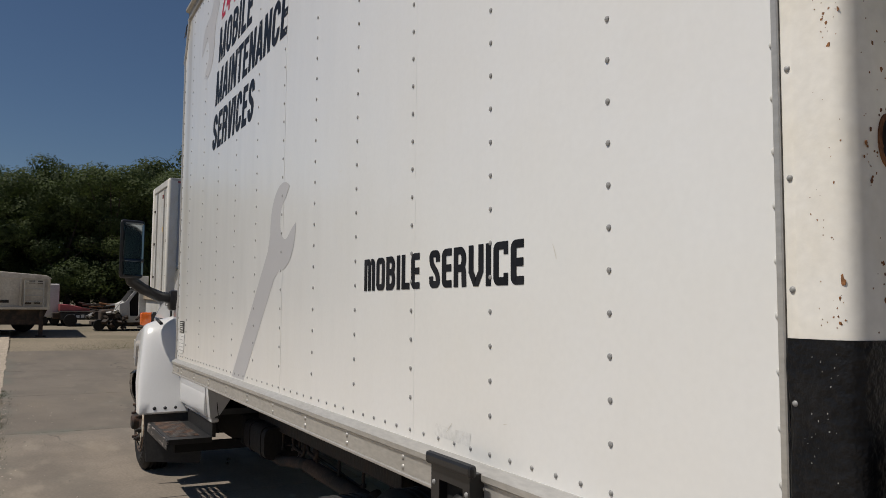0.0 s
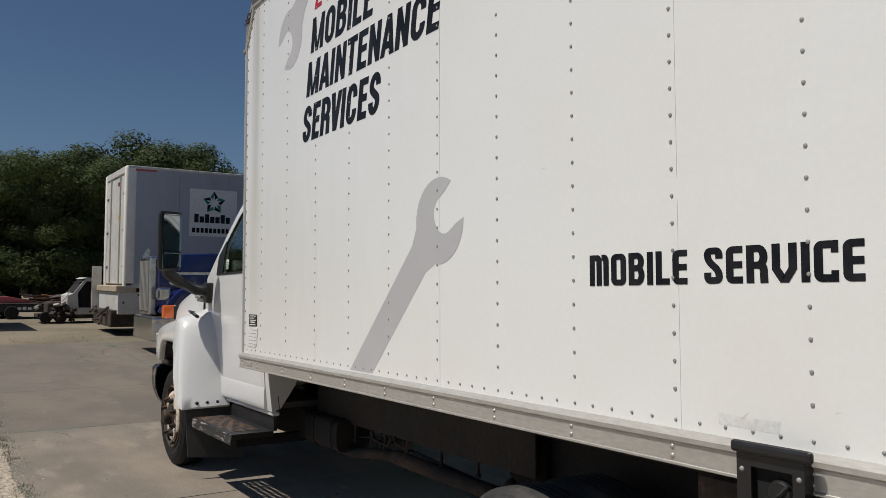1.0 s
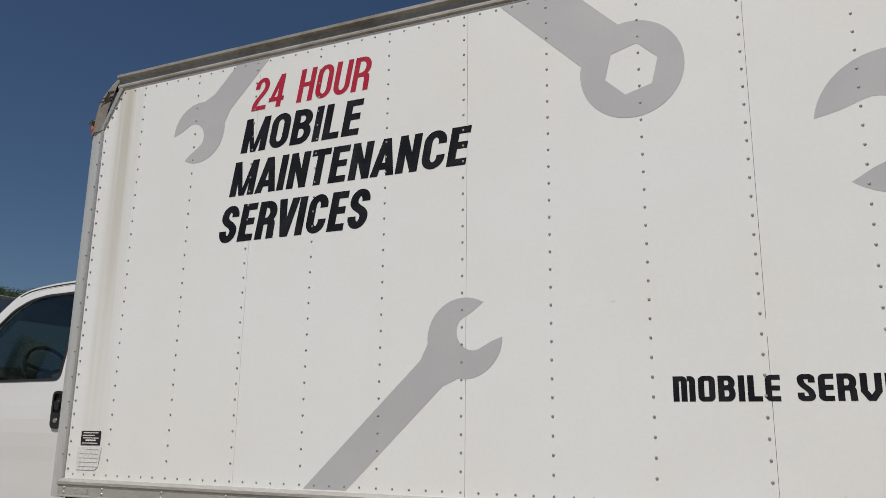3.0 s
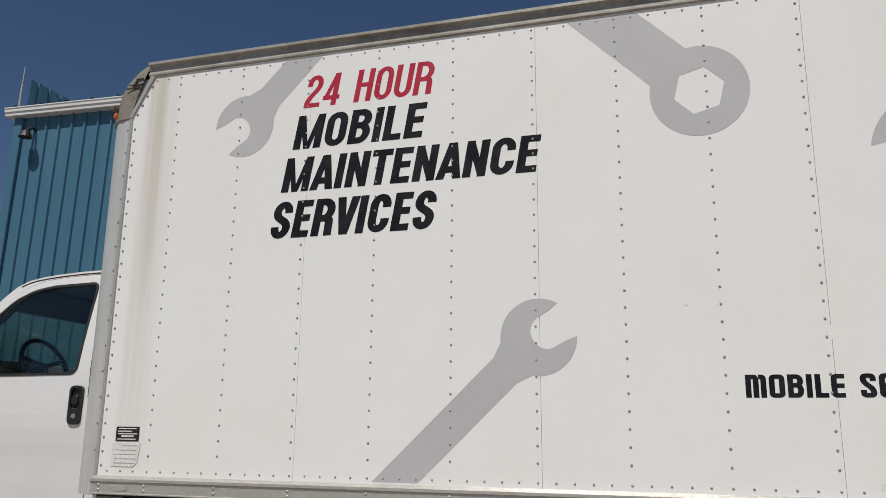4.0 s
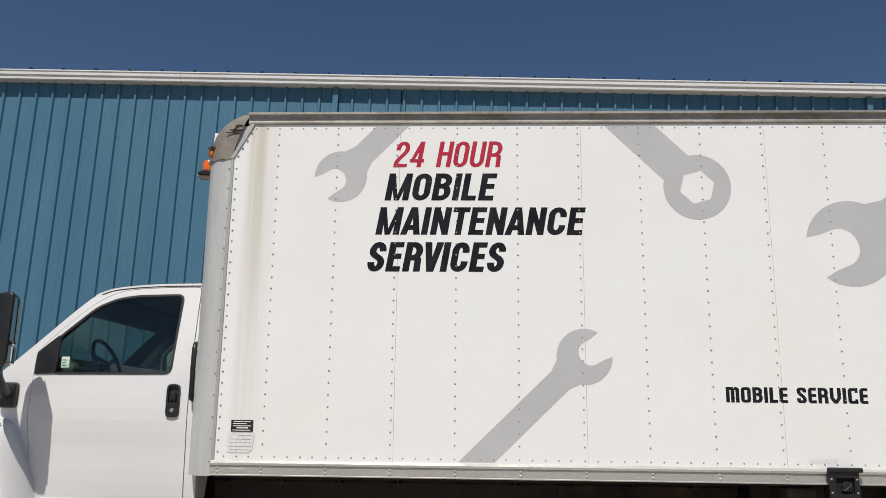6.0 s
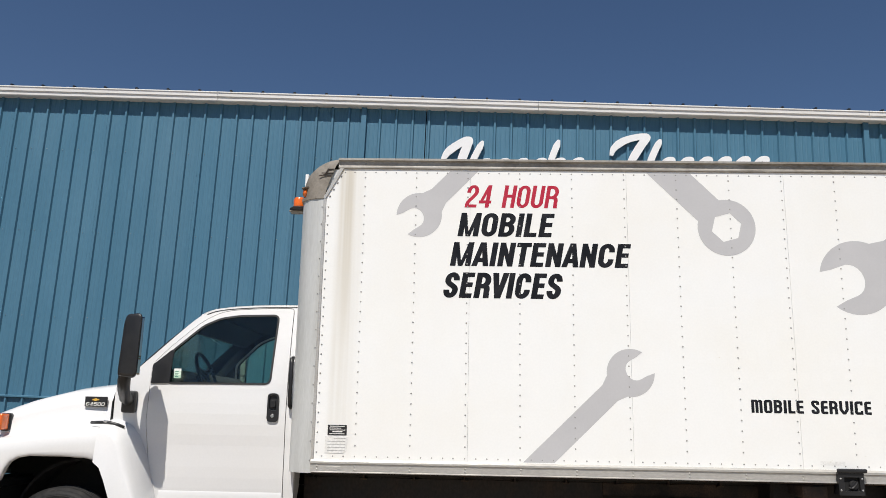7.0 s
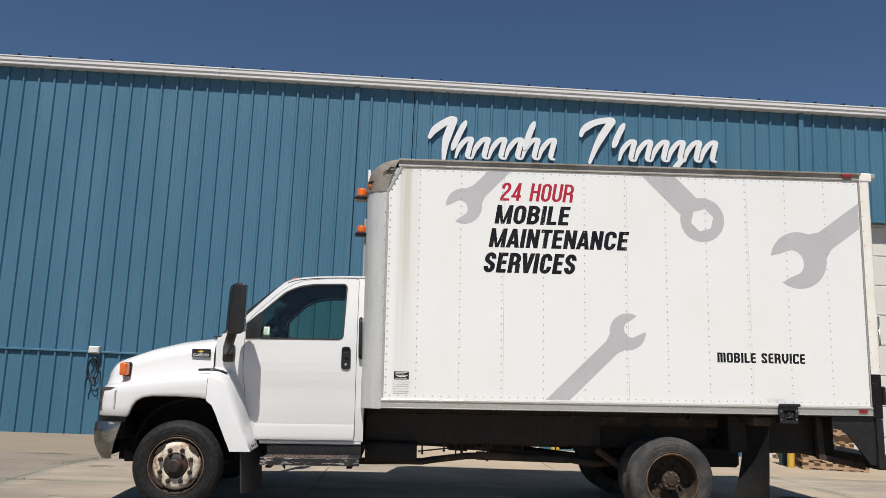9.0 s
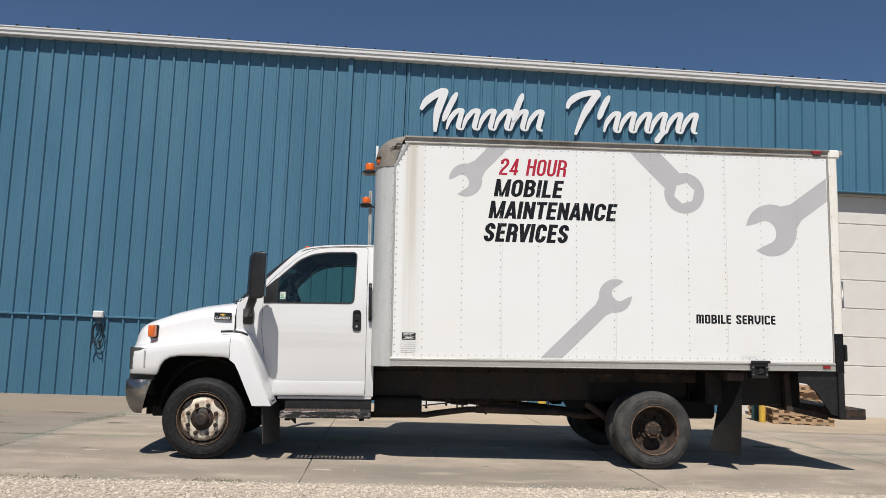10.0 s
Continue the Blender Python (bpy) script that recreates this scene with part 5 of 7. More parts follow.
words("24 HOUR", 1.193, 1.944, 3.040, 3.222, INK_Y, truck, RED_INK, "lettering", "red slanted lettering", 0.17, 0.165)
words("MOBILE", 1.141, 1.899, 2.808, 2.996, INK_Y, truck, NAVY_INK, "lettering", "dark slanted lettering", 0.17, 0.225)
words("MAINTENANCE", 1.086, 2.482, 2.573, 2.761, INK_Y, truck, NAVY_INK, "lettering", "dark slanted lettering", 0.17, 0.225)
words("SERVICES", 1.030, 1.963, 2.324, 2.522, INK_Y, truck, NAVY_INK, "lettering", "dark slanted lettering", 0.17, 0.225)
words("MOBILE", 3.327, 3.708, 1.502, 1.597, INK_Y, truck, NAVY_INK, "lettering", "dark block lettering", 0.0, 0.235, 0.17, True)
words("SERVICE", 3.764, 4.199, 1.502, 1.598, INK_Y, truck, NAVY_INK, "lettering", "dark block lettering", 0.0, 0.235, 0.17, True)


def spanner(cx, cz, R, along, opening, half, cut_axis, cut, name="spanner_decal"):
    """An open-ended spanner outline whose handle runs to a straight cut."""
    u = Vector((math.cos(along), math.sin(along)))
    n = Vector((-u.y, u.x))
    c = Vector((cx, cz))
    def end(side):
        p = c + n * side * half
        k = (cut - p[cut_axis]) / u[cut_axis]
        return p + u * k
    o = Vector((math.cos(opening), math.sin(opening)))
    on = Vector((-o.y, o.x))
    w = 0.44 * R
    tip = math.asin(0.50)
    pts = []
    # from one jaw tip round the back to the handle, out and back, and on to the other tip
    a0 = opening + tip
    ha = math.asin(half / R)
    a1 = along - ha - 0.18
    while a1 < a0:
        a1 += 2 * math.pi
    for a in np.linspace(a0, a1, 16):
        pts.append(c + R * Vector((math.cos(a), math.sin(a))))
    pts.append(c + u * R * 1.22 - n * half)
    pts.append(end(-1))
    pts.append(end(1))
    pts.append(c + u * R * 1.22 + n * half)
    a2 = along + ha + 0.18
    a3 = opening - tip
    while a3 < a2:
        a3 += 2 * math.pi
    for a in np.linspace(a2, a3, 16):
        pts.append(c + R * Vector((math.cos(a), math.sin(a))))
    # the mouth
    mouth = [(0.55, -w * 1.02)] + [(0.22 - 0.38 * math.cos(a), w * math.sin(a)) for a in np.linspace(-math.pi / 2, math.pi / 2, 13)] + [(0.55, w * 1.02)]
    for d, s in mouth:
        pts.append(c + o * d * R + on * s)
    part(name, prism([(p.x, p.y) for p in pts], INK_Y + 0.0003, INK_Y + 0.0006), GREY_INK, truck, "pale grey spanner decal")


spanner(0.840, 2.975, 0.178, radians(46), radians(211), 0.080, 1, 3.335)
spanner(2.450, 1.778, 0.178, radians(224), radians(30), 0.080, 1, 1.115)
spanner(4.184, 2.522, 0.285, radians(36), radians(202), 0.105, 0, 4.823)
c, hd, half = Vector((3.219, 2.902)), Vector((math.cos(radians(135)), math.sin(radians(135)))), 0.119
nn = Vector((-hd.y, hd.x))
outer = []
a0 = math.asin(half / 0.222)
for a in np.linspace(radians(135) + a0, radians(135) - a0 + 2 * math.pi, 40):
    outer.append(tuple(c + 0.222 * Vector((math.cos(a), math.sin(a)))))
p = c - nn * half
k = (3.337 - p.y) / hd.y
outer.append(tuple(p + hd * k))
p = c + nn * half
k = (3.337 - p.y) / hd.y
outer.append(tuple(p + hd * k))
hexa = [tuple(c + 0.118 * Vector((math.cos(radians(76 + 60 * i)), math.sin(radians(76 + 60 * i))))) for i in range(6)]
part("spanner_decal", holed(outer, [hexa], INK_Y + 0.0003, INK_Y + 0.0006), GREY_INK, truck, "pale grey ring-spanner decal")

# the ghost of removed lettering, as plain bars
rg = random.Random(3)
for z0, h, x0, x1 in ((1.86, 0.085, 2.95, 4.75), (1.74, 0.06, 3.2, 4.75)):
    x = x0
    while x < x1:
        w = rg.uniform(0.045, 0.075)
        own = bmesh.new()
        own.faces.new([own.verts.new((xx, -0.00004 - 0.0004 * (panel_of(x) % 2), zz)) for xx, zz in ((x, z0), (x + w, z0), (x + w, z0 + h), (x, z0 + h))])
        part("faded_mark", own, GHOST, truck, "faint ghost of removed lettering")
        x += w + (0.022 if rg.random() < 0.80 else 0.10)

# data plates
plate = part("data_plate", box(0.199, 0.341, -0.004, -0.001, 1.284, 1.357, 0.001), BLACK, truck, "black data plate")
for i, (a, b) in enumerate(((0.215, 0.325), (0.21, 0.30), (0.215, 0.33), (0.235, 0.31), (0.21, 0.325))):
    part("print_bar", box(a, b, -0.0048, -0.004, 1.345 - 0.0135 * i, 1.350 - 0.0135 * i + (0.003 if i == 3 else 0)), WHITE_PAPER, plate)
sheet = part("notice_label", prism([(0.183, 1.275), (0.355, 1.275), (0.343, 1.175), (0.320, 1.155), (0.183, 1.155)], -0.003, -0.001), WHITE_PAPER, truck, "peeling white notice label")
for i in range(5):
    part("print_bar", box(0.20 + 0.05 * (i == 0), 0.335, -0.0036, -0.003, 1.258 - 0.022 * i, 1.262 - 0.022 * i), HEADER, sheet)


# --- cab
def side_y(z):
    """The cab side leans in above the belt line and tucks under below."""
    if z > 1.58:
        return 0.235 + 0.105 * ((z - 1.58) / 0.65) ** 1.35
    if z < 1.15:
        return 0.235 + 0.03 * ((1.15 - z) / 0.45) ** 2
    return 0.235 - 0.012 * math.sin((z - 1.15) / 0.43 * math.pi)


def side_piece(outer, holes, y0, y1, mirror=False):
    own = holed(outer, holes, y0, y1)
    for z in np.arange(0.7, 2.3, 0.08):
        bmesh.ops.bisect_plane(own, geom=own.verts[:] + own.edges[:] + own.faces[:], plane_co=(0, 0, z), plane_no=(0, 0, 1))
    for v in own.verts:
        v.co.y += side_y(v.co.z)
        if mirror:
            v.co.y = WIDE - v.co.y
    return own


def grown(pts, d):
    """The outline moved outwards by d."""
    n = len(pts)
    area = sum(pts[i][0] * pts[(i + 1) % n][1] - pts[(i + 1) % n][0] * pts[i][1] for i in range(n))
    sgn = 1 if area > 0 else -1
    out = []
    for i in range(n):
        a, b, c = Vector(pts[i - 1]), Vector(pts[i]), Vector(pts[(i + 1) % n])
        t = ((b - a).normalized() + (c - b).normalized()).normalized()
        out.append(tuple(b + Vector((t.y, -t.x)) * sgn * d))
    return out


def rounded(pts, r, n=4):
    """The outline with its corners rounded."""
    out = []
    for i in range(len(pts)):
        a, b, c = Vector(pts[i - 1]), Vector(pts[i]), Vector(pts[(i + 1) % len(pts)])
        d1, d2 = min(r, (a - b).length * 0.45), min(r, (c - b).length * 0.45)
        p, q = b + (a - b).normalized() * d1, b + (c - b).normalized() * d2
        for k in range(n + 1):
            t = k / n
            out.append(tuple(p * (1 - t) ** 2 + b * 2 * t * (1 - t) + q * t * t))
    return out


ROOF_LINE = smooth_line([(-1.24, 1.893), (-0.98, 2.154), (-0.86, 2.230), (-0.72, 2.263), (-0.45, 2.284), (-0.10, 2.290)], 5)
CAB_SIDE = [(-1.52, 1.28), (-1.53, 1.62), (-1.40, 1.735)] + ROOF_LINE + [(-0.085, 0.68), (-1.115, 0.68), (-1.20, 0.86), (-1.28, 1.10), (-1.36, 1.26)]
DOOR = [(-1.258, 1.60), (-1.258, 1.795), (-1.165, 1.905)] + smooth_line([(-1.06, 2.007), (-0.925, 2.130), (-0.80, 2.205), (-0.68, 2.240), (-0.45, 2.258), (-0.20, 2.264)], 4) + [(-0.178, 2.255), (-0.171, 0.71), (-0.19, 0.688), (-1.10, 0.688), (-1.14, 0.74), (-1.215, 1.02), (-1.258, 1.35)]
PANE = rounded([(-1.128, 1.655), (-0.318, 1.662), (-0.298, 2.202), (-0.62, 2.192), (-0.76, 2.168), (-0.89, 2.108), (-1.118, 1.895)], 0.04)
DOOR = rounded(DOOR, 0.03, 2)
QUARTER = [(-1.250, 1.648), (-1.112, 1.652), (-1.106, 1.902), (-1.122, 1.908), (-1.250, 1.792)]
for flip in (False, True):
    part("cab_side", side_piece(CAB_SIDE, [grown(DOOR, 0.005)], 0.0, 0.03, flip), CAB_PAINT, truck, "white painted cab side")
    part("inner_trim", side_piece(CAB_SIDE, [grown(PANE, 0.02)], 0.052, 0.058, flip), INTERIOR, truck, "dark inner trim")
    part("door_frame_seal", side_piece(grown(DOOR, 0.02), [grown(PANE, 0.05)], 0.034, 0.05, flip), TRIM_DARK, truck)
    door = part("cab_door", side_piece(DOOR, [grown(PANE, 0.009)], -0.004, 0.03, flip), CAB_PAINT, truck, "white cab door with black handle")
    part("window_seal", side_piece(grown(PANE, 0.013), [grown(PANE, -0.002)], -0.008, 0.006, flip), TRIM_DARK, door, "black rubber window seal")
    pane = part("window_pane", side_piece(PANE, [], 0.004, 0.008, flip), GLASS, door, "tinted side window")
    pane.visible_shadow = False
    part("quarter_trim", side_piece(grown(QUARTER, 0.004), [], -0.012, 0.0, flip), BLACK, door, "black mirror quarter trim")
    if not flip:
        main_door = door
part("rocker", box(-1.08, -0.10, 0.272, 0.33, 0.648, 0.678, 0.008), CAB_PAINT, truck)
part("door_crease", prism([(0.2475, 0.846), (0.2445, 0.836), (0.2425, 0.822), (0.2415, 0.80), (0.2412, 0.76), (0.2418, 0.72), (0.2435, 0.702), (0.248, 0.690), (0.27, 0.690), (0.27, 0.846)], -1.125, -0.176, axis="x"), CAB_PAINT, main_door, "rolled lower edge of the door", smooth=True, auto=50)
part("sticker", box(-1.085, -1.030, 0.256, 0.260, 1.690, 1.765), WHITE_PAPER, main_door, "small white window sticker")
for i in range(3):
    part("print_bar", box(-1.078, -1.050, 0.2545, 0.2558, 1.70 + 0.019 * i, 1.707 + 0.019 * i), GREEN_INK, main_door)
own = holed(rounded([(-0.317, 1.365), (-0.226, 1.365), (-0.230, 1.585), (-0.317, 1.585)], 0.035), [rounded([(-0.303, 1.455), (-0.241, 1.455), (-0.243, 1.570), (-0.303, 1.570)], 0.02)], 0.207, 0.235)
handle = part("door_handle", own, BLACK, main_door, "black plastic door handle", smooth=True, auto=40)
part("handle_well", box(-0.306, -0.238, 0.222, 0.234, 1.445, 1.575), TRIM_DARK, main_door)
part("handle_grip", prism(rounded([(-0.296, 1.475), (-0.250, 1.475), (-0.252, 1.530), (-0.296, 1.530)], 0.015), 0.202, 0.220, bevel=0.004), BLACK, main_door)
part("lock_cylinder", lathe([(0.0, -0.006), (0.013, -0.006), (0.016, -0.001), (0.016, 0.006)], 14, (-0.273, 0.207, 1.412)), CHROME, main_door, "steel lock cylinder", smooth=True, auto=40)
part("side_grab_bar", pipe([(-0.136, 0.235, 1.478), (-0.136, 0.185, 1.490), (-0.136, 0.172, 1.52), (-0.138, 0.172, 1.67), (-0.140, 0.182, 1.82), (-0.140, 0.195, 1.852), (-0.140, 0.24, 1.862)], 0.017, 8), BLACK, truck, "black grab bar", smooth=True)


def cab_roof():
    own = bmesh.new()
    line = [(x, z + 0.003) for x, z in ROOF_LINE if x > -0.93] + [(-0.095, 2.25)]
    rows = []
    for x, z in line:
        e = side_y(z)
        ys = [e + 0.002, e + 0.008, e + 0.035, e + 0.10, e + 0.30, 1.22]
        zs = [z - 0.006, z + 0.003, z + 0.009, z + 0.016, z + 0.026, z + 0.034]
        pts = list(zip(ys, zs))
        pts += [(WIDE - y, zz) for y, zz in pts[-2::-1]]
        rows.append([own.verts.new((x - 0.06 * (1 - ((y - 1.22) / 0.95) ** 2) * (x < -0.8), y, zz)) for y, zz in pts])
    for ra, rb in zip(rows, rows[1:]):
        for k in range(len(ra) - 1):
            own.faces.new((ra[k], ra[k + 1], rb[k + 1], rb[k]))
    bmesh.ops.solidify(own, geom=own.faces[:], thickness=0.016)
    return own


part("cab_roof", cab_roof(), CAB_PAINT, truck, "white cab roof", smooth=True, auto=40)
part("drip_rail", pipe([(x, side_y(z) + 0.001, z) for x, z in ((x, z - 0.014) for x, z in ROOF_LINE if x > -0.90)], 0.005, 6), TRIM_DARK, truck, "dark roof drip channel")
for y in (0.62, 1.22, 1.82):
    part("roof_lamp", lathe([(0.040, 0.0), (0.038, 0.012), (0.025, 0.024), (0.0, 0.028)], 12, (-0.845, y, 2.268), axis="z"), AMBER, truck, "amber roof clearance lamp", smooth=True)
# windshield
def windshield(fs, gs):
    """A patch of the curved windshield between the given heights and widths."""
    own = bmesh.new()
    rows = []
    for f in fs:
        row = []
        for g in gs:
            bow = 1 - g * g
            xb, zb, yb = -1.40 - 0.24 * bow ** 0.6, 1.712 - 0.03 * bow, 1.22 + 0.94 * g
            xt, zt, yt = -0.985 - 0.07 * bow ** 0.6, 2.165 + 0.02 * bow, 1.22 + 0.86 * g
            row.append(own.verts.new((xb + (xt - xb) * f, yb + (yt - yb) * f, zb + (zt - zb) * f + 0.02 * math.sin(f * math.pi))))
        rows.append(row)
    for ra, rb in zip(rows, rows[1:]):
        for k in range(len(gs) - 1):
            own.faces.new((ra[k], ra[k + 1], rb[k + 1], rb[k]))
    r = bmesh.ops.extrude_face_region(own, geom=own.faces[:], use_keep_orig=True)
    bmesh.ops.translate(own, verts=[v for v in r["geom"] if isinstance(v, bmesh.types.BMVert)], vec=(0.004, 0, -0.004))
    bmesh.ops.recalc_face_normals(own, faces=own.faces[:])
    return own


wind = part("windshield", windshield(np.linspace(0, 1, 7), np.linspace(-0.80, 0.80, 11)), GLASS_FRONT, truck, "curved windshield", smooth=True, auto=40)
wind.visible_shadow = False
for a, b in ((-1.0, -0.80), (0.80, 1.0)):
    part("windshield_border", windshield(np.linspace(0, 1, 7), np.linspace(a, b, 4)), TRIM_DARK, wind, "black border of the windshield", smooth=True, auto=40)
    part("pillar_trim", pipe([(-1.36, 1.22 + 0.90 * (a + b) / 1.8, 1.70), (-1.16, 1.22 + 0.87 * (a + b) / 1.8, 1.93), (-0.96, 1.22 + 0.83 * (a + b) / 1.8, 2.13)], 0.045, 8), INTERIOR, truck, "grey pillar trim", smooth=True)
part("back_wall", box(-0.10, -0.086, 0.27, WIDE - 0.27, 0.98, 2.2), CAB_PAINT, truck)
part("back_corner", prism([(0.27, 0.68), (0.33, 0.70), (0.44, 0.86), (0.47, 0.979), (0.27, 0.979)], -0.10, -0.086, axis="x"), CAB_PAINT, truck)
# solid dark block added where the space under the cab lies in shade
part("cab_shade_block", box(-1.15, -0.11, 0.50, WIDE - 0.50, 0.47, 0.70, 0.02), SHADE_BLACK, truck)
part("cab_floor", box(-1.30, -0.10, 0.30, WIDE - 0.30, 0.70, 0.74), INTERIOR, truck)
part("firewall", box(-1.36, -1.32, 0.28, WIDE - 0.28, 0.70, 1.62), INTERIOR, truck)
part("headliner", box(-0.86, -0.11, 0.37, WIDE - 0.37, 2.215, 2.235), INTERIOR, truck)
part("front_headliner", prism([(-1.06, 2.075), (-1.01, 2.075), (-0.855, 2.200), (-0.855, 2.225), (-1.01, 2.14)], 0.345, WIDE - 0.345), INTERIOR, truck)
part("dashboard", prism([(-1.50, 1.62), (-1.22, 1.765), (-1.08, 1.76), (-1.03, 1.70), (-1.02, 1.45), (-1.12, 1.2), (-1.32, 1.2)], 0.31, WIDE - 0.31, bevel=0.01), INTERIOR, truck, "grey dashboard")
ring = [(0.0, 0.19 * math.cos(a), 0.19 * math.sin(a)) for a in np.linspace(0, 2 * math.pi, 30)[:-1]]
tilt = pose(-0.96, 0.68, 1.735, 0, -24, 0)
sw = part("steering_wheel", pipe(ring, 0.016, 8, closed=True), BLACK, truck, "black steering wheel", smooth=True)
sw.matrix_basis = tilt
own = rod((0, 0, 0), (-0.22, 0, 0), 0.03, 0.04, 10)
for a in (0.3, 2.84, 4.71):
    rod((0.0, 0, 0), (0, 0.185 * math.cos(a), 0.185 * math.sin(a)), 0.018, 0.014, 6, bm=own)
part("column_and_spokes", own, BLACK, sw)
for y in (0.66, 1.72):
    part("seat_back", box(-0.34, -0.18, y - 0.26, y + 0.26, 1.05, 1.72, 0.05, seg=2), INTERIOR, truck)
    part("headrest", box(-0.30, -0.19, y - 0.13, y + 0.13, 1.72, 1.92, 0.04, seg=2), INTERIOR, truck)
    part("seat_cushion", box(-0.80, -0.24, y - 0.26, y + 0.26, 0.95, 1.10, 0.04, seg=2), INTERIOR, truck)

# --- hood and front fenders, as one skin of cross-sections
TOP = [(-2.575, 1.30), (-2.55, 1.36), (-2.50, 1.405), (-2.46, 1.43), (-2.18, 1.532), (-1.90, 1.604), (-1.62, 1.643), (-1.50, 1.655)]
OUT = [(-2.575, 0.23), (-2.55, 0.135), (-2.50, 0.075), (-2.40, 0.038), (-2.10, 0.010), (-1.50, 0.0)]
HOODY = [(-2.575, 0.36), (-2.53, 0.265), (-2.46, 0.205), (-2.35, 0.180), (-2.10, 0.188), (-1.90, 0.20), (-1.70, 0.21), (-1.50, 0.215)]
SHELF = [(-2.575, 1.17), (-2.30, 1.225), (-1.90, 1.28), (-1.53, 1.31)]
ARCH = [(-2.575, 0.90), (-2.265, 0.895), (-2.25, 0.92), (-2.225, 0.985), (-2.19, 1.035), (-2.13, 1.070), (-2.04, 1.086), (-1.80, 1.088), (-1.60, 1.078), (-1.53, 1.06)]


def hood():
    own = bmesh.new()
    rows = []
    xs = [-2.575, -2.565, -2.55, -2.53, -2.50, -2.46, -2.40, -2.32, -2.265, -2.25, -2.225, -2.19, -2.13, -2.04, -1.96, -1.88, -1.80, -1.70, -1.60, -1.56, -1.538]
    for x in xs:
        t, o, h, s, a = (curve_at(c, x) for c in (TOP, OUT, HOODY, SHELF, ARCH))
        pts = [(1.22, t + 0.03), (0.85, t + 0.022), (0.50, t), (h + 0.10, t - 0.035), (h + 0.035, t - 0.085), (h + 0.008, t - 0.15), (h, max(s + 0.035, 0)), (h - 0.02, s + 0.008),
               ((h + o) / 2, s - 0.008), (o + 0.025, s - 0.03), (o + 0.006, s - 0.065), (o, s - 0.12), (o, (s - 0.12 + a) / 2), (o + 0.002, a + 0.012), (o + 0.012, a), (o + 0.05, a + 0.004)]
        zs = [p[1] for p in pts]
        for i in range(len(zs) - 3, -1, -1):
            zs[i] = max(zs[i], zs[i + 1] + 0.004)
        row = [(p[0], z) for p, z in zip(pts, zs)]
        left = row[::-1]
        right = [(WIDE - y, z) for y, z in row[1:]]
        rows.append([own.verts.new((x, y, z)) for y, z in left + right])
    for ra, rb in zip(rows, rows[1:]):
        for k in range(len(ra) - 1):
            own.faces.new((ra[k], ra[k + 1], rb[k + 1], rb[k]))
    own.faces.new(rows[0])
    return own


part("hood", hood(), CAB_PAINT, truck, "white one-piece hood and fenders", smooth=True, auto=60)
part("cowl", box(-1.537, -1.33, 0.27, WIDE - 0.27, 1.45, 1.655, 0.02, seg=2), CAB_PAINT, truck)
part("cowl_grille", box(-1.60, -1.40, 0.40, WIDE - 0.40, 1.655, 1.672, 0.006), BLACK, truck)
FLARE = [(-1.53, 1.302), (-1.46, 1.298), (-1.40, 1.268), (-1.355, 1.21), (-1.315, 1.12), (-1.277, 1.023), (-1.225, 0.90), (-1.181, 0.795), (-1.135, 0.70), (-1.094, 0.614), (-1.10, 0.602), (-1.285, 0.602), (-1.305, 0.65), (-1.33, 0.705), (-1.385, 0.83), (-1.43, 0.93), (-1.476, 1.015), (-1.53, 1.056)]
BACK = 10  # the first points run down the rear edge


def flare(flip):
    """Outlines from the outer face inwards; the rear edge spreads as it meets the cab."""
    own = bmesh.new()
    rows = []
    for y, d in ((0.30, 0.085), (0.225, 0.065), (0.135, 0.040), (0.065, 0.018), (0.022, 0.0), (0.002, -0.018), (-0.006, -0.045)):
        ring = []
        for k, (x, z) in enumerate(FLARE):
            if k < BACK:
                a, b = Vector(FLARE[max(k - 1, 0)]), Vector(FLARE[min(k + 1, BACK - 1)])
                t = (b - a).normalized()
                d2 = d * min(1.0, max(0.12, (z - 0.60) / 0.45))
                x, z = x - t.y * d2, max(z + t.x * d2, 0.602)
            out = y - 0.062 * (0.306 - y) / 0.312 * min(1.0, max(0.0, (1.30 - z) / 0.45))
            ring.append(own.verts.new((x, WIDE - out if flip else out, z)))
        rows.append(ring)
    n = len(FLARE)
    for ra, rb in zip(rows, rows[1:]):
        for k in range(n):
            own.faces.new((ra[k], ra[(k + 1) % n], rb[(k + 1) % n], rb[k]))
    own.faces.new(rows[-1])
    bmesh.ops.triangulate(own, faces=[f for f in own.faces if len(f.verts) > 4])
    return own


for flip in (False, True):
    part("fender_flare", flare(flip), CAB_PAINT, truck, "white rear fender flare", smooth=True, auto=50)
for y in (0.045, 0.125, 0.205):
    part("flare_bolt", dome((-1.104, y, 0.645), 0.015, 0.010, axis=(1, 0, 0.4)), BLACK, truck, smooth=True)
part("hood_latch", pipe([(-1.66, 0.165, 1.336), (-1.58, 0.12, 1.340), (-1.50, 0.10, 1.342), (-1.43, 0.105, 1.325), (-1.385, 0.12, 1.305)], 0.014, 6), BLACK, truck, "black rubber hood latch", smooth=True)
part("latch_loop", pipe([(-1.545, 0.12, 1.345), (-1.53, 0.09, 1.35), (-1.50, 0.10, 1.345), (-1.51, 0.13, 1.33)], 0.010, 6), CHROME, truck)
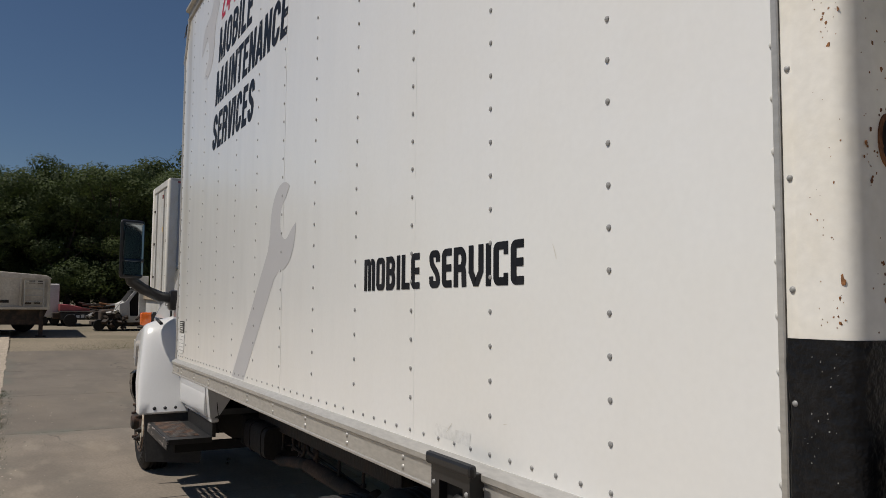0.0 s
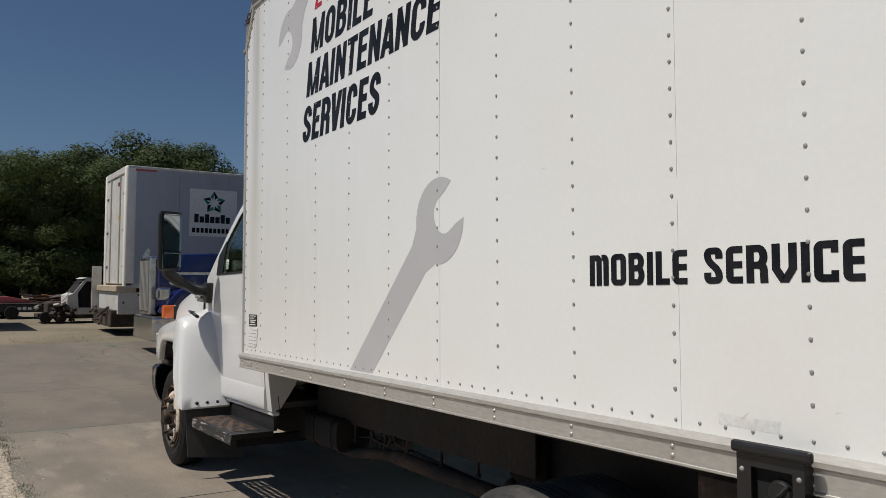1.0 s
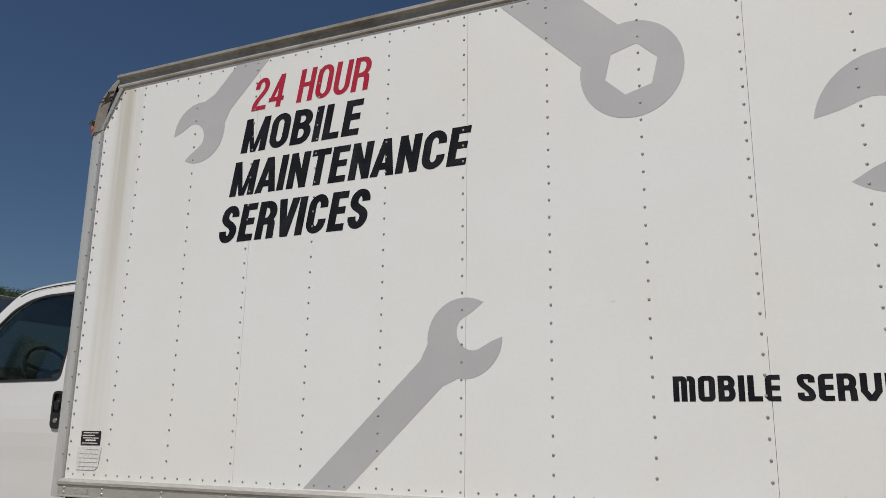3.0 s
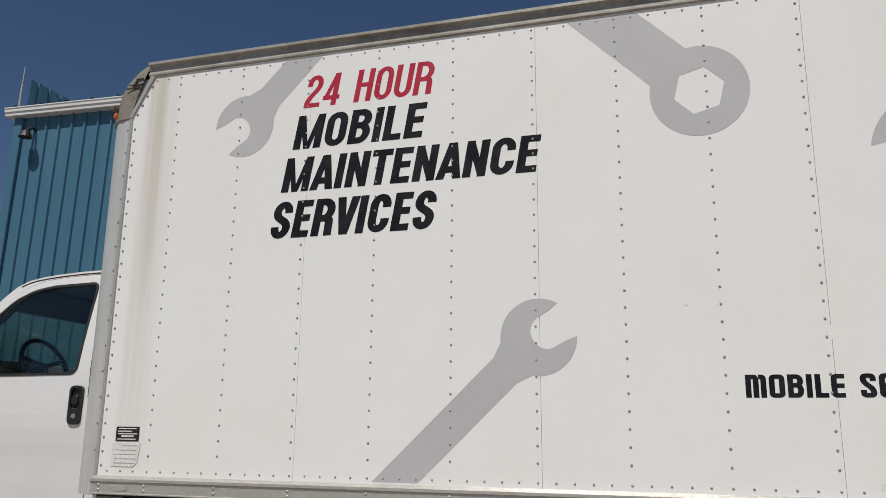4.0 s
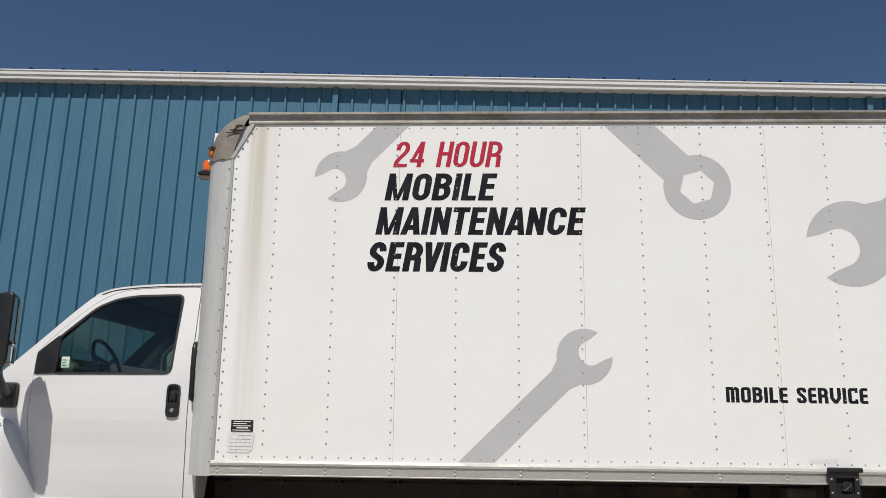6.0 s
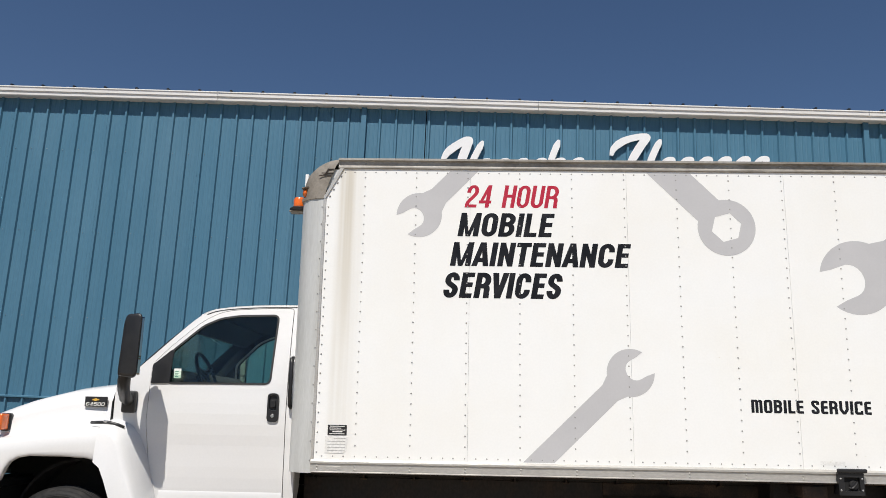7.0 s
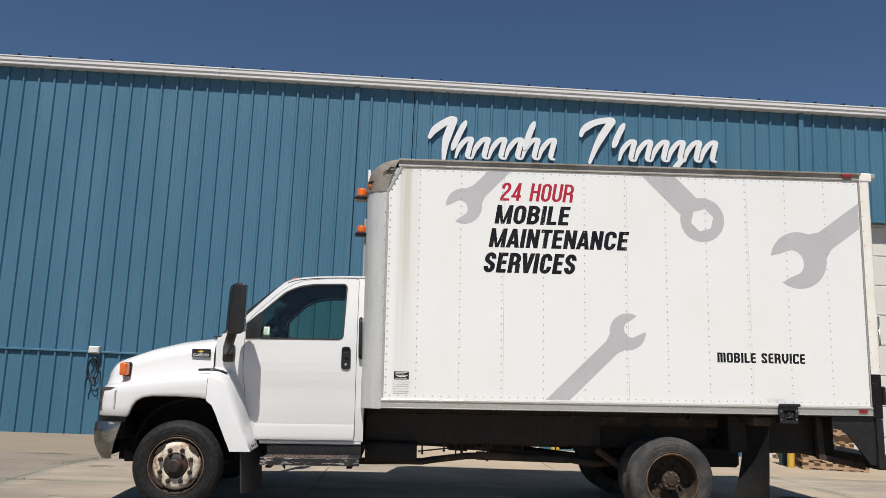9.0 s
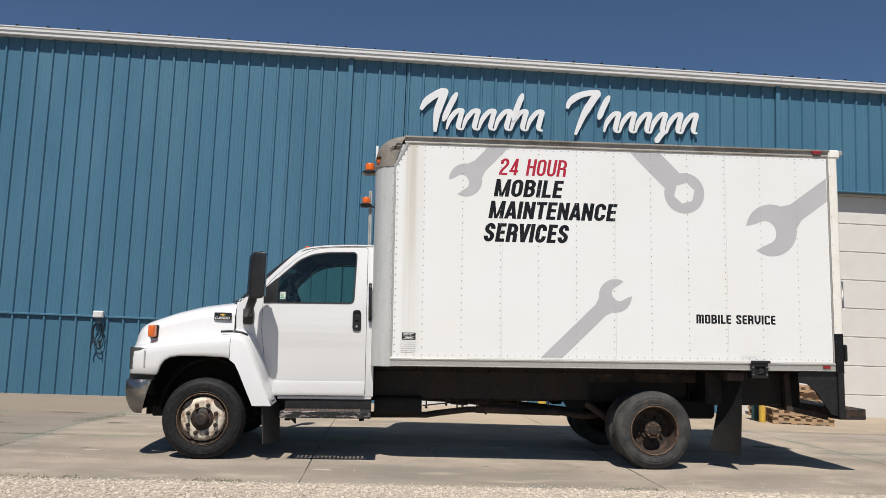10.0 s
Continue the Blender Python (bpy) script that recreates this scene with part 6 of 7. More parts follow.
part("hood_seam", pipe([(-1.535, 0.215, 1.50), (-1.535, 0.213, 1.36), (-1.535, 0.193, 1.321), (-1.535, 0.107, 1.306), (-1.535, 0.022, 1.281), (-1.535, 0.003, 1.246), (-1.535, -0.003, 1.19), (-1.535, -0.003, 1.07)], 0.005, 6), TRIM_DARK, truck, "dark gap behind the hood")
badge = part("badge", box(-1.748, -1.572, 0.196, 0.212, 1.458, 1.535, 0.004), BLACK, truck, "black model badge")
part("badge_bow", prism([(-1.684, 1.516), (-1.670, 1.516), (-1.670, 1.522), (-1.652, 1.522), (-1.650, 1.516), (-1.632, 1.516), (-1.638, 1.506), (-1.652, 1.506), (-1.654, 1.500), (-1.672, 1.500), (-1.674, 1.506), (-1.690, 1.506)], 0.192, 0.196), YELLOW, badge, "small gold emblem")
words("C4500", -1.738, -1.584, 1.464, 1.491, 0.195, badge, WHITE_PAPER, "badge_digits", "silver model digits", 0.2, 0.20)
part("turn_signal", box(-2.378, -2.312, 0.070, 0.205, 1.272, 1.392, 0.014, seg=2), AMBER, truck, "amber turn signal", smooth=True, auto=50)
part("signal_bezel", box(-2.385, -2.300, 0.165, 0.215, 1.262, 1.396, 0.012), BLACK, truck)
for flip in (False, True):
    own = bmesh.new()
    rows = []
    for x, y in ((-2.582, 0.62), (-2.585, 0.36), (-2.578, 0.25), (-2.558, 0.135), (-2.51, 0.088), (-2.44, 0.060), (-2.36, 0.044)):
        yy = WIDE - y if flip else y
        rows.append((own.verts.new((x, yy, 0.945)), own.verts.new((x, yy, 1.165 if x < -2.4 else 1.155))))
    for ra, rb in zip(rows, rows[1:]):
        own.faces.new((ra[0], ra[1], rb[1], rb[0]))
    bmesh.ops.solidify(own, geom=own.faces[:], thickness=0.03)
    lens = box(-2.392, -2.375, 0.030, 0.046, 0.965, 1.140, 0.005)
    for b in (lens,):
        if flip:
            for v in b.verts:
                v.co.y = WIDE - v.co.y
    part("side_reflector_strip", lens, ALU, truck, "pale strip of the headlamp")
    part("headlight", own, LAMP_GREY, truck, "smoked wrap-round headlamp", smooth=True, auto=40)
part("grille", box(-2.59, -2.56, 0.64, WIDE - 0.64, 0.94, 1.28, 0.01), BLACK, truck, "black front grille")
# bumper swept round both corners
own = bmesh.new()
sec = [(-0.02, 0.845), (0.0, 0.85), (0.022, 0.83), (0.026, 0.74), (0.014, 0.65), (-0.022, 0.56), (-0.065, 0.508)]
plan = [(-2.30, 0.040, -90), (-2.40, 0.030, -85), (-2.50, 0.055, -60), (-2.56, 0.135, -35), (-2.59, 0.30, -12), (-2.61, 0.7, -4), (-2.615, 1.22, 0)]
plan = plan + [(x, WIDE - y, -a) for x, y, a in plan[-2::-1]]
rows = []
for i, (x, y, a) in enumerate(plan):
    ca, sa = math.cos(radians(a)), math.sin(radians(a))
    cut = -0.30 if i in (0, len(plan) - 1) else -0.10 if i in (1, len(plan) - 2) else 0.0
    rows.append([own.verts.new((x - d * ca + cut * (0.85 - z), y + d * sa, z)) for d, z in sec])
for ra, rb in zip(rows, rows[1:]):
    for k in range(len(sec) - 1):
        own.faces.new((ra[k], ra[k + 1], rb[k + 1], rb[k]))
bmesh.ops.solidify(own, geom=own.faces[:], thickness=0.006)
back = bmesh.new()
rows = []
for x, y, a in plan:
    ca, sa = math.cos(radians(a)), math.sin(radians(a))
    cut = -0.30 if x > -2.35 else -0.10 if x > -2.45 else 0.0
    rows.append([back.verts.new((x - (d - 0.016) * ca + cut * (0.85 - z) - (0.02 if x > -2.35 else 0), y + (d - 0.016) * sa, z)) for d, z in sec])
for ra, rb in zip(rows, rows[1:]):
    for k in range(len(sec) - 1):
        back.faces.new((ra[k], ra[k + 1], rb[k + 1], rb[k]))
part("bumper_back", back, BLACK, truck, "black bumper lining")
part("front_bumper", own, CHROME, truck, "dulled chrome bumper", smooth=True, auto=45)
part("bumper_filler", box(-2.55, -2.30, 0.12, WIDE - 0.12, 0.84, 0.905, 0.01), BLACK, truck)
part("bumper_bracket", box(-2.38, -2.26, 0.40, 0.52, 0.45, 0.56, 0.01), CHASSIS, truck)

# --- mirrors
for flip in (False, True):
    own = prism([(-1.345, 1.72), (-1.33, 2.10), (-1.315, 2.155), (-1.225, 2.165), (-1.205, 2.14), (-1.21, 1.72), (-1.23, 1.69), (-1.335, 1.70)], -0.285, -0.07, bevel=0.022, seg=3)
    for v in own.verts:
        if v.co.y < -0.18:
            v.co.y += 0.62 * max(0.0, -1.215 - v.co.x)
    arm = pipe([(-1.30, -0.16, 1.73), (-1.31, -0.14, 1.66), (-1.35, -0.04, 1.59), (-1.39, 0.10, 1.53), (-1.41, 0.22, 1.51)], 0.046, 10)
    face = box(-1.2045, -1.2015, -0.262, -0.093, 1.838, 2.138, 0.012)
    low = box(-1.2045, -1.2015, -0.262, -0.093, 1.712, 1.833, 0.012)
    foot = box(-1.455, -1.345, 0.175, 0.25, 1.415, 1.585, 0.02, seg=2)
    spin = Matrix.Translation((-1.295, -0.178, -0.02)) @ Matrix.Rotation(radians(22), 4, 'Z') @ Matrix.Translation((1.295, 0.178, 0))
    for b in (own, face, low):
        bmesh.ops.transform(b, matrix=spin, verts=b.verts[:])
    for b in (own, arm, face, low, foot):
        if flip:
            for v in b.verts:
                v.co.y = WIDE - v.co.y
    mirror = part("side_mirror", own, BLACK, truck, "tall black side mirror", smooth=True, auto=45)
    part("mirror_arm", arm, BLACK, mirror, smooth=True, auto=50)
    part("mirror_glass", face, MIRROR, mirror, "flat mirror glass")
    part("wide_angle_glass", low, MIRROR, mirror)
    part("mirror_foot", foot, BLACK, mirror, smooth=True, auto=45)

# --- steps
for flip in (False, True):
    pieces = []
    riser = prism([(-1.00, 0.625), (-0.97, 0.640), (-0.10, 0.640), (-0.10, 0.550), (-1.00, 0.550)], 0.285, 0.31)
    frame_ = holed([(-1.015, -0.004), (-0.10, -0.004), (-0.10, 0.285), (-0.99, 0.285)], [[(-0.985, 0.022), (-0.22, 0.022), (-0.22, 0.222), (-0.975, 0.222)]], 0.515, 0.550, axis="z")
    lip = box(-1.015, -0.10, -0.016, -0.004, 0.480, 0.549, 0.004)
    bars = bmesh.new()
    for i in range(5):
        box(-0.985, -0.22, 0.022 + 0.046 * i, 0.038 + 0.046 * i, 0.530, 0.551, bm=bars)
    for i in range(19):
        box(-0.985 + 0.042 * i, -0.966 + 0.042 * i, 0.0215, 0.2225, 0.532, 0.554, bm=bars)
    for b in (riser, frame_, lip, bars):
        if flip:
            for v in b.verts:
                v.co.y = WIDE - v.co.y
    step = part("running_step", frame_, BLACK_METAL, truck, "worn black step with rusty grating")
    part("step_riser", riser, BLACK_METAL, step)
    part("step_lip", lip, STEP_LIP, step, "scraped black step edge")
    part("step_grating", bars, STEP_METAL, step, "rusty perforated tread")
for x in (-1.0, -0.25):
    part("step_bracket", box(x + 0.03, x + 0.08, 0.05, 0.80, 0.45, 0.514), SHADE_BLACK, truck)


# --- wheels
def tyre(R, w, rim):
    """A tyre round y, face at y = 0, w deep, with grooves in the tread."""
    prof = [(rim, 0.02), (rim + 0.010, 0.004), (rim + 0.022, -0.002), (rim + 0.026, 0.001), (rim + 0.050, -0.006), (rim + 0.075, -0.008), (rim + 0.078, -0.005), (rim + 0.096, -0.006), (rim + 0.099, -0.002),
            (R - 0.045, 0.0), (R - 0.040, 0.004), (R - 0.022, 0.010), (R - 0.018, 0.016), (R - 0.006, 0.028)]
    n = 5
    for k in range(n):
        a = 0.034 + (w - 0.068) * k / n
        b = 0.034 + (w - 0.068) * (k + 1) / n
        prof += [(R, a + 0.004), (R, b - 0.012), (R - 0.012, b - 0.009), (R - 0.012, b - 0.001)]
    prof += [(R - 0.006, w - 0.028), (R - 0.05, w), (rim + 0.05, w + 0.006), (rim, w - 0.02)]
    return lathe(prof, 56)


def front_wheel(x, y, z, flip):
    m = pose(x, y, z, 0, 0, 180 if flip else 0)
    disc = lathe([(0.222, 0.052), (0.220, 0.036), (0.212, 0.016), (0.200, 0.002), (0.178, -0.006), (0.12, -0.008), (0.112, 0.0), (0.112, 0.06)], 48)
    w = part("wheel", disc, RIM_WHITE, truck, "rusty white steel wheel", smooth=True, auto=35)
    w.matrix_basis = m
    part("tyre", tyre(0.405, 0.225, 0.248), RUBBER, w, "worn black tyre", smooth=True, auto=35)
    part("rim", lathe([(0.252, 0.014), (0.258, 0.002), (0.250, -0.004), (0.243, 0.006), (0.236, 0.030), (0.230, 0.050), (0.222, 0.055)], 48), RIM_BROWN, w, "rust-brown rim ring", smooth=True, auto=35)
    part("rim_edge", lathe([(0.246, 0.002), (0.2525, -0.0055), (0.257, 0.000)], 48), RIM_RUST, w, smooth=True)
    part("hub_cap", lathe([(0.0, -0.075), (0.05, -0.073), (0.064, -0.06), (0.068, -0.02), (0.100, -0.010), (0.111, 0.004), (0.111, 0.03)], 28), RUSTY_BLACK, w, "greasy black hub", smooth=True, auto=40)
    part("brake_drum", lathe([(0.0, 0.08), (0.23, 0.08), (0.235, 0.2), (0.0, 0.2)], 28), CHASSIS, w)
    # hand holes are solid dark insets, the shade inside them put into colour
    for i in range(4):
        a = math.pi / 4 + i * math.pi / 2
        pts = [(r * math.cos(a + d), r * math.sin(a + d)) for r, d in ((0.226, -0.30), (0.230, 0.0), (0.226, 0.30), (0.206, 0.25), (0.191, 0.13), (0.186, 0.0), (0.191, -0.13), (0.206, -0.25))]
        part("hand_hole_shade", prism(pts, -0.0075, 0.052), CHASSIS, w, "dark inset for a hand hole's shade")
    for i in range(8):
        a = i * math.pi / 4 + 0.39
        cx, cz = 0.147 * math.cos(a), 0.147 * math.sin(a)
        own = rod((cx, -0.005, cz), (cx, -0.034, cz), 0.023, 0.021, 6)
        rod((cx, -0.034, cz), (cx, -0.056, cz), 0.013, 0.011, 8, bm=own)
        part("lug_nut", own, RUSTY_BLACK, w)
    return w


def rear_wheel(x, y, z, flip):
    m = pose(x, y, z, 0, 0, 180 if flip else 0)
    dish = lathe([(0.250, 0.012), (0.258, 0.000), (0.250, -0.004), (0.240, 0.010), (0.232, 0.05), (0.222, 0.13), (0.20, 0.165), (0.16, 0.172), (0.12, 0.165), (0.105, 0.15), (0.0, 0.15)], 48)
    w = part("wheel", dish, RIM_BROWN, truck, "rusted deep-dish dual wheel", smooth=True, auto=35)
    w.matrix_basis = m
    part("tyre", tyre(0.405, 0.225, 0.248), DUSTY_RUBBER, w, "worn black tyre", smooth=True, auto=35)
    inner = part("inner_tyre", tyre(0.405, 0.225, 0.248), DUSTY_RUBBER, w, "inner dual tyre", smooth=True, auto=35)
    inner.matrix_basis = pose(0, 0.275, 0)
    part("rim_edge", lathe([(0.243, 0.004), (0.254, -0.006), (0.259, 0.004), (0.25, 0.012)], 48), RIM_RUST, w, "rusty rim edge", smooth=True)
    part("hub_flange", lathe([(0.0, 0.03), (0.045, 0.032), (0.05, 0.045), (0.085, 0.05), (0.088, 0.07), (0.06, 0.08), (0.06, 0.155)], 24), RIM_BROWN, w, "rusty axle flange", smooth=True, auto=35)
    for i in range(8):
        a = i * math.pi / 4
        part("flange_bolt", rod((0.07 * math.cos(a), 0.05, 0.07 * math.sin(a)), (0.07 * math.cos(a), 0.038, 0.07 * math.sin(a)), 0.010, 0.009, 6), RIM_RUST, w)
    for i in range(8):
        a = i * math.pi / 4 + 0.3
        part("lug_nut", rod((0.135 * math.cos(a), 0.168, 0.135 * math.sin(a)), (0.135 * math.cos(a), 0.13, 0.135 * math.sin(a)), 0.016, 0.013, 6), RIM_BROWN, w)
    # dark insets again stand for the shade in the dish's holes
    for i in range(4):
        a = math.pi / 4 + i * math.pi / 2
        pts = [(r * math.cos(a + d), r * math.sin(a + d)) for r, d in ((0.20, -0.22), (0.205, 0.0), (0.20, 0.22), (0.165, 0.2), (0.158, 0.0), (0.165, -0.2))]
        part("hand_hole_shade", prism(pts, 0.155, 0.172), CHASSIS, w)
    return w


FZ, RZ = 0.462, 0.374
front_wheel(-1.785, 0.030, FZ - 0.001, False)
front_wheel(-1.785, WIDE - 0.030, FZ - 0.001, True)
rear_wheel(2.872, 0.035, RZ, False)
rear_wheel(2.872, WIDE - 0.035, RZ, True)

# --- chassis
for y in (0.79, 1.58):
    part("frame_rail", prism([(-2.35, 0.66), (-1.2, 0.60), (0.0, 0.60), (4.75, 0.62), (4.75, 0.85), (0.0, 0.86), (-1.2, 0.80), (-2.35, 0.80)], y, y + 0.07), CHASSIS, truck, "grimy frame rail")
    part("sub_sill", box(-0.05, 4.85, y - 0.01, y + 0.08, 0.862, 0.92), CHASSIS, truck)
for k in range(13):
    x = -0.02 + 0.405 * k
    own = box(x, x + 0.05, 0.55, WIDE - 0.55, 0.925, 0.935)
    box(x + 0.02, x + 0.03, 0.55, WIDE - 0.55, 0.935, 0.99, bm=own)
    box(x, x + 0.05, 0.55, WIDE - 0.55, 0.988, 0.999, bm=own)
    part("cross_sill", own, CHASSIS, truck)
# black block added to fill the dark gap behind the bumper
part("bumper_gap_fill", box(-2.50, -2.34, 0.20, WIDE - 0.20, 0.68, 0.90, 0.02), SHADE_BLACK, truck, "black filler behind the bumper")
part("engine_mass", box(-2.25, -1.38, 0.62, 1.82, 0.50, 1.30, 0.05), CHASSIS, truck, "dark engine bay")
for flip in (False, True):
    liner = bmesh.new()
    arcp = [(-1.785 + 0.50 * math.cos(a), 0.50 + 0.56 * math.sin(a)) for a in np.linspace(-0.05, math.pi - 0.05, 18)]
    inn = [(-1.785 + 0.48 * math.cos(a), 0.50 + 0.54 * math.sin(a)) for a in np.linspace(math.pi - 0.05, -0.05, 18)]
    liner = prism(arcp + inn, 0.30, 0.62)
    wall = box(-2.50, -1.28, 0.615, 0.63, 0.45, 1.16)
    for b in (liner, wall):
        if flip:
            for v in b.verts:
                v.co.y = WIDE - v.co.y
    part("wheel_liner", liner, SHADE_BLACK, truck, "black wheel-arch liner")
    part("liner_wall", wall, SHADE_BLACK, truck)
    flap = prism([(-0.02, 0.60), (0.42, 0.60), (0.40, 0.20), (0.0, 0.225)], -1.165, -1.153, axis="x")
    for v in flap.verts:
        v.co.x += -0.015 + (v.co.y - 0.05) * 0.28 + (0.60 - v.co.z) * 0.04
        if flip:
            v.co.y = WIDE - v.co.y
    part("front_mud_flap", flap, FLAP, truck, "black rubber mud flap")
    # rear flap, one corner curled by the wind
    own = bmesh.new()
    n = 10
    rows = []
    for i in range(n + 1):
        z = 1.0 - 0.85 * i / n
        curl = max(0, (0.75 - z)) ** 1.5
        rows.append([own.verts.new((3.835 - 0.06 * curl - (0.13 + 0.20 * curl) * f + 0.05 * math.sin(f * 3.1) * (1.0 - z), 0.06 + 0.30 * f, z + 0.05 * (1 - f) * (1 - z) * -1)) for f in np.linspace(0, 1, 7)])
    for ra, rb in zip(rows, rows[1:]):
        for k in range(6):
            own.faces.new((ra[k], ra[k + 1], rb[k + 1], rb[k]))
    bmesh.ops.solidify(own, geom=own.faces[:], thickness=0.012)
    if flip:
        for v in own.verts:
            v.co.y = WIDE - v.co.y
    part("rear_mud_flap", own, FLAP, truck, "curled black rubber mud flap", smooth=True, auto=50)
tank = part("fuel_tank", prism(rounded([(0.50, 0.462), (0.74, 0.462), (0.74, 0.665), (0.50, 0.665)], 0.06), -0.07, 0.445, axis="x"), GRIME, truck, "black steel fuel tank", smooth=True, auto=40)
for x in (0.05, 0.33):
    part("tank_strap", prism(rounded([(0.495, 0.457), (0.745, 0.457), (0.745, 0.670), (0.495, 0.670)], 0.062), x, x + 0.035, axis="x"), GRIME, tank, smooth=True, auto=40)
part("tank_hanger", box(-0.05, 0.42, 0.70, 0.78, 0.62, 0.998, 0.006), GRIME, truck)
# plate added behind the skirt to keep the underside dark
part("gap_backing", box(-0.08, 4.40, 0.70, 0.72, 0.625, 0.998), GRIME, truck, "dark backing plate behind the skirt")
part("side_skirt", box(-0.075, 2.322, 0.60, 0.612, 0.64, 0.94, 0.004), SKIRT, truck, "oily dark skirt panel")
part("long_sill", box(-0.08, 4.40, 0.585, 0.66, 0.942, 0.998, 0.006), GRIME, truck, "dark wooden long sill")
# board added to close a bright slit under the box
part("gap_board", box(2.325, 4.40, 0.60, 0.62, 0.84, 0.94, 0.006), CHASSIS, truck)
for x, z, l in ((0.50, 0.62, 0.07), (0.72, 0.63, 0.05), (0.84, 0.62, 0.09), (0.90, 0.63, 0.06), (1.12, 0.63, 0.10), (1.16, 0.62, 0.13), (1.52, 0.63, 0.06), (1.86, 0.63, 0.05)):
    own = rod((x, 0.61, z + 0.03), (x, 0.61, z - l), 0.009, 0.009, 6)
    rod((x, 0.61, z - l), (x, 0.61, z - l - 0.016), 0.016, 0.016, 6, bm=own)
    part("hanging_bolt", own, CHASSIS, truck)
for x0, x1, dz in ((0.74, 0.98, 0.05), (1.02, 1.20, 0.035)):
    part("pipe_hanger", pipe([(x0, 0.60, 0.64), (x0 + 0.03, 0.60, 0.64 - dz), (x1 - 0.03, 0.60, 0.63 - dz), (x1, 0.60, 0.64)], 0.012, 6), CHASSIS, truck, smooth=True)
part("brake_line", pipe([(0.46, 0.64, 0.56), (0.8, 0.63, 0.60), (1.3, 0.64, 0.57), (1.9, 0.64, 0.53), (2.4, 0.66, 0.46)], 0.008, 6), RUSTY_BLACK, truck, smooth=True)
part("drive_shaft", pipe([(-0.4, 1.22, 0.66), (0.9, 1.22, 0.60), (1.0, 1.22, 0.59), (2.55, 1.22, 0.42)], 0.055, 10), CHASSIS, truck, smooth=True, auto=50)
part("exhaust_pipe", pipe([(-0.2, 0.62, 0.46), (0.5, 0.60, 0.465), (0.62, 0.60, 0.485), (0.95, 0.60, 0.525), (1.25, 0.60, 0.53)], 0.034, 10), CHASSIS, truck, "sooty exhaust pipe", smooth=True)
part("muffler", rod((1.05, 0.60, 0.53), (2.0, 0.62, 0.505), 0.042, 0.042, 16), CHASSIS, truck, smooth=True, auto=40)
part("tail_pipe", pipe([(2.0, 0.62, 0.505), (2.25, 0.62, 0.46), (2.45, 0.68, 0.47)], 0.036, 8), CHASSIS, truck, smooth=True)
part("rear_axle", rod((2.872, 0.35, RZ), (2.872, WIDE - 0.35, RZ), 0.065, 0.065, 14), CHASSIS, truck, smooth=True, auto=50)
part("differential", lathe([(0.0, -0.20), (0.12, -0.18), (0.19, -0.06), (0.19, 0.06), (0.12, 0.18), (0.0, 0.2)], 20, (2.872, 1.22, RZ)), CHASSIS, truck, smooth=True)
part("front_axle", box(-1.84, -1.73, 0.35, WIDE - 0.35, 0.36, 0.44, 0.02), CHASSIS, truck)
for y in (0.72, 1.66):
    for x0, x1, zc, sag in ((2.15, 3.60, 0.60, -0.12), (-2.4, -1.15, 0.62, -0.10)):
        own = bmesh.new()
        for j in range(4):
            sh = j * 0.12
            pts = [(x0 + sh + (x1 - x0 - 2 * sh) * f, y, zc - j * 0.014 + sag * (1 - (2 * ((x0 + sh + (x1 - x0 - 2 * sh) * f) - x0) / (x1 - x0) - 1) ** 2)) for f in np.linspace(0, 1, 9)]
            for a, b in zip(pts, pts[1:]):
                own_m = bmesh.new()
                vs = [own_m.verts.new((p[0], p[1] + dy, p[2] + dz)) for p in (a, b) for dy, dz in ((-0.035, 0), (0.035, 0), (0.035, 0.011), (-0.035, 0.011))]
                for q in ((0, 1, 5, 4), (1, 2, 6, 5), (2, 3, 7, 6), (3, 0, 4, 7)):
                    own_m.faces.new([vs[i] for i in q])
                join(own, own_m)
        part("leaf_spring", own, CHASSIS, truck, "rusty leaf spring")
for y in (0.66, 1.72):
    part("spring_hanger", prism([(2.05, 0.62), (2.14, 0.50), (2.26, 0.50), (2.32, 0.62), (2.32, 0.80), (2.05, 0.80)], y, y + 0.10), SHADE_BLACK, truck)
    part("rear_hanger", prism([(3.48, 0.62), (3.56, 0.52), (3.66, 0.52), (3.74, 0.66), (3.74, 0.85), (3.48, 0.85)], y, y + 0.10), SHADE_BLACK, truck)
part("shock_absorber", rod((2.25, 0.50, 0.62), (2.66, 0.56, 0.34), 0.035, 0.035, 10), CHASSIS, truck, "grey shock absorber", smooth=True, auto=50)
part("flap_tag", box(3.50, 3.535, 0.66, 0.665, 0.62, 0.74), WHITE_PAPER, truck)
part("rear_crossmember", box(3.55, 4.52, 0.32, WIDE - 0.30, 0.62, 0.992, 0.02), GRIME, truck, "grimy lift-gate housing")
part("axle_mass", box(3.22, 3.78, 0.62, 0.95, 0.44, 0.66, 0.03), SHADE_BLACK, truck)
part("lift_frame", box(4.40, 4.60, 0.28, 0.34, 0.60, 0.995, 0.01), SHADE_BLACK, truck)
part("flap_hanger", box(3.68, 3.86, 0.05, 0.60, 0.90, 0.99, 0.01), CHASSIS, truck)

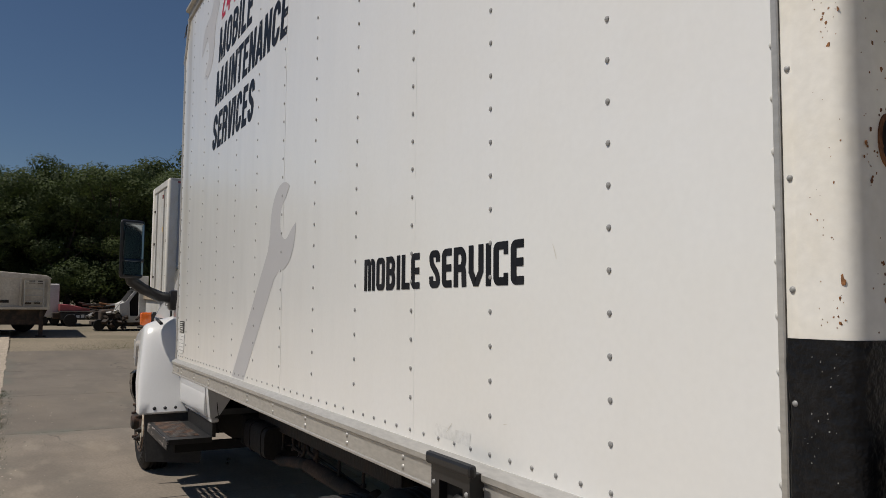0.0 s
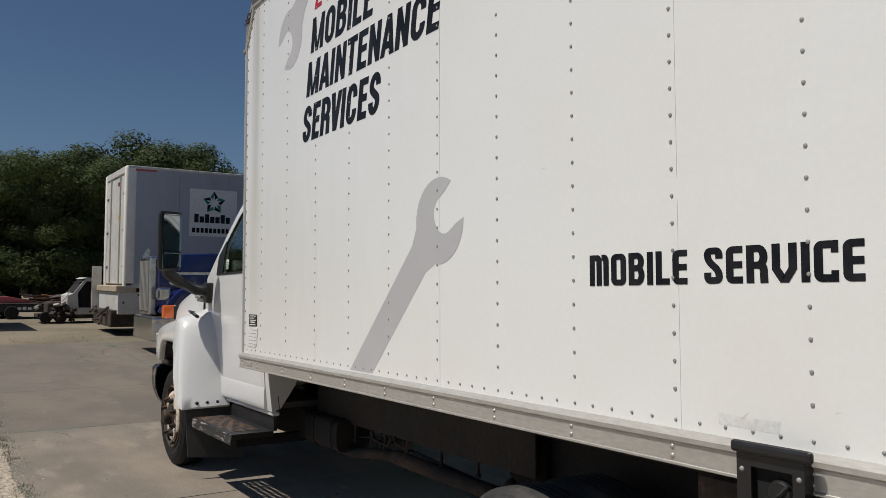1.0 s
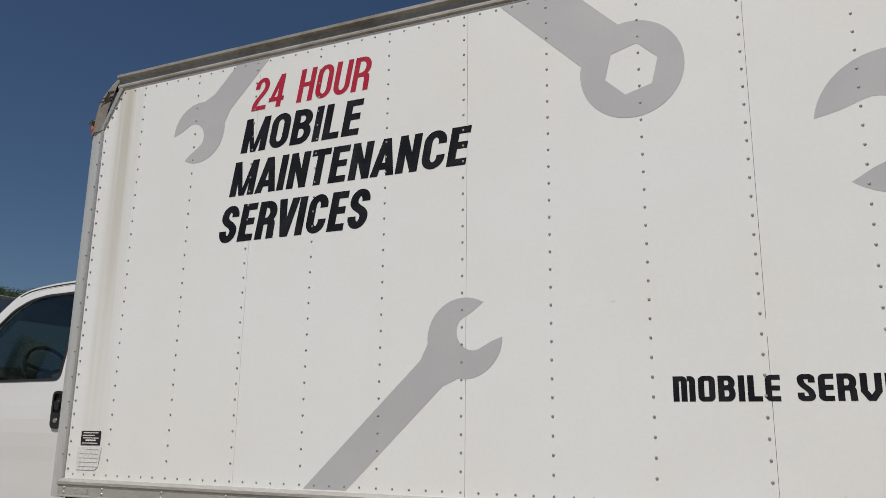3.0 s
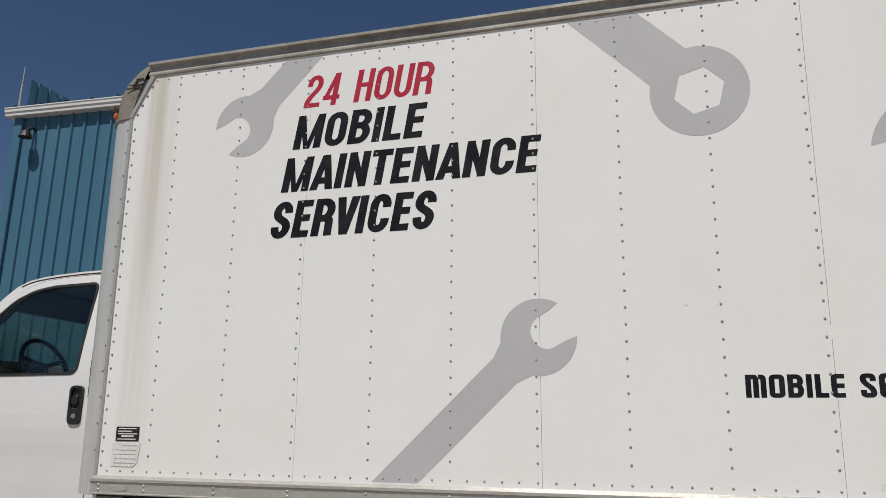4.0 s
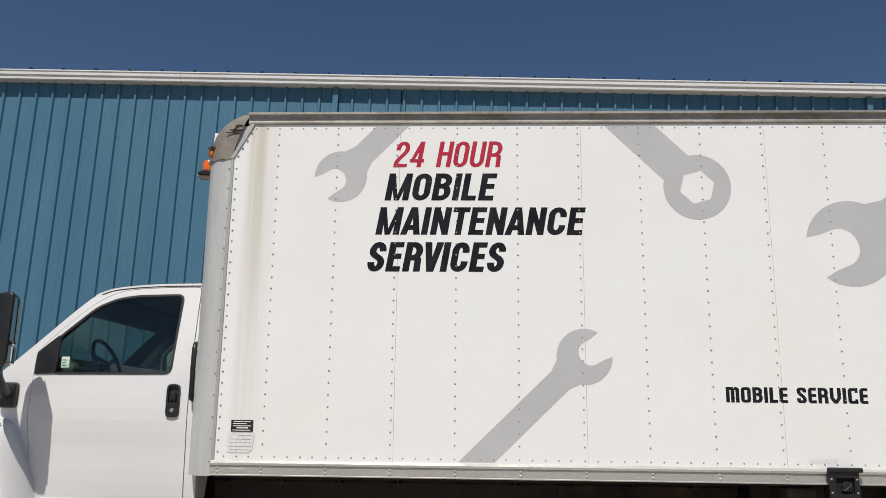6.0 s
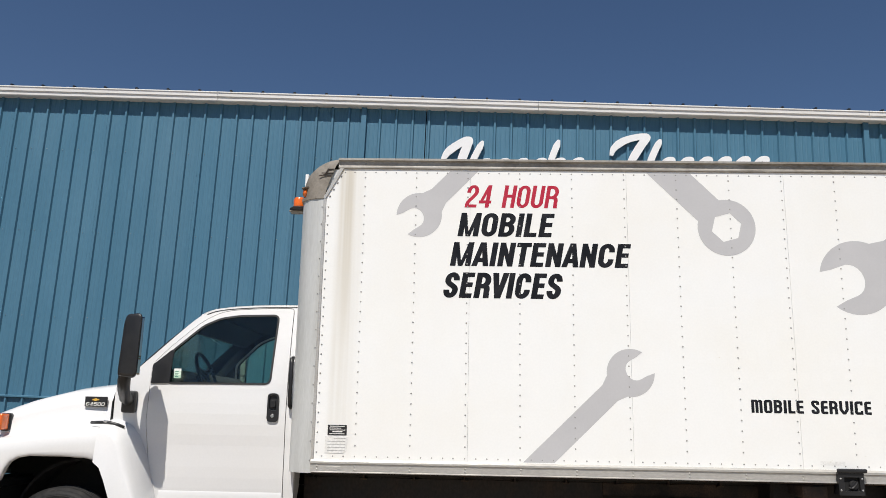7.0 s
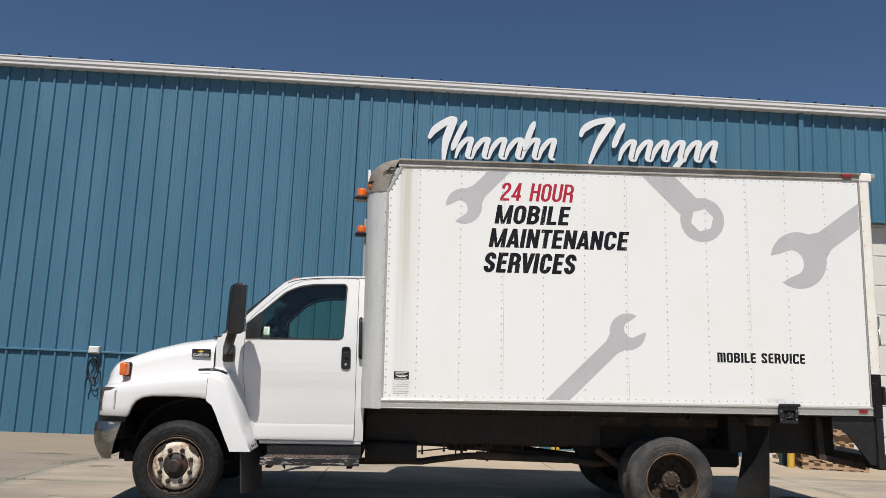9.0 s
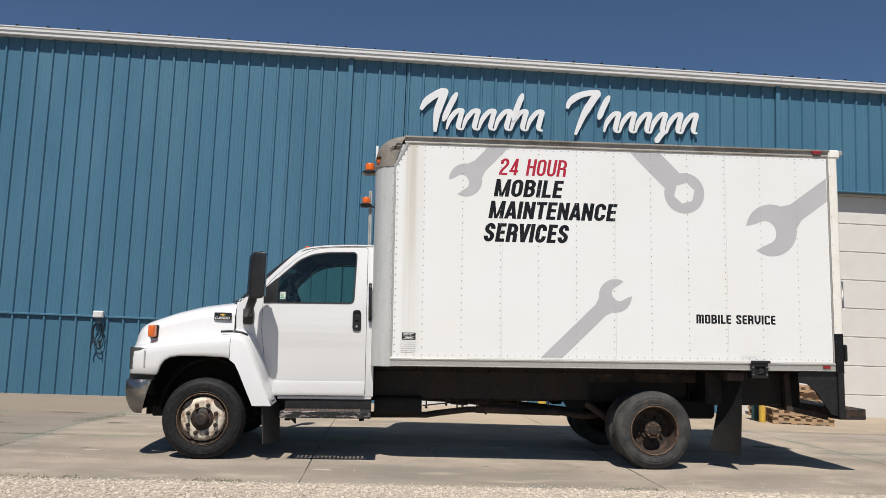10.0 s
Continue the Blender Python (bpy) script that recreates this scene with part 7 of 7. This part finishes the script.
# --- lift gate
for flip in (False, True):
    plate_ = prism([(4.44, 1.005), (4.865, 1.005), (4.92, 0.56), (4.86, 0.545), (4.80, 0.56), (4.63, 0.80), (4.545, 0.875), (4.44, 0.89)], 0.01, 0.035)
    post_ = box(4.87, 4.94, -0.018, 0.08, 0.52, 0.988, 0.008)
    armb = prism([(4.38, 0.98), (4.44, 0.98), (4.46, 0.62), (4.86, 0.54), (4.86, 0.48), (4.40, 0.58)], 0.20, 0.26)
    for b in (plate_, post_, armb):
        if flip:
            for v in b.verts:
                v.co.y = WIDE - v.co.y
    part("lift_plate", plate_, BLACK_METAL, truck, "scuffed black lift-gate side plate")
    part("lift_column", post_, BLACK_METAL, truck)
    part("lift_arm", armb, CHASSIS, truck)
part("lift_bumper", box(4.88, 5.175, 0.0, WIDE, 0.505, 0.620, 0.008), RUSTY_BLACK, truck, "rusty black lift-gate step")
part("lift_stop", box(4.970, 5.0, 0.0, 0.08, 1.12, 1.30, 0.012), BLACK, truck, "black rubber stop")


# ---------------------------------------------------------------- far yard: trailers and tractor
def wheel_simple(parent, x, y, z, r, w, axis="x"):
    prof = [(0.0, 0.03), (r * 0.28, 0.0), (r * 0.55, 0.05), (r * 0.6, 0.0), (r * 0.95, 0.0), (r, 0.04), (r, w - 0.04), (r * 0.95, w), (0.0, w)]
    return part("tyre", lathe(prof, 24, (x, y, z), axis=axis), RUBBER, parent, smooth=True, auto=40)


base = 0.25
van = thing("van_trailer", "grey van trailer with a logo panel, parked across the yard", "trailer", pose(-15.3, 2.30, base + 0.11))
# local: x to the far side is negative, y along its length, z up
LEN, WID = 13.7, 2.6
for k in range(11):
    a, b = k * LEN / 11, (k + 1) * LEN / 11
    part("side_panel", box(-0.02 - 0.004 * (k % 2), 0.004 * (k % 2), a + 0.003, b - 0.003, 1.12, 3.94), TRAILER_GREY, van)
    part("far_panel", box(-WID, -WID + 0.02, a + 0.003, b - 0.003, 1.12, 3.94), TRAILER_GREY, van)
part("roof_sheet", box(-WID, 0, 0, LEN, 3.95, 3.985), TRAILER_GREY, van)
part("top_rail", box(-0.02, 0.02, 0, LEN, 3.93, 4.0, 0.008), TRAILER_WHITE, van)
part("bottom_rail", box(-0.02, 0.02, 0, LEN, 1.0, 1.12, 0.008), TRAILER_WHITE, van)
part("deck", box(-WID, 0, 0, LEN, 1.0, 1.1), CHASSIS, van)
for x in (-WID, -0.14):
    part("corner_post", box(x - 0.02, x + 0.16, -0.06, 0.22, 1.0, 4.005, 0.07, seg=4), CREAM, van, "rounded cream corner post", smooth=True, auto=40)
part("end_header", box(-WID, 0, -0.04, 0.05, 3.82, 4.0, 0.02), TRAILER_WHITE, van)
for x0 in (-WID + 0.15, -WID / 2 + 0.01):
    door = part("end_door", box(x0, x0 + WID / 2 - 0.16, -0.01, 0.04, 1.1, 3.81, 0.01), TRAILER_WHITE, van, "weathered stained end door")
    for z in (1.5, 2.4, 3.3):
        part("hinge", box(x0 + (0.02 if x0 < -1.5 else 0.95), x0 + (0.18 if x0 < -1.5 else 1.12), -0.03, -0.01, z, z + 0.06, 0.006), CHASSIS, door)
    part("lock_rod", rod((x0 + 0.55, -0.03, 1.12), (x0 + 0.55, -0.03, 3.8), 0.016, 0.016, 8), ALU, door)
    part("door_patch", box(x0 + 0.25, x0 + 0.45, -0.016, -0.011, 2.7, 2.82), HEADER if x0 < -1.5 else YELLOW, door)
part("end_lamp_patch", box(-0.9, -0.75, -0.052, -0.042, 3.55, 3.65), RED_LENS, van)
part("red_patch", box(0.002, 0.012, 0.06, 0.68, 3.88, 3.93), PINK, van, "red reflective strip")
logo = part("logo_panel", box(0.006, 0.014, 1.50, 2.72, 2.33, 3.54), WHITE_PAPER, van, "white logo panel")
for i in range(5):
    a = radians(90 + 72 * i)
    c0 = Vector((2.12 + 0.20 * math.cos(a), 3.20 + 0.20 * math.sin(a)))
    for s, mt in ((1, GREEN_INK), (-1, NAVY_INK)):
        d = Vector((math.cos(a), math.sin(a)))
        n = Vector((-d.y, d.x)) * s
        pts = [c0 + d * 0.10, c0 - d * 0.05 + n * 0.10, c0 - d * 0.11 + n * 0.03, c0 + d * 0.0]
        part("logo_star", prism([tuple(p) for p in pts], 0.015, 0.018, axis="x"), mt, logo)
for k in range(7):
    part("logo_bar", box(0.015, 0.018, 1.62 + 0.135 * k, 1.73 + 0.135 * k, 2.68, 2.84 + (0.06 if k in (0, 2, 5) else 0)), NAVY_INK, logo, "dark logo bar")
for k in range(10):
    part("number_bar", box(0.015, 0.018, 1.57 + 0.108 * k, 1.65 + 0.108 * k, 2.42, 2.54), NAVY_INK, logo, "dark number bar")
for y in (1.2, 2.4, 11.5, 12.5):
    wheel_simple(van, -0.55, y, 0.42, 0.53, 0.5)
    wheel_simple(van, -WID + 0.05, y, 0.42, 0.53, 0.5)
part("skirt_box", box(-WID + 0.1, -0.02, -0.16, 0.42, 0.36, 0.90, 0.012), TRAILER_WHITE, van, "dented pale steel end box")
part("end_sill", box(-WID, 0.02, -0.22, 0.26, 0.90, 1.06, 0.02), TRAILER_TAN, van, "rust-stained tan end sill")
for y, z in ((-0.05, 0.62), (0.30, 0.80), (0.34, 0.50)):
    part("box_latch", box(-0.018, -0.008, y, y + 0.04, z, z + 0.05, 0.003), CHASSIS, van)
rj = random.Random(8)
for k in range(9):
    own = box(-0.20, 0.20, -0.025, 0.025, -0.03, 0.03, 0.008)
    bmesh.ops.transform(own, matrix=pose(-WID + 0.35 + 0.24 * k, -0.30 + rj.uniform(-0.1, 0.15), 0.32 + rj.uniform(-0.12, 0.12), rj.uniform(-40, 40), rj.uniform(-50, 50), rj.uniform(-40, 40)), verts=own.verts[:])
    part("bent_brace", own, CHASSIS, van, "crumpled dark steel")
part("end_frame", box(-WID + 0.15, -0.1, -0.30, 0.3, 0.05, 0.46, 0.02), CHASSIS, van)
part("undercarriage", box(-WID + 0.3, -0.3, 0.2, 3.4, 0.45, 1.0), CHASSIS, van)
part("side_door_leaf", box(-2.6, -2.56, -0.34, -0.10, 0.35, 1.55, 0.01), TRAILER_WHITE, van, "open white panel")

tr = thing("semi_tractor", "dark blue conventional semi tractor with chrome grille", "truck", pose(-10.95, 1.95, rise(-11, 0)) @ Matrix.Diagonal((1, 1, 1.075, 1)))
# local: nose at y = 0, body along +y, near side at x = 0
TW = 2.2
part("grille_shell", box(-1.36, -0.50, 0.05, 0.20, 0.74, 1.84, 0.04, seg=2), CHROME, tr, "tall chrome grille shell")
own = bmesh.new()
for k in range(7):
    box(-1.30 + 0.115 * k, -1.26 + 0.115 * k, 0.03, 0.06, 0.82, 1.76, bm=own)
part("grille_slats", own, ALU, tr)
part("bumper", box(-1.66, 0.05, 0.0, 0.44, 0.27, 0.72, 0.04, seg=2), CHROME, tr, "chrome bumper")
part("bumper_plate", box(0.051, 0.06, 0.06, 0.16, 0.48, 0.62), WHITE_PAPER, tr)
part("hood", prism([(0.19, 0.90), (0.19, 1.80), (0.30, 1.88), (2.20, 1.96), (2.20, 0.90)], -1.66, -0.46, axis="x", bevel=0.05, seg=2), TRACTOR_BLUE, tr, "dark blue hood", smooth=True, auto=40)
arch = [(0.20, 0.80), (0.30, 1.02), (0.50, 1.20), (0.80, 1.28), (1.15, 1.22), (1.45, 1.02), (1.75, 0.86), (1.95, 0.84), (1.95, 0.70), (1.60, 0.70), (1.42, 0.85), (1.15, 1.02), (0.85, 1.08), (0.58, 1.00), (0.42, 0.80), (0.36, 0.70)]
for a, b in ((-0.48, 0.02), (-TW - 0.02, -TW + 0.48)):
    part("fender", prism(arch, a, b, axis="x", bevel=0.02, seg=2), TRACTOR_BLUE, tr, smooth=True, auto=40)
part("headlamp", box(-0.32, -0.05, 0.14, 0.36, 1.02, 1.26, 0.04, seg=2), CHROME, tr, "chrome headlamp pod")
part("headlamp_lens", box(-0.28, -0.08, 0.12, 0.142, 1.06, 1.22, 0.02), LAMP_GREY, tr)
part("hood_bar", box(-0.455, -0.45, 0.55, 1.55, 1.50, 1.55), CHROME, tr, "silver hood lettering bar")
part("hood_badge", prism([(0.40, 1.36), (0.95, 1.36), (0.88, 1.30), (0.72, 1.30), (0.68, 1.24), (0.62, 1.30), (0.47, 1.30)], -0.457, -0.45, axis="x"), CHROME, tr)
part("cab", prism([(2.20, 0.85), (2.20, 1.92), (2.40, 2.42), (2.60, 2.57), (3.6, 2.61), (3.6, 0.85)], -1.95, -0.25, axis="x", bevel=0.05, seg=2), TRACTOR_BLUE, tr, "dark blue cab", smooth=True, auto=40)
part("sleeper", box(-2.1, -0.10, 3.62, 5.3, 0.95, 3.0, 0.08, seg=2), TRACTOR_BLUE, tr, "blue sleeper box", smooth=True, auto=40)
part("side_glass", prism([(2.43, 1.87), (2.55, 2.32), (3.15, 2.36), (3.15, 1.80)], -0.256, -0.246, axis="x"), DARK_GLASS, tr, "dark side window")
part("windshield", prism([(2.18, 1.94), (2.21, 1.94), (2.42, 2.40), (2.39, 2.40)], -1.62, -0.35, axis="x"), DARK_GLASS, tr, "dark windshield")
part("sun_visor", prism([(2.03, 2.25), (2.06, 2.30), (2.49, 2.51), (2.49, 2.43)], -1.72, -0.22, axis="x"), TRAILER_GREY, tr, "grey steel sun visor")
for k in range(5):
    part("roof_lamp", box(-1.50 + 0.28 * k, -1.43 + 0.28 * k, 2.55, 2.65, 2.575, 2.610, 0.015), AMBER, tr)
for x in (-0.10, -TW + 0.1):
    part("exhaust_stack", pipe([(x, 3.22, 1.0), (x, 3.22, 3.26), (x, 3.25, 3.40), (x, 3.33, 3.49), (x, 3.43, 3.53)], 0.085, 14), ALU, tr, "chrome exhaust stack", smooth=True, auto=50)
part("air_cleaner", rod((-0.10, 1.95, 1.42), (-0.10, 1.95, 1.86), 0.14, 0.14, 18), CHROME, tr, "chrome air cleaner", smooth=True, auto=40)
part("mirror", box(0.10, 0.16, 2.55, 2.73, 1.75, 2.50, 0.02), CHROME, tr)
for k, (y, h) in enumerate(((2.50, 1.4),)):
    part("whip_antenna", rod((-0.15, y, 2.3), (-0.15, y + 0.1, 2.5 + h), 0.012, 0.006, 6), BLACK, tr)
part("hood_ornament", prism([(0.02, 1.84), (0.12, 2.00), (0.18, 1.96), (0.14, 1.84)], -1.08, -1.04, axis="x"), CHROME, tr)
part("fuel_tank", rod((-0.30, 2.1, 0.62), (-0.30, 3.5, 0.62), 0.30, 0.30, 20), CHROME, tr, "chrome fuel tank", smooth=True, auto=40)
part("frame", box(-1.55, -0.65, 0.3, 7.5, 0.55, 0.85), CHASSIS, tr)
for y in (0.92, 5.6, 6.9):
    wheel_simple(tr, -0.38, y, 0.5, 0.5, 0.34)
    wheel_simple(tr, -TW + 0.04, y, 0.5, 0.5, 0.34)

wreck = thing("stripped_cab", "stripped white truck cab with bare engine, on dirt", "truck", pose(-21.0, 1.78, 0.27))
part("cab_shell", holed([(0.26, 0.24), (0.93, 0.24), (0.95, 1.28), (0.52, 1.33), (0.18, 0.88), (0.02, 0.80), (0.02, 0.55)], [[(0.33, 0.44), (0.84, 0.44), (0.87, 1.21), (0.55, 1.25), (0.30, 0.88)]], -1.4, 0.0, axis="x"), TRAILER_WHITE, wreck, "white cab shell")
part("roof_skin", prism([(0.42, 1.31), (0.54, 1.355), (0.94, 1.325), (0.97, 1.27), (0.94, 1.30), (0.54, 1.33)], -1.42, 0.02, axis="x"), TRAILER_WHITE, wreck)
# dark block and panel stand in for the shaded cab and open windshield
part("inside_shade", box(-1.3, -0.12, 0.36, 0.90, 0.26, 1.22), SHADE_BLACK, wreck)
part("windshield_shade", prism([(0.165, 0.895), (0.495, 1.325), (0.515, 1.310), (0.185, 0.880)], -1.32, -0.08, axis="x"), SHADE_BLACK, wreck)
part("seat_back", box(-0.7, -0.06, 0.66, 0.80, 0.45, 0.95, 0.04), RUST, wreck)
part("bare_engine", box(-1.1, -0.2, -0.50, 0.1, 0.22, 0.62, 0.08, seg=2), CHASSIS, wreck)
part("chassis", box(-1.2, -0.1, -0.75, 2.6, 0.14, 0.26, 0.02), CHASSIS, wreck)
for k in range(34):
    sx, sy, sz = rj.uniform(0.02, 0.08), rj.uniform(0.03, 0.11), rj.uniform(0.015, 0.06)
    own = box(-sx, sx, -sy, sy, -sz, sz, 0.006)
    bmesh.ops.transform(own, matrix=pose(rj.uniform(-0.5, 0.15), rj.uniform(-0.95, 0.2), rj.uniform(0.08, 0.62 - 0.2 * (k % 3)), rj.uniform(-40, 40), rj.uniform(-40, 40), rj.uniform(0, 180)), verts=own.verts[:])
    part("engine_part", own, ALU if k % 6 == 0 else CHASSIS, wreck, "greasy stripped engine part")
part("steering_arm", rod((-0.1, -0.12, 0.62), (-0.1, 0.10, 0.92), 0.02, 0.015, 6), TRAILER_WHITE, wreck)
for y in (-0.55, -0.15, 1.5):
    wheel_simple(wreck, -0.15, y, 0.16, 0.17, 0.2)

flat = thing("flatbed_chassis", "faded red flatbed chassis lying in the yard", "trailer", pose(-24.4, 0.25, 0.27))
part("bed", box(-1.8, 0, 0.0, 2.75, 0.44, 0.50, 0.02), CHASSIS, flat, "rusty dark deck")
part("side_band", box(-0.05, 0.01, 0.05, 1.75, 0.20, 0.44, 0.01), BLACK, flat, "black side board with pale bars")
for k in range(5):
    part("pale_bar", box(0.011, 0.016, 0.22 + 0.15 * k, 0.33 + 0.15 * k, 0.27, 0.36 + 0.02 * (k % 2)), WHITE_PAPER, flat)
part("neck", prism([(0.0, 0.51), (0.0, 0.72), (0.30, 0.70), (0.95, 0.56), (0.95, 0.51)], -1.6, -0.1, axis="x"), PINK, flat, "faded red sloping neck")
part("beam", box(-1.2, -0.4, -0.2, 3.0, 0.22, 0.43, 0.02), CHASSIS, flat)
for k in range(22):
    sx, sy, sz = rj.uniform(0.02, 0.06), rj.uniform(0.15, 0.5), rj.uniform(0.012, 0.03)
    own = box(-sx, sx, -sy, sy, -sz, sz, 0.004)
    bmesh.ops.transform(own, matrix=pose(rj.uniform(-1.0, -0.05), rj.uniform(0.7, 2.5), rj.uniform(0.52, 0.76), rj.uniform(-12, 12), rj.uniform(-20, 20), rj.uniform(-20, 20)), verts=own.verts[:])
    part("loose_rail", own, (CHASSIS, RUST, ALU, CHASSIS)[k % 4], flat, "loose scrap rail")
for y in (0.35, 1.62, 2.3):
    wheel_simple(flat, -0.1, y, 0.19, 0.21, 0.25)

# grain hopper standing with its end to the yard
hop = thing("hopper_trailer", "weathered pale hopper trailer on the dirt", "trailer", pose(-17.9, -2.94, 0.27))
end_ = [(0.0, 0.72), (0.0, 1.50), (0.10, 1.57), (1.35, 1.66), (2.60, 1.57), (2.70, 1.50), (2.70, 0.72)]
part("hull", prism(end_, -4.4, 0.0, axis="x", bevel=0.03), DRAB, hop, "stained pale hull")
part("tarp", prism([(-0.02, 1.53), (0.10, 1.60), (1.35, 1.69), (2.60, 1.60), (2.72, 1.53), (2.72, 1.50), (-0.02, 1.50)], -4.42, 0.03, axis="x", bevel=0.012), DRAB, hop, "rolled grey tarp roof")
for y in (0.02, 1.98, 2.62):
    part("end_rib", box(0.002, 0.05, y, y + 0.06, 0.72, 1.51, 0.01), DRAB, hop)
part("end_rail", box(0.002, 0.06, 0.0, 2.70, 0.70, 0.78, 0.012), DRAB, hop)
for k in range(4):
    part("ladder_rung", rod((0.06, 2.10, 0.90 + 0.17 * k), (0.06, 2.54, 0.90 + 0.17 * k), 0.014, 0.014, 6), ALU, hop)
for y in (2.10, 2.54):
    part("ladder_rail", rod((0.06, y, 0.78), (0.06, y, 1.46), 0.016, 0.016, 6), ALU, hop)
for y, z, w in ((1.05, 0.90, 0.13), (1.24, 0.92, 0.22), (1.55, 0.91, 0.20), (2.10, 0.88, 0.16), (2.32, 0.89, 0.15), (2.20, 1.42, 0.14), (2.40, 1.42, 0.12), (1.0, 1.46, 0.4)):
    part("dark_plate", box(0.003, 0.012, y, y + w, z - 0.04, z + 0.035, 0.004), CHASSIS, hop)
part("undercarriage", prism([(0.25, 0.30), (2.50, 0.30), (2.66, 0.72), (0.04, 0.72)], -4.2, -0.15, axis="x"), CHASSIS, hop, "dark sloped hopper bottom")
part("landing_leg", box(-0.14, -0.04, 2.46, 2.56, 0.0, 0.72, 0.01), CHASSIS, hop)
part("leg_foot", box(-0.22, 0.04, 2.38, 2.64, -0.01, 0.02, 0.005), CHASSIS, hop)
for y in (0.35, 2.2):
    wheel_simple(hop, -3.6, y - 0.1, 0.32, 0.33, 0.3)
    wheel_simple(hop, -2.9, y - 0.1, 0.32, 0.33, 0.3)

small = thing("small_trailer", "small weathered box trailer beside the hopper trailer", "trailer", pose(-25.2, -0.36, 0.27))
part("box_body", box(-2.0, 0, 0.0, 0.62, 0.24, 1.42, 0.03), TRAILER_WHITE, small)
part("chassis", box(-1.8, -0.2, -0.1, 0.9, 0.14, 0.24), CHASSIS, small)
for y in (0.15, 0.5, 0.85):
    wheel_simple(small, -0.2, y, 0.15, 0.16, 0.2)


# ---------------------------------------------------------------- trees
def tree_mesh(seed, h):
    r = random.Random(seed)
    trunk = bmesh.new()
    pts = [(0.15 * math.sin(1.3 * i + seed), 0.15 * math.cos(1.7 * i + seed), h * 0.12 * i) for i in range(6)]
    for i, (a, b) in enumerate(zip(pts, pts[1:])):
        rod(a, b, 0.20 * (1 - i * 0.15), 0.20 * (1 - (i + 1) * 0.15), 8, bm=trunk)
    clumps = []
    for i in range(34):
        lev = r.uniform(0.12, 0.95)
        spread = h * 0.34 * math.sqrt(max(0.05, 1 - ((lev - 0.45) / 0.58) ** 2))
        spread *= min(1.0, 0.35 + 1.5 * lev)
        a = r.uniform(0, 6.283)
        d = spread * math.sqrt(r.uniform(0.1, 1))
        c = Vector((d * math.cos(a), d * math.sin(a), h * lev))
        clumps.append((c, h * r.uniform(0.07, 0.14)))
        if i < 12:
            k = min(4, int(lev * 6))
            rod(pts[k], tuple(c), 0.06, 0.02, 5, bm=trunk)
    verts, faces = [], []
    for c, s in clumps:
        for _ in range(760):
            v = Vector((r.gauss(0, 1), r.gauss(0, 1), r.gauss(0, 1))).normalized() * s * r.uniform(0.55, 1.12)
            v.z *= 0.8
            p = c + v
            q = s * r.uniform(0.045, 0.095)
            n = (v.normalized() + Vector((r.uniform(-.4, .4), r.uniform(-.4, .4), r.uniform(-.2, .5)))).normalized()
            t = n.orthogonal().normalized()
            t = (t * math.cos(1.0 * len(verts)) + n.cross(t) * math.sin(1.0 * len(verts)))
            b = n.cross(t)
            k = len(verts)
            verts.extend([tuple(p - t * q), tuple(p - b * q * 0.6 + n * q * 0.15), tuple(p + t * q), tuple(p + b * q * 0.6 + n * q * 0.1)])
            faces.append((k, k + 1, k + 2, k + 3))
    me = bpy.data.meshes.new("crown")
    me.from_pydata(verts, [], faces)
    me.materials.append(LEAF)
    return trunk, me


rt = random.Random(21)
kinds = []
for s in range(5):
    trunk, crown = tree_mesh(100 + s, 8.0)
    t = thing("tree", "dense green broadleaf tree at the yard's edge", "tree", group="tree line")
    part("trunk", trunk, BARK, t)
    co = new("crown", crown)
    co.parent = t
    kinds.append(t)
spots = []
for y in np.arange(-20, 41, 2.3):
    tall = float(np.interp(y, [-4, 0, 3, 5, 7, 10, 13, 14.5, 17, 23, 26, 28, 35, 38], [8.7, 9.0, 9.3, 10.0, 10.7, 10.6, 10.0, 8.4, 6.2, 6.2, 8.4, 10.4, 10.6, 8.5])) / 8.5
    spots.append((-43 + rt.uniform(-1.5, 1.5), float(y) + rt.uniform(-0.8, 0.8), tall * rt.uniform(0.74, 0.94)))
    spots.append((-45 + rt.uniform(-1, 1), float(y) + 1.15 + rt.uniform(-0.4, 0.4), tall * rt.uniform(0.88, 0.98)))
    spots.append((-47 + rt.uniform(-1.5, 1.5), float(y) + rt.uniform(-0.8, 0.8), tall * rt.uniform(0.95, 1.08)))
# low fill row, added to block bright gaps under the crowns
for y in np.arange(-20, 41, 1.6):
    spots.append((-49 + rt.uniform(-0.8, 0.8), float(y), rt.uniform(0.34, 0.46)))
# unseen row behind the camera, added to darken what the mirrors reflect
for y in np.arange(-22, 20, 3.0):
    spots.append((44 + rt.uniform(-2, 2), float(y), rt.uniform(1.0, 1.3)))
used = set()
for i, (x, y, s) in enumerate(spots):
    m = pose(x, y, 0.15, 0, 0, rt.uniform(0, 360)) @ Matrix.Diagonal((s * 1.15, s * 1.15, s, 1))
    k = i % 5
    if k not in used:
        used.add(k)
        kinds[k].matrix_basis = m
    else:
        o = copy_thing(kinds[k], pose(0, 0, 0))
        o.matrix_basis = m
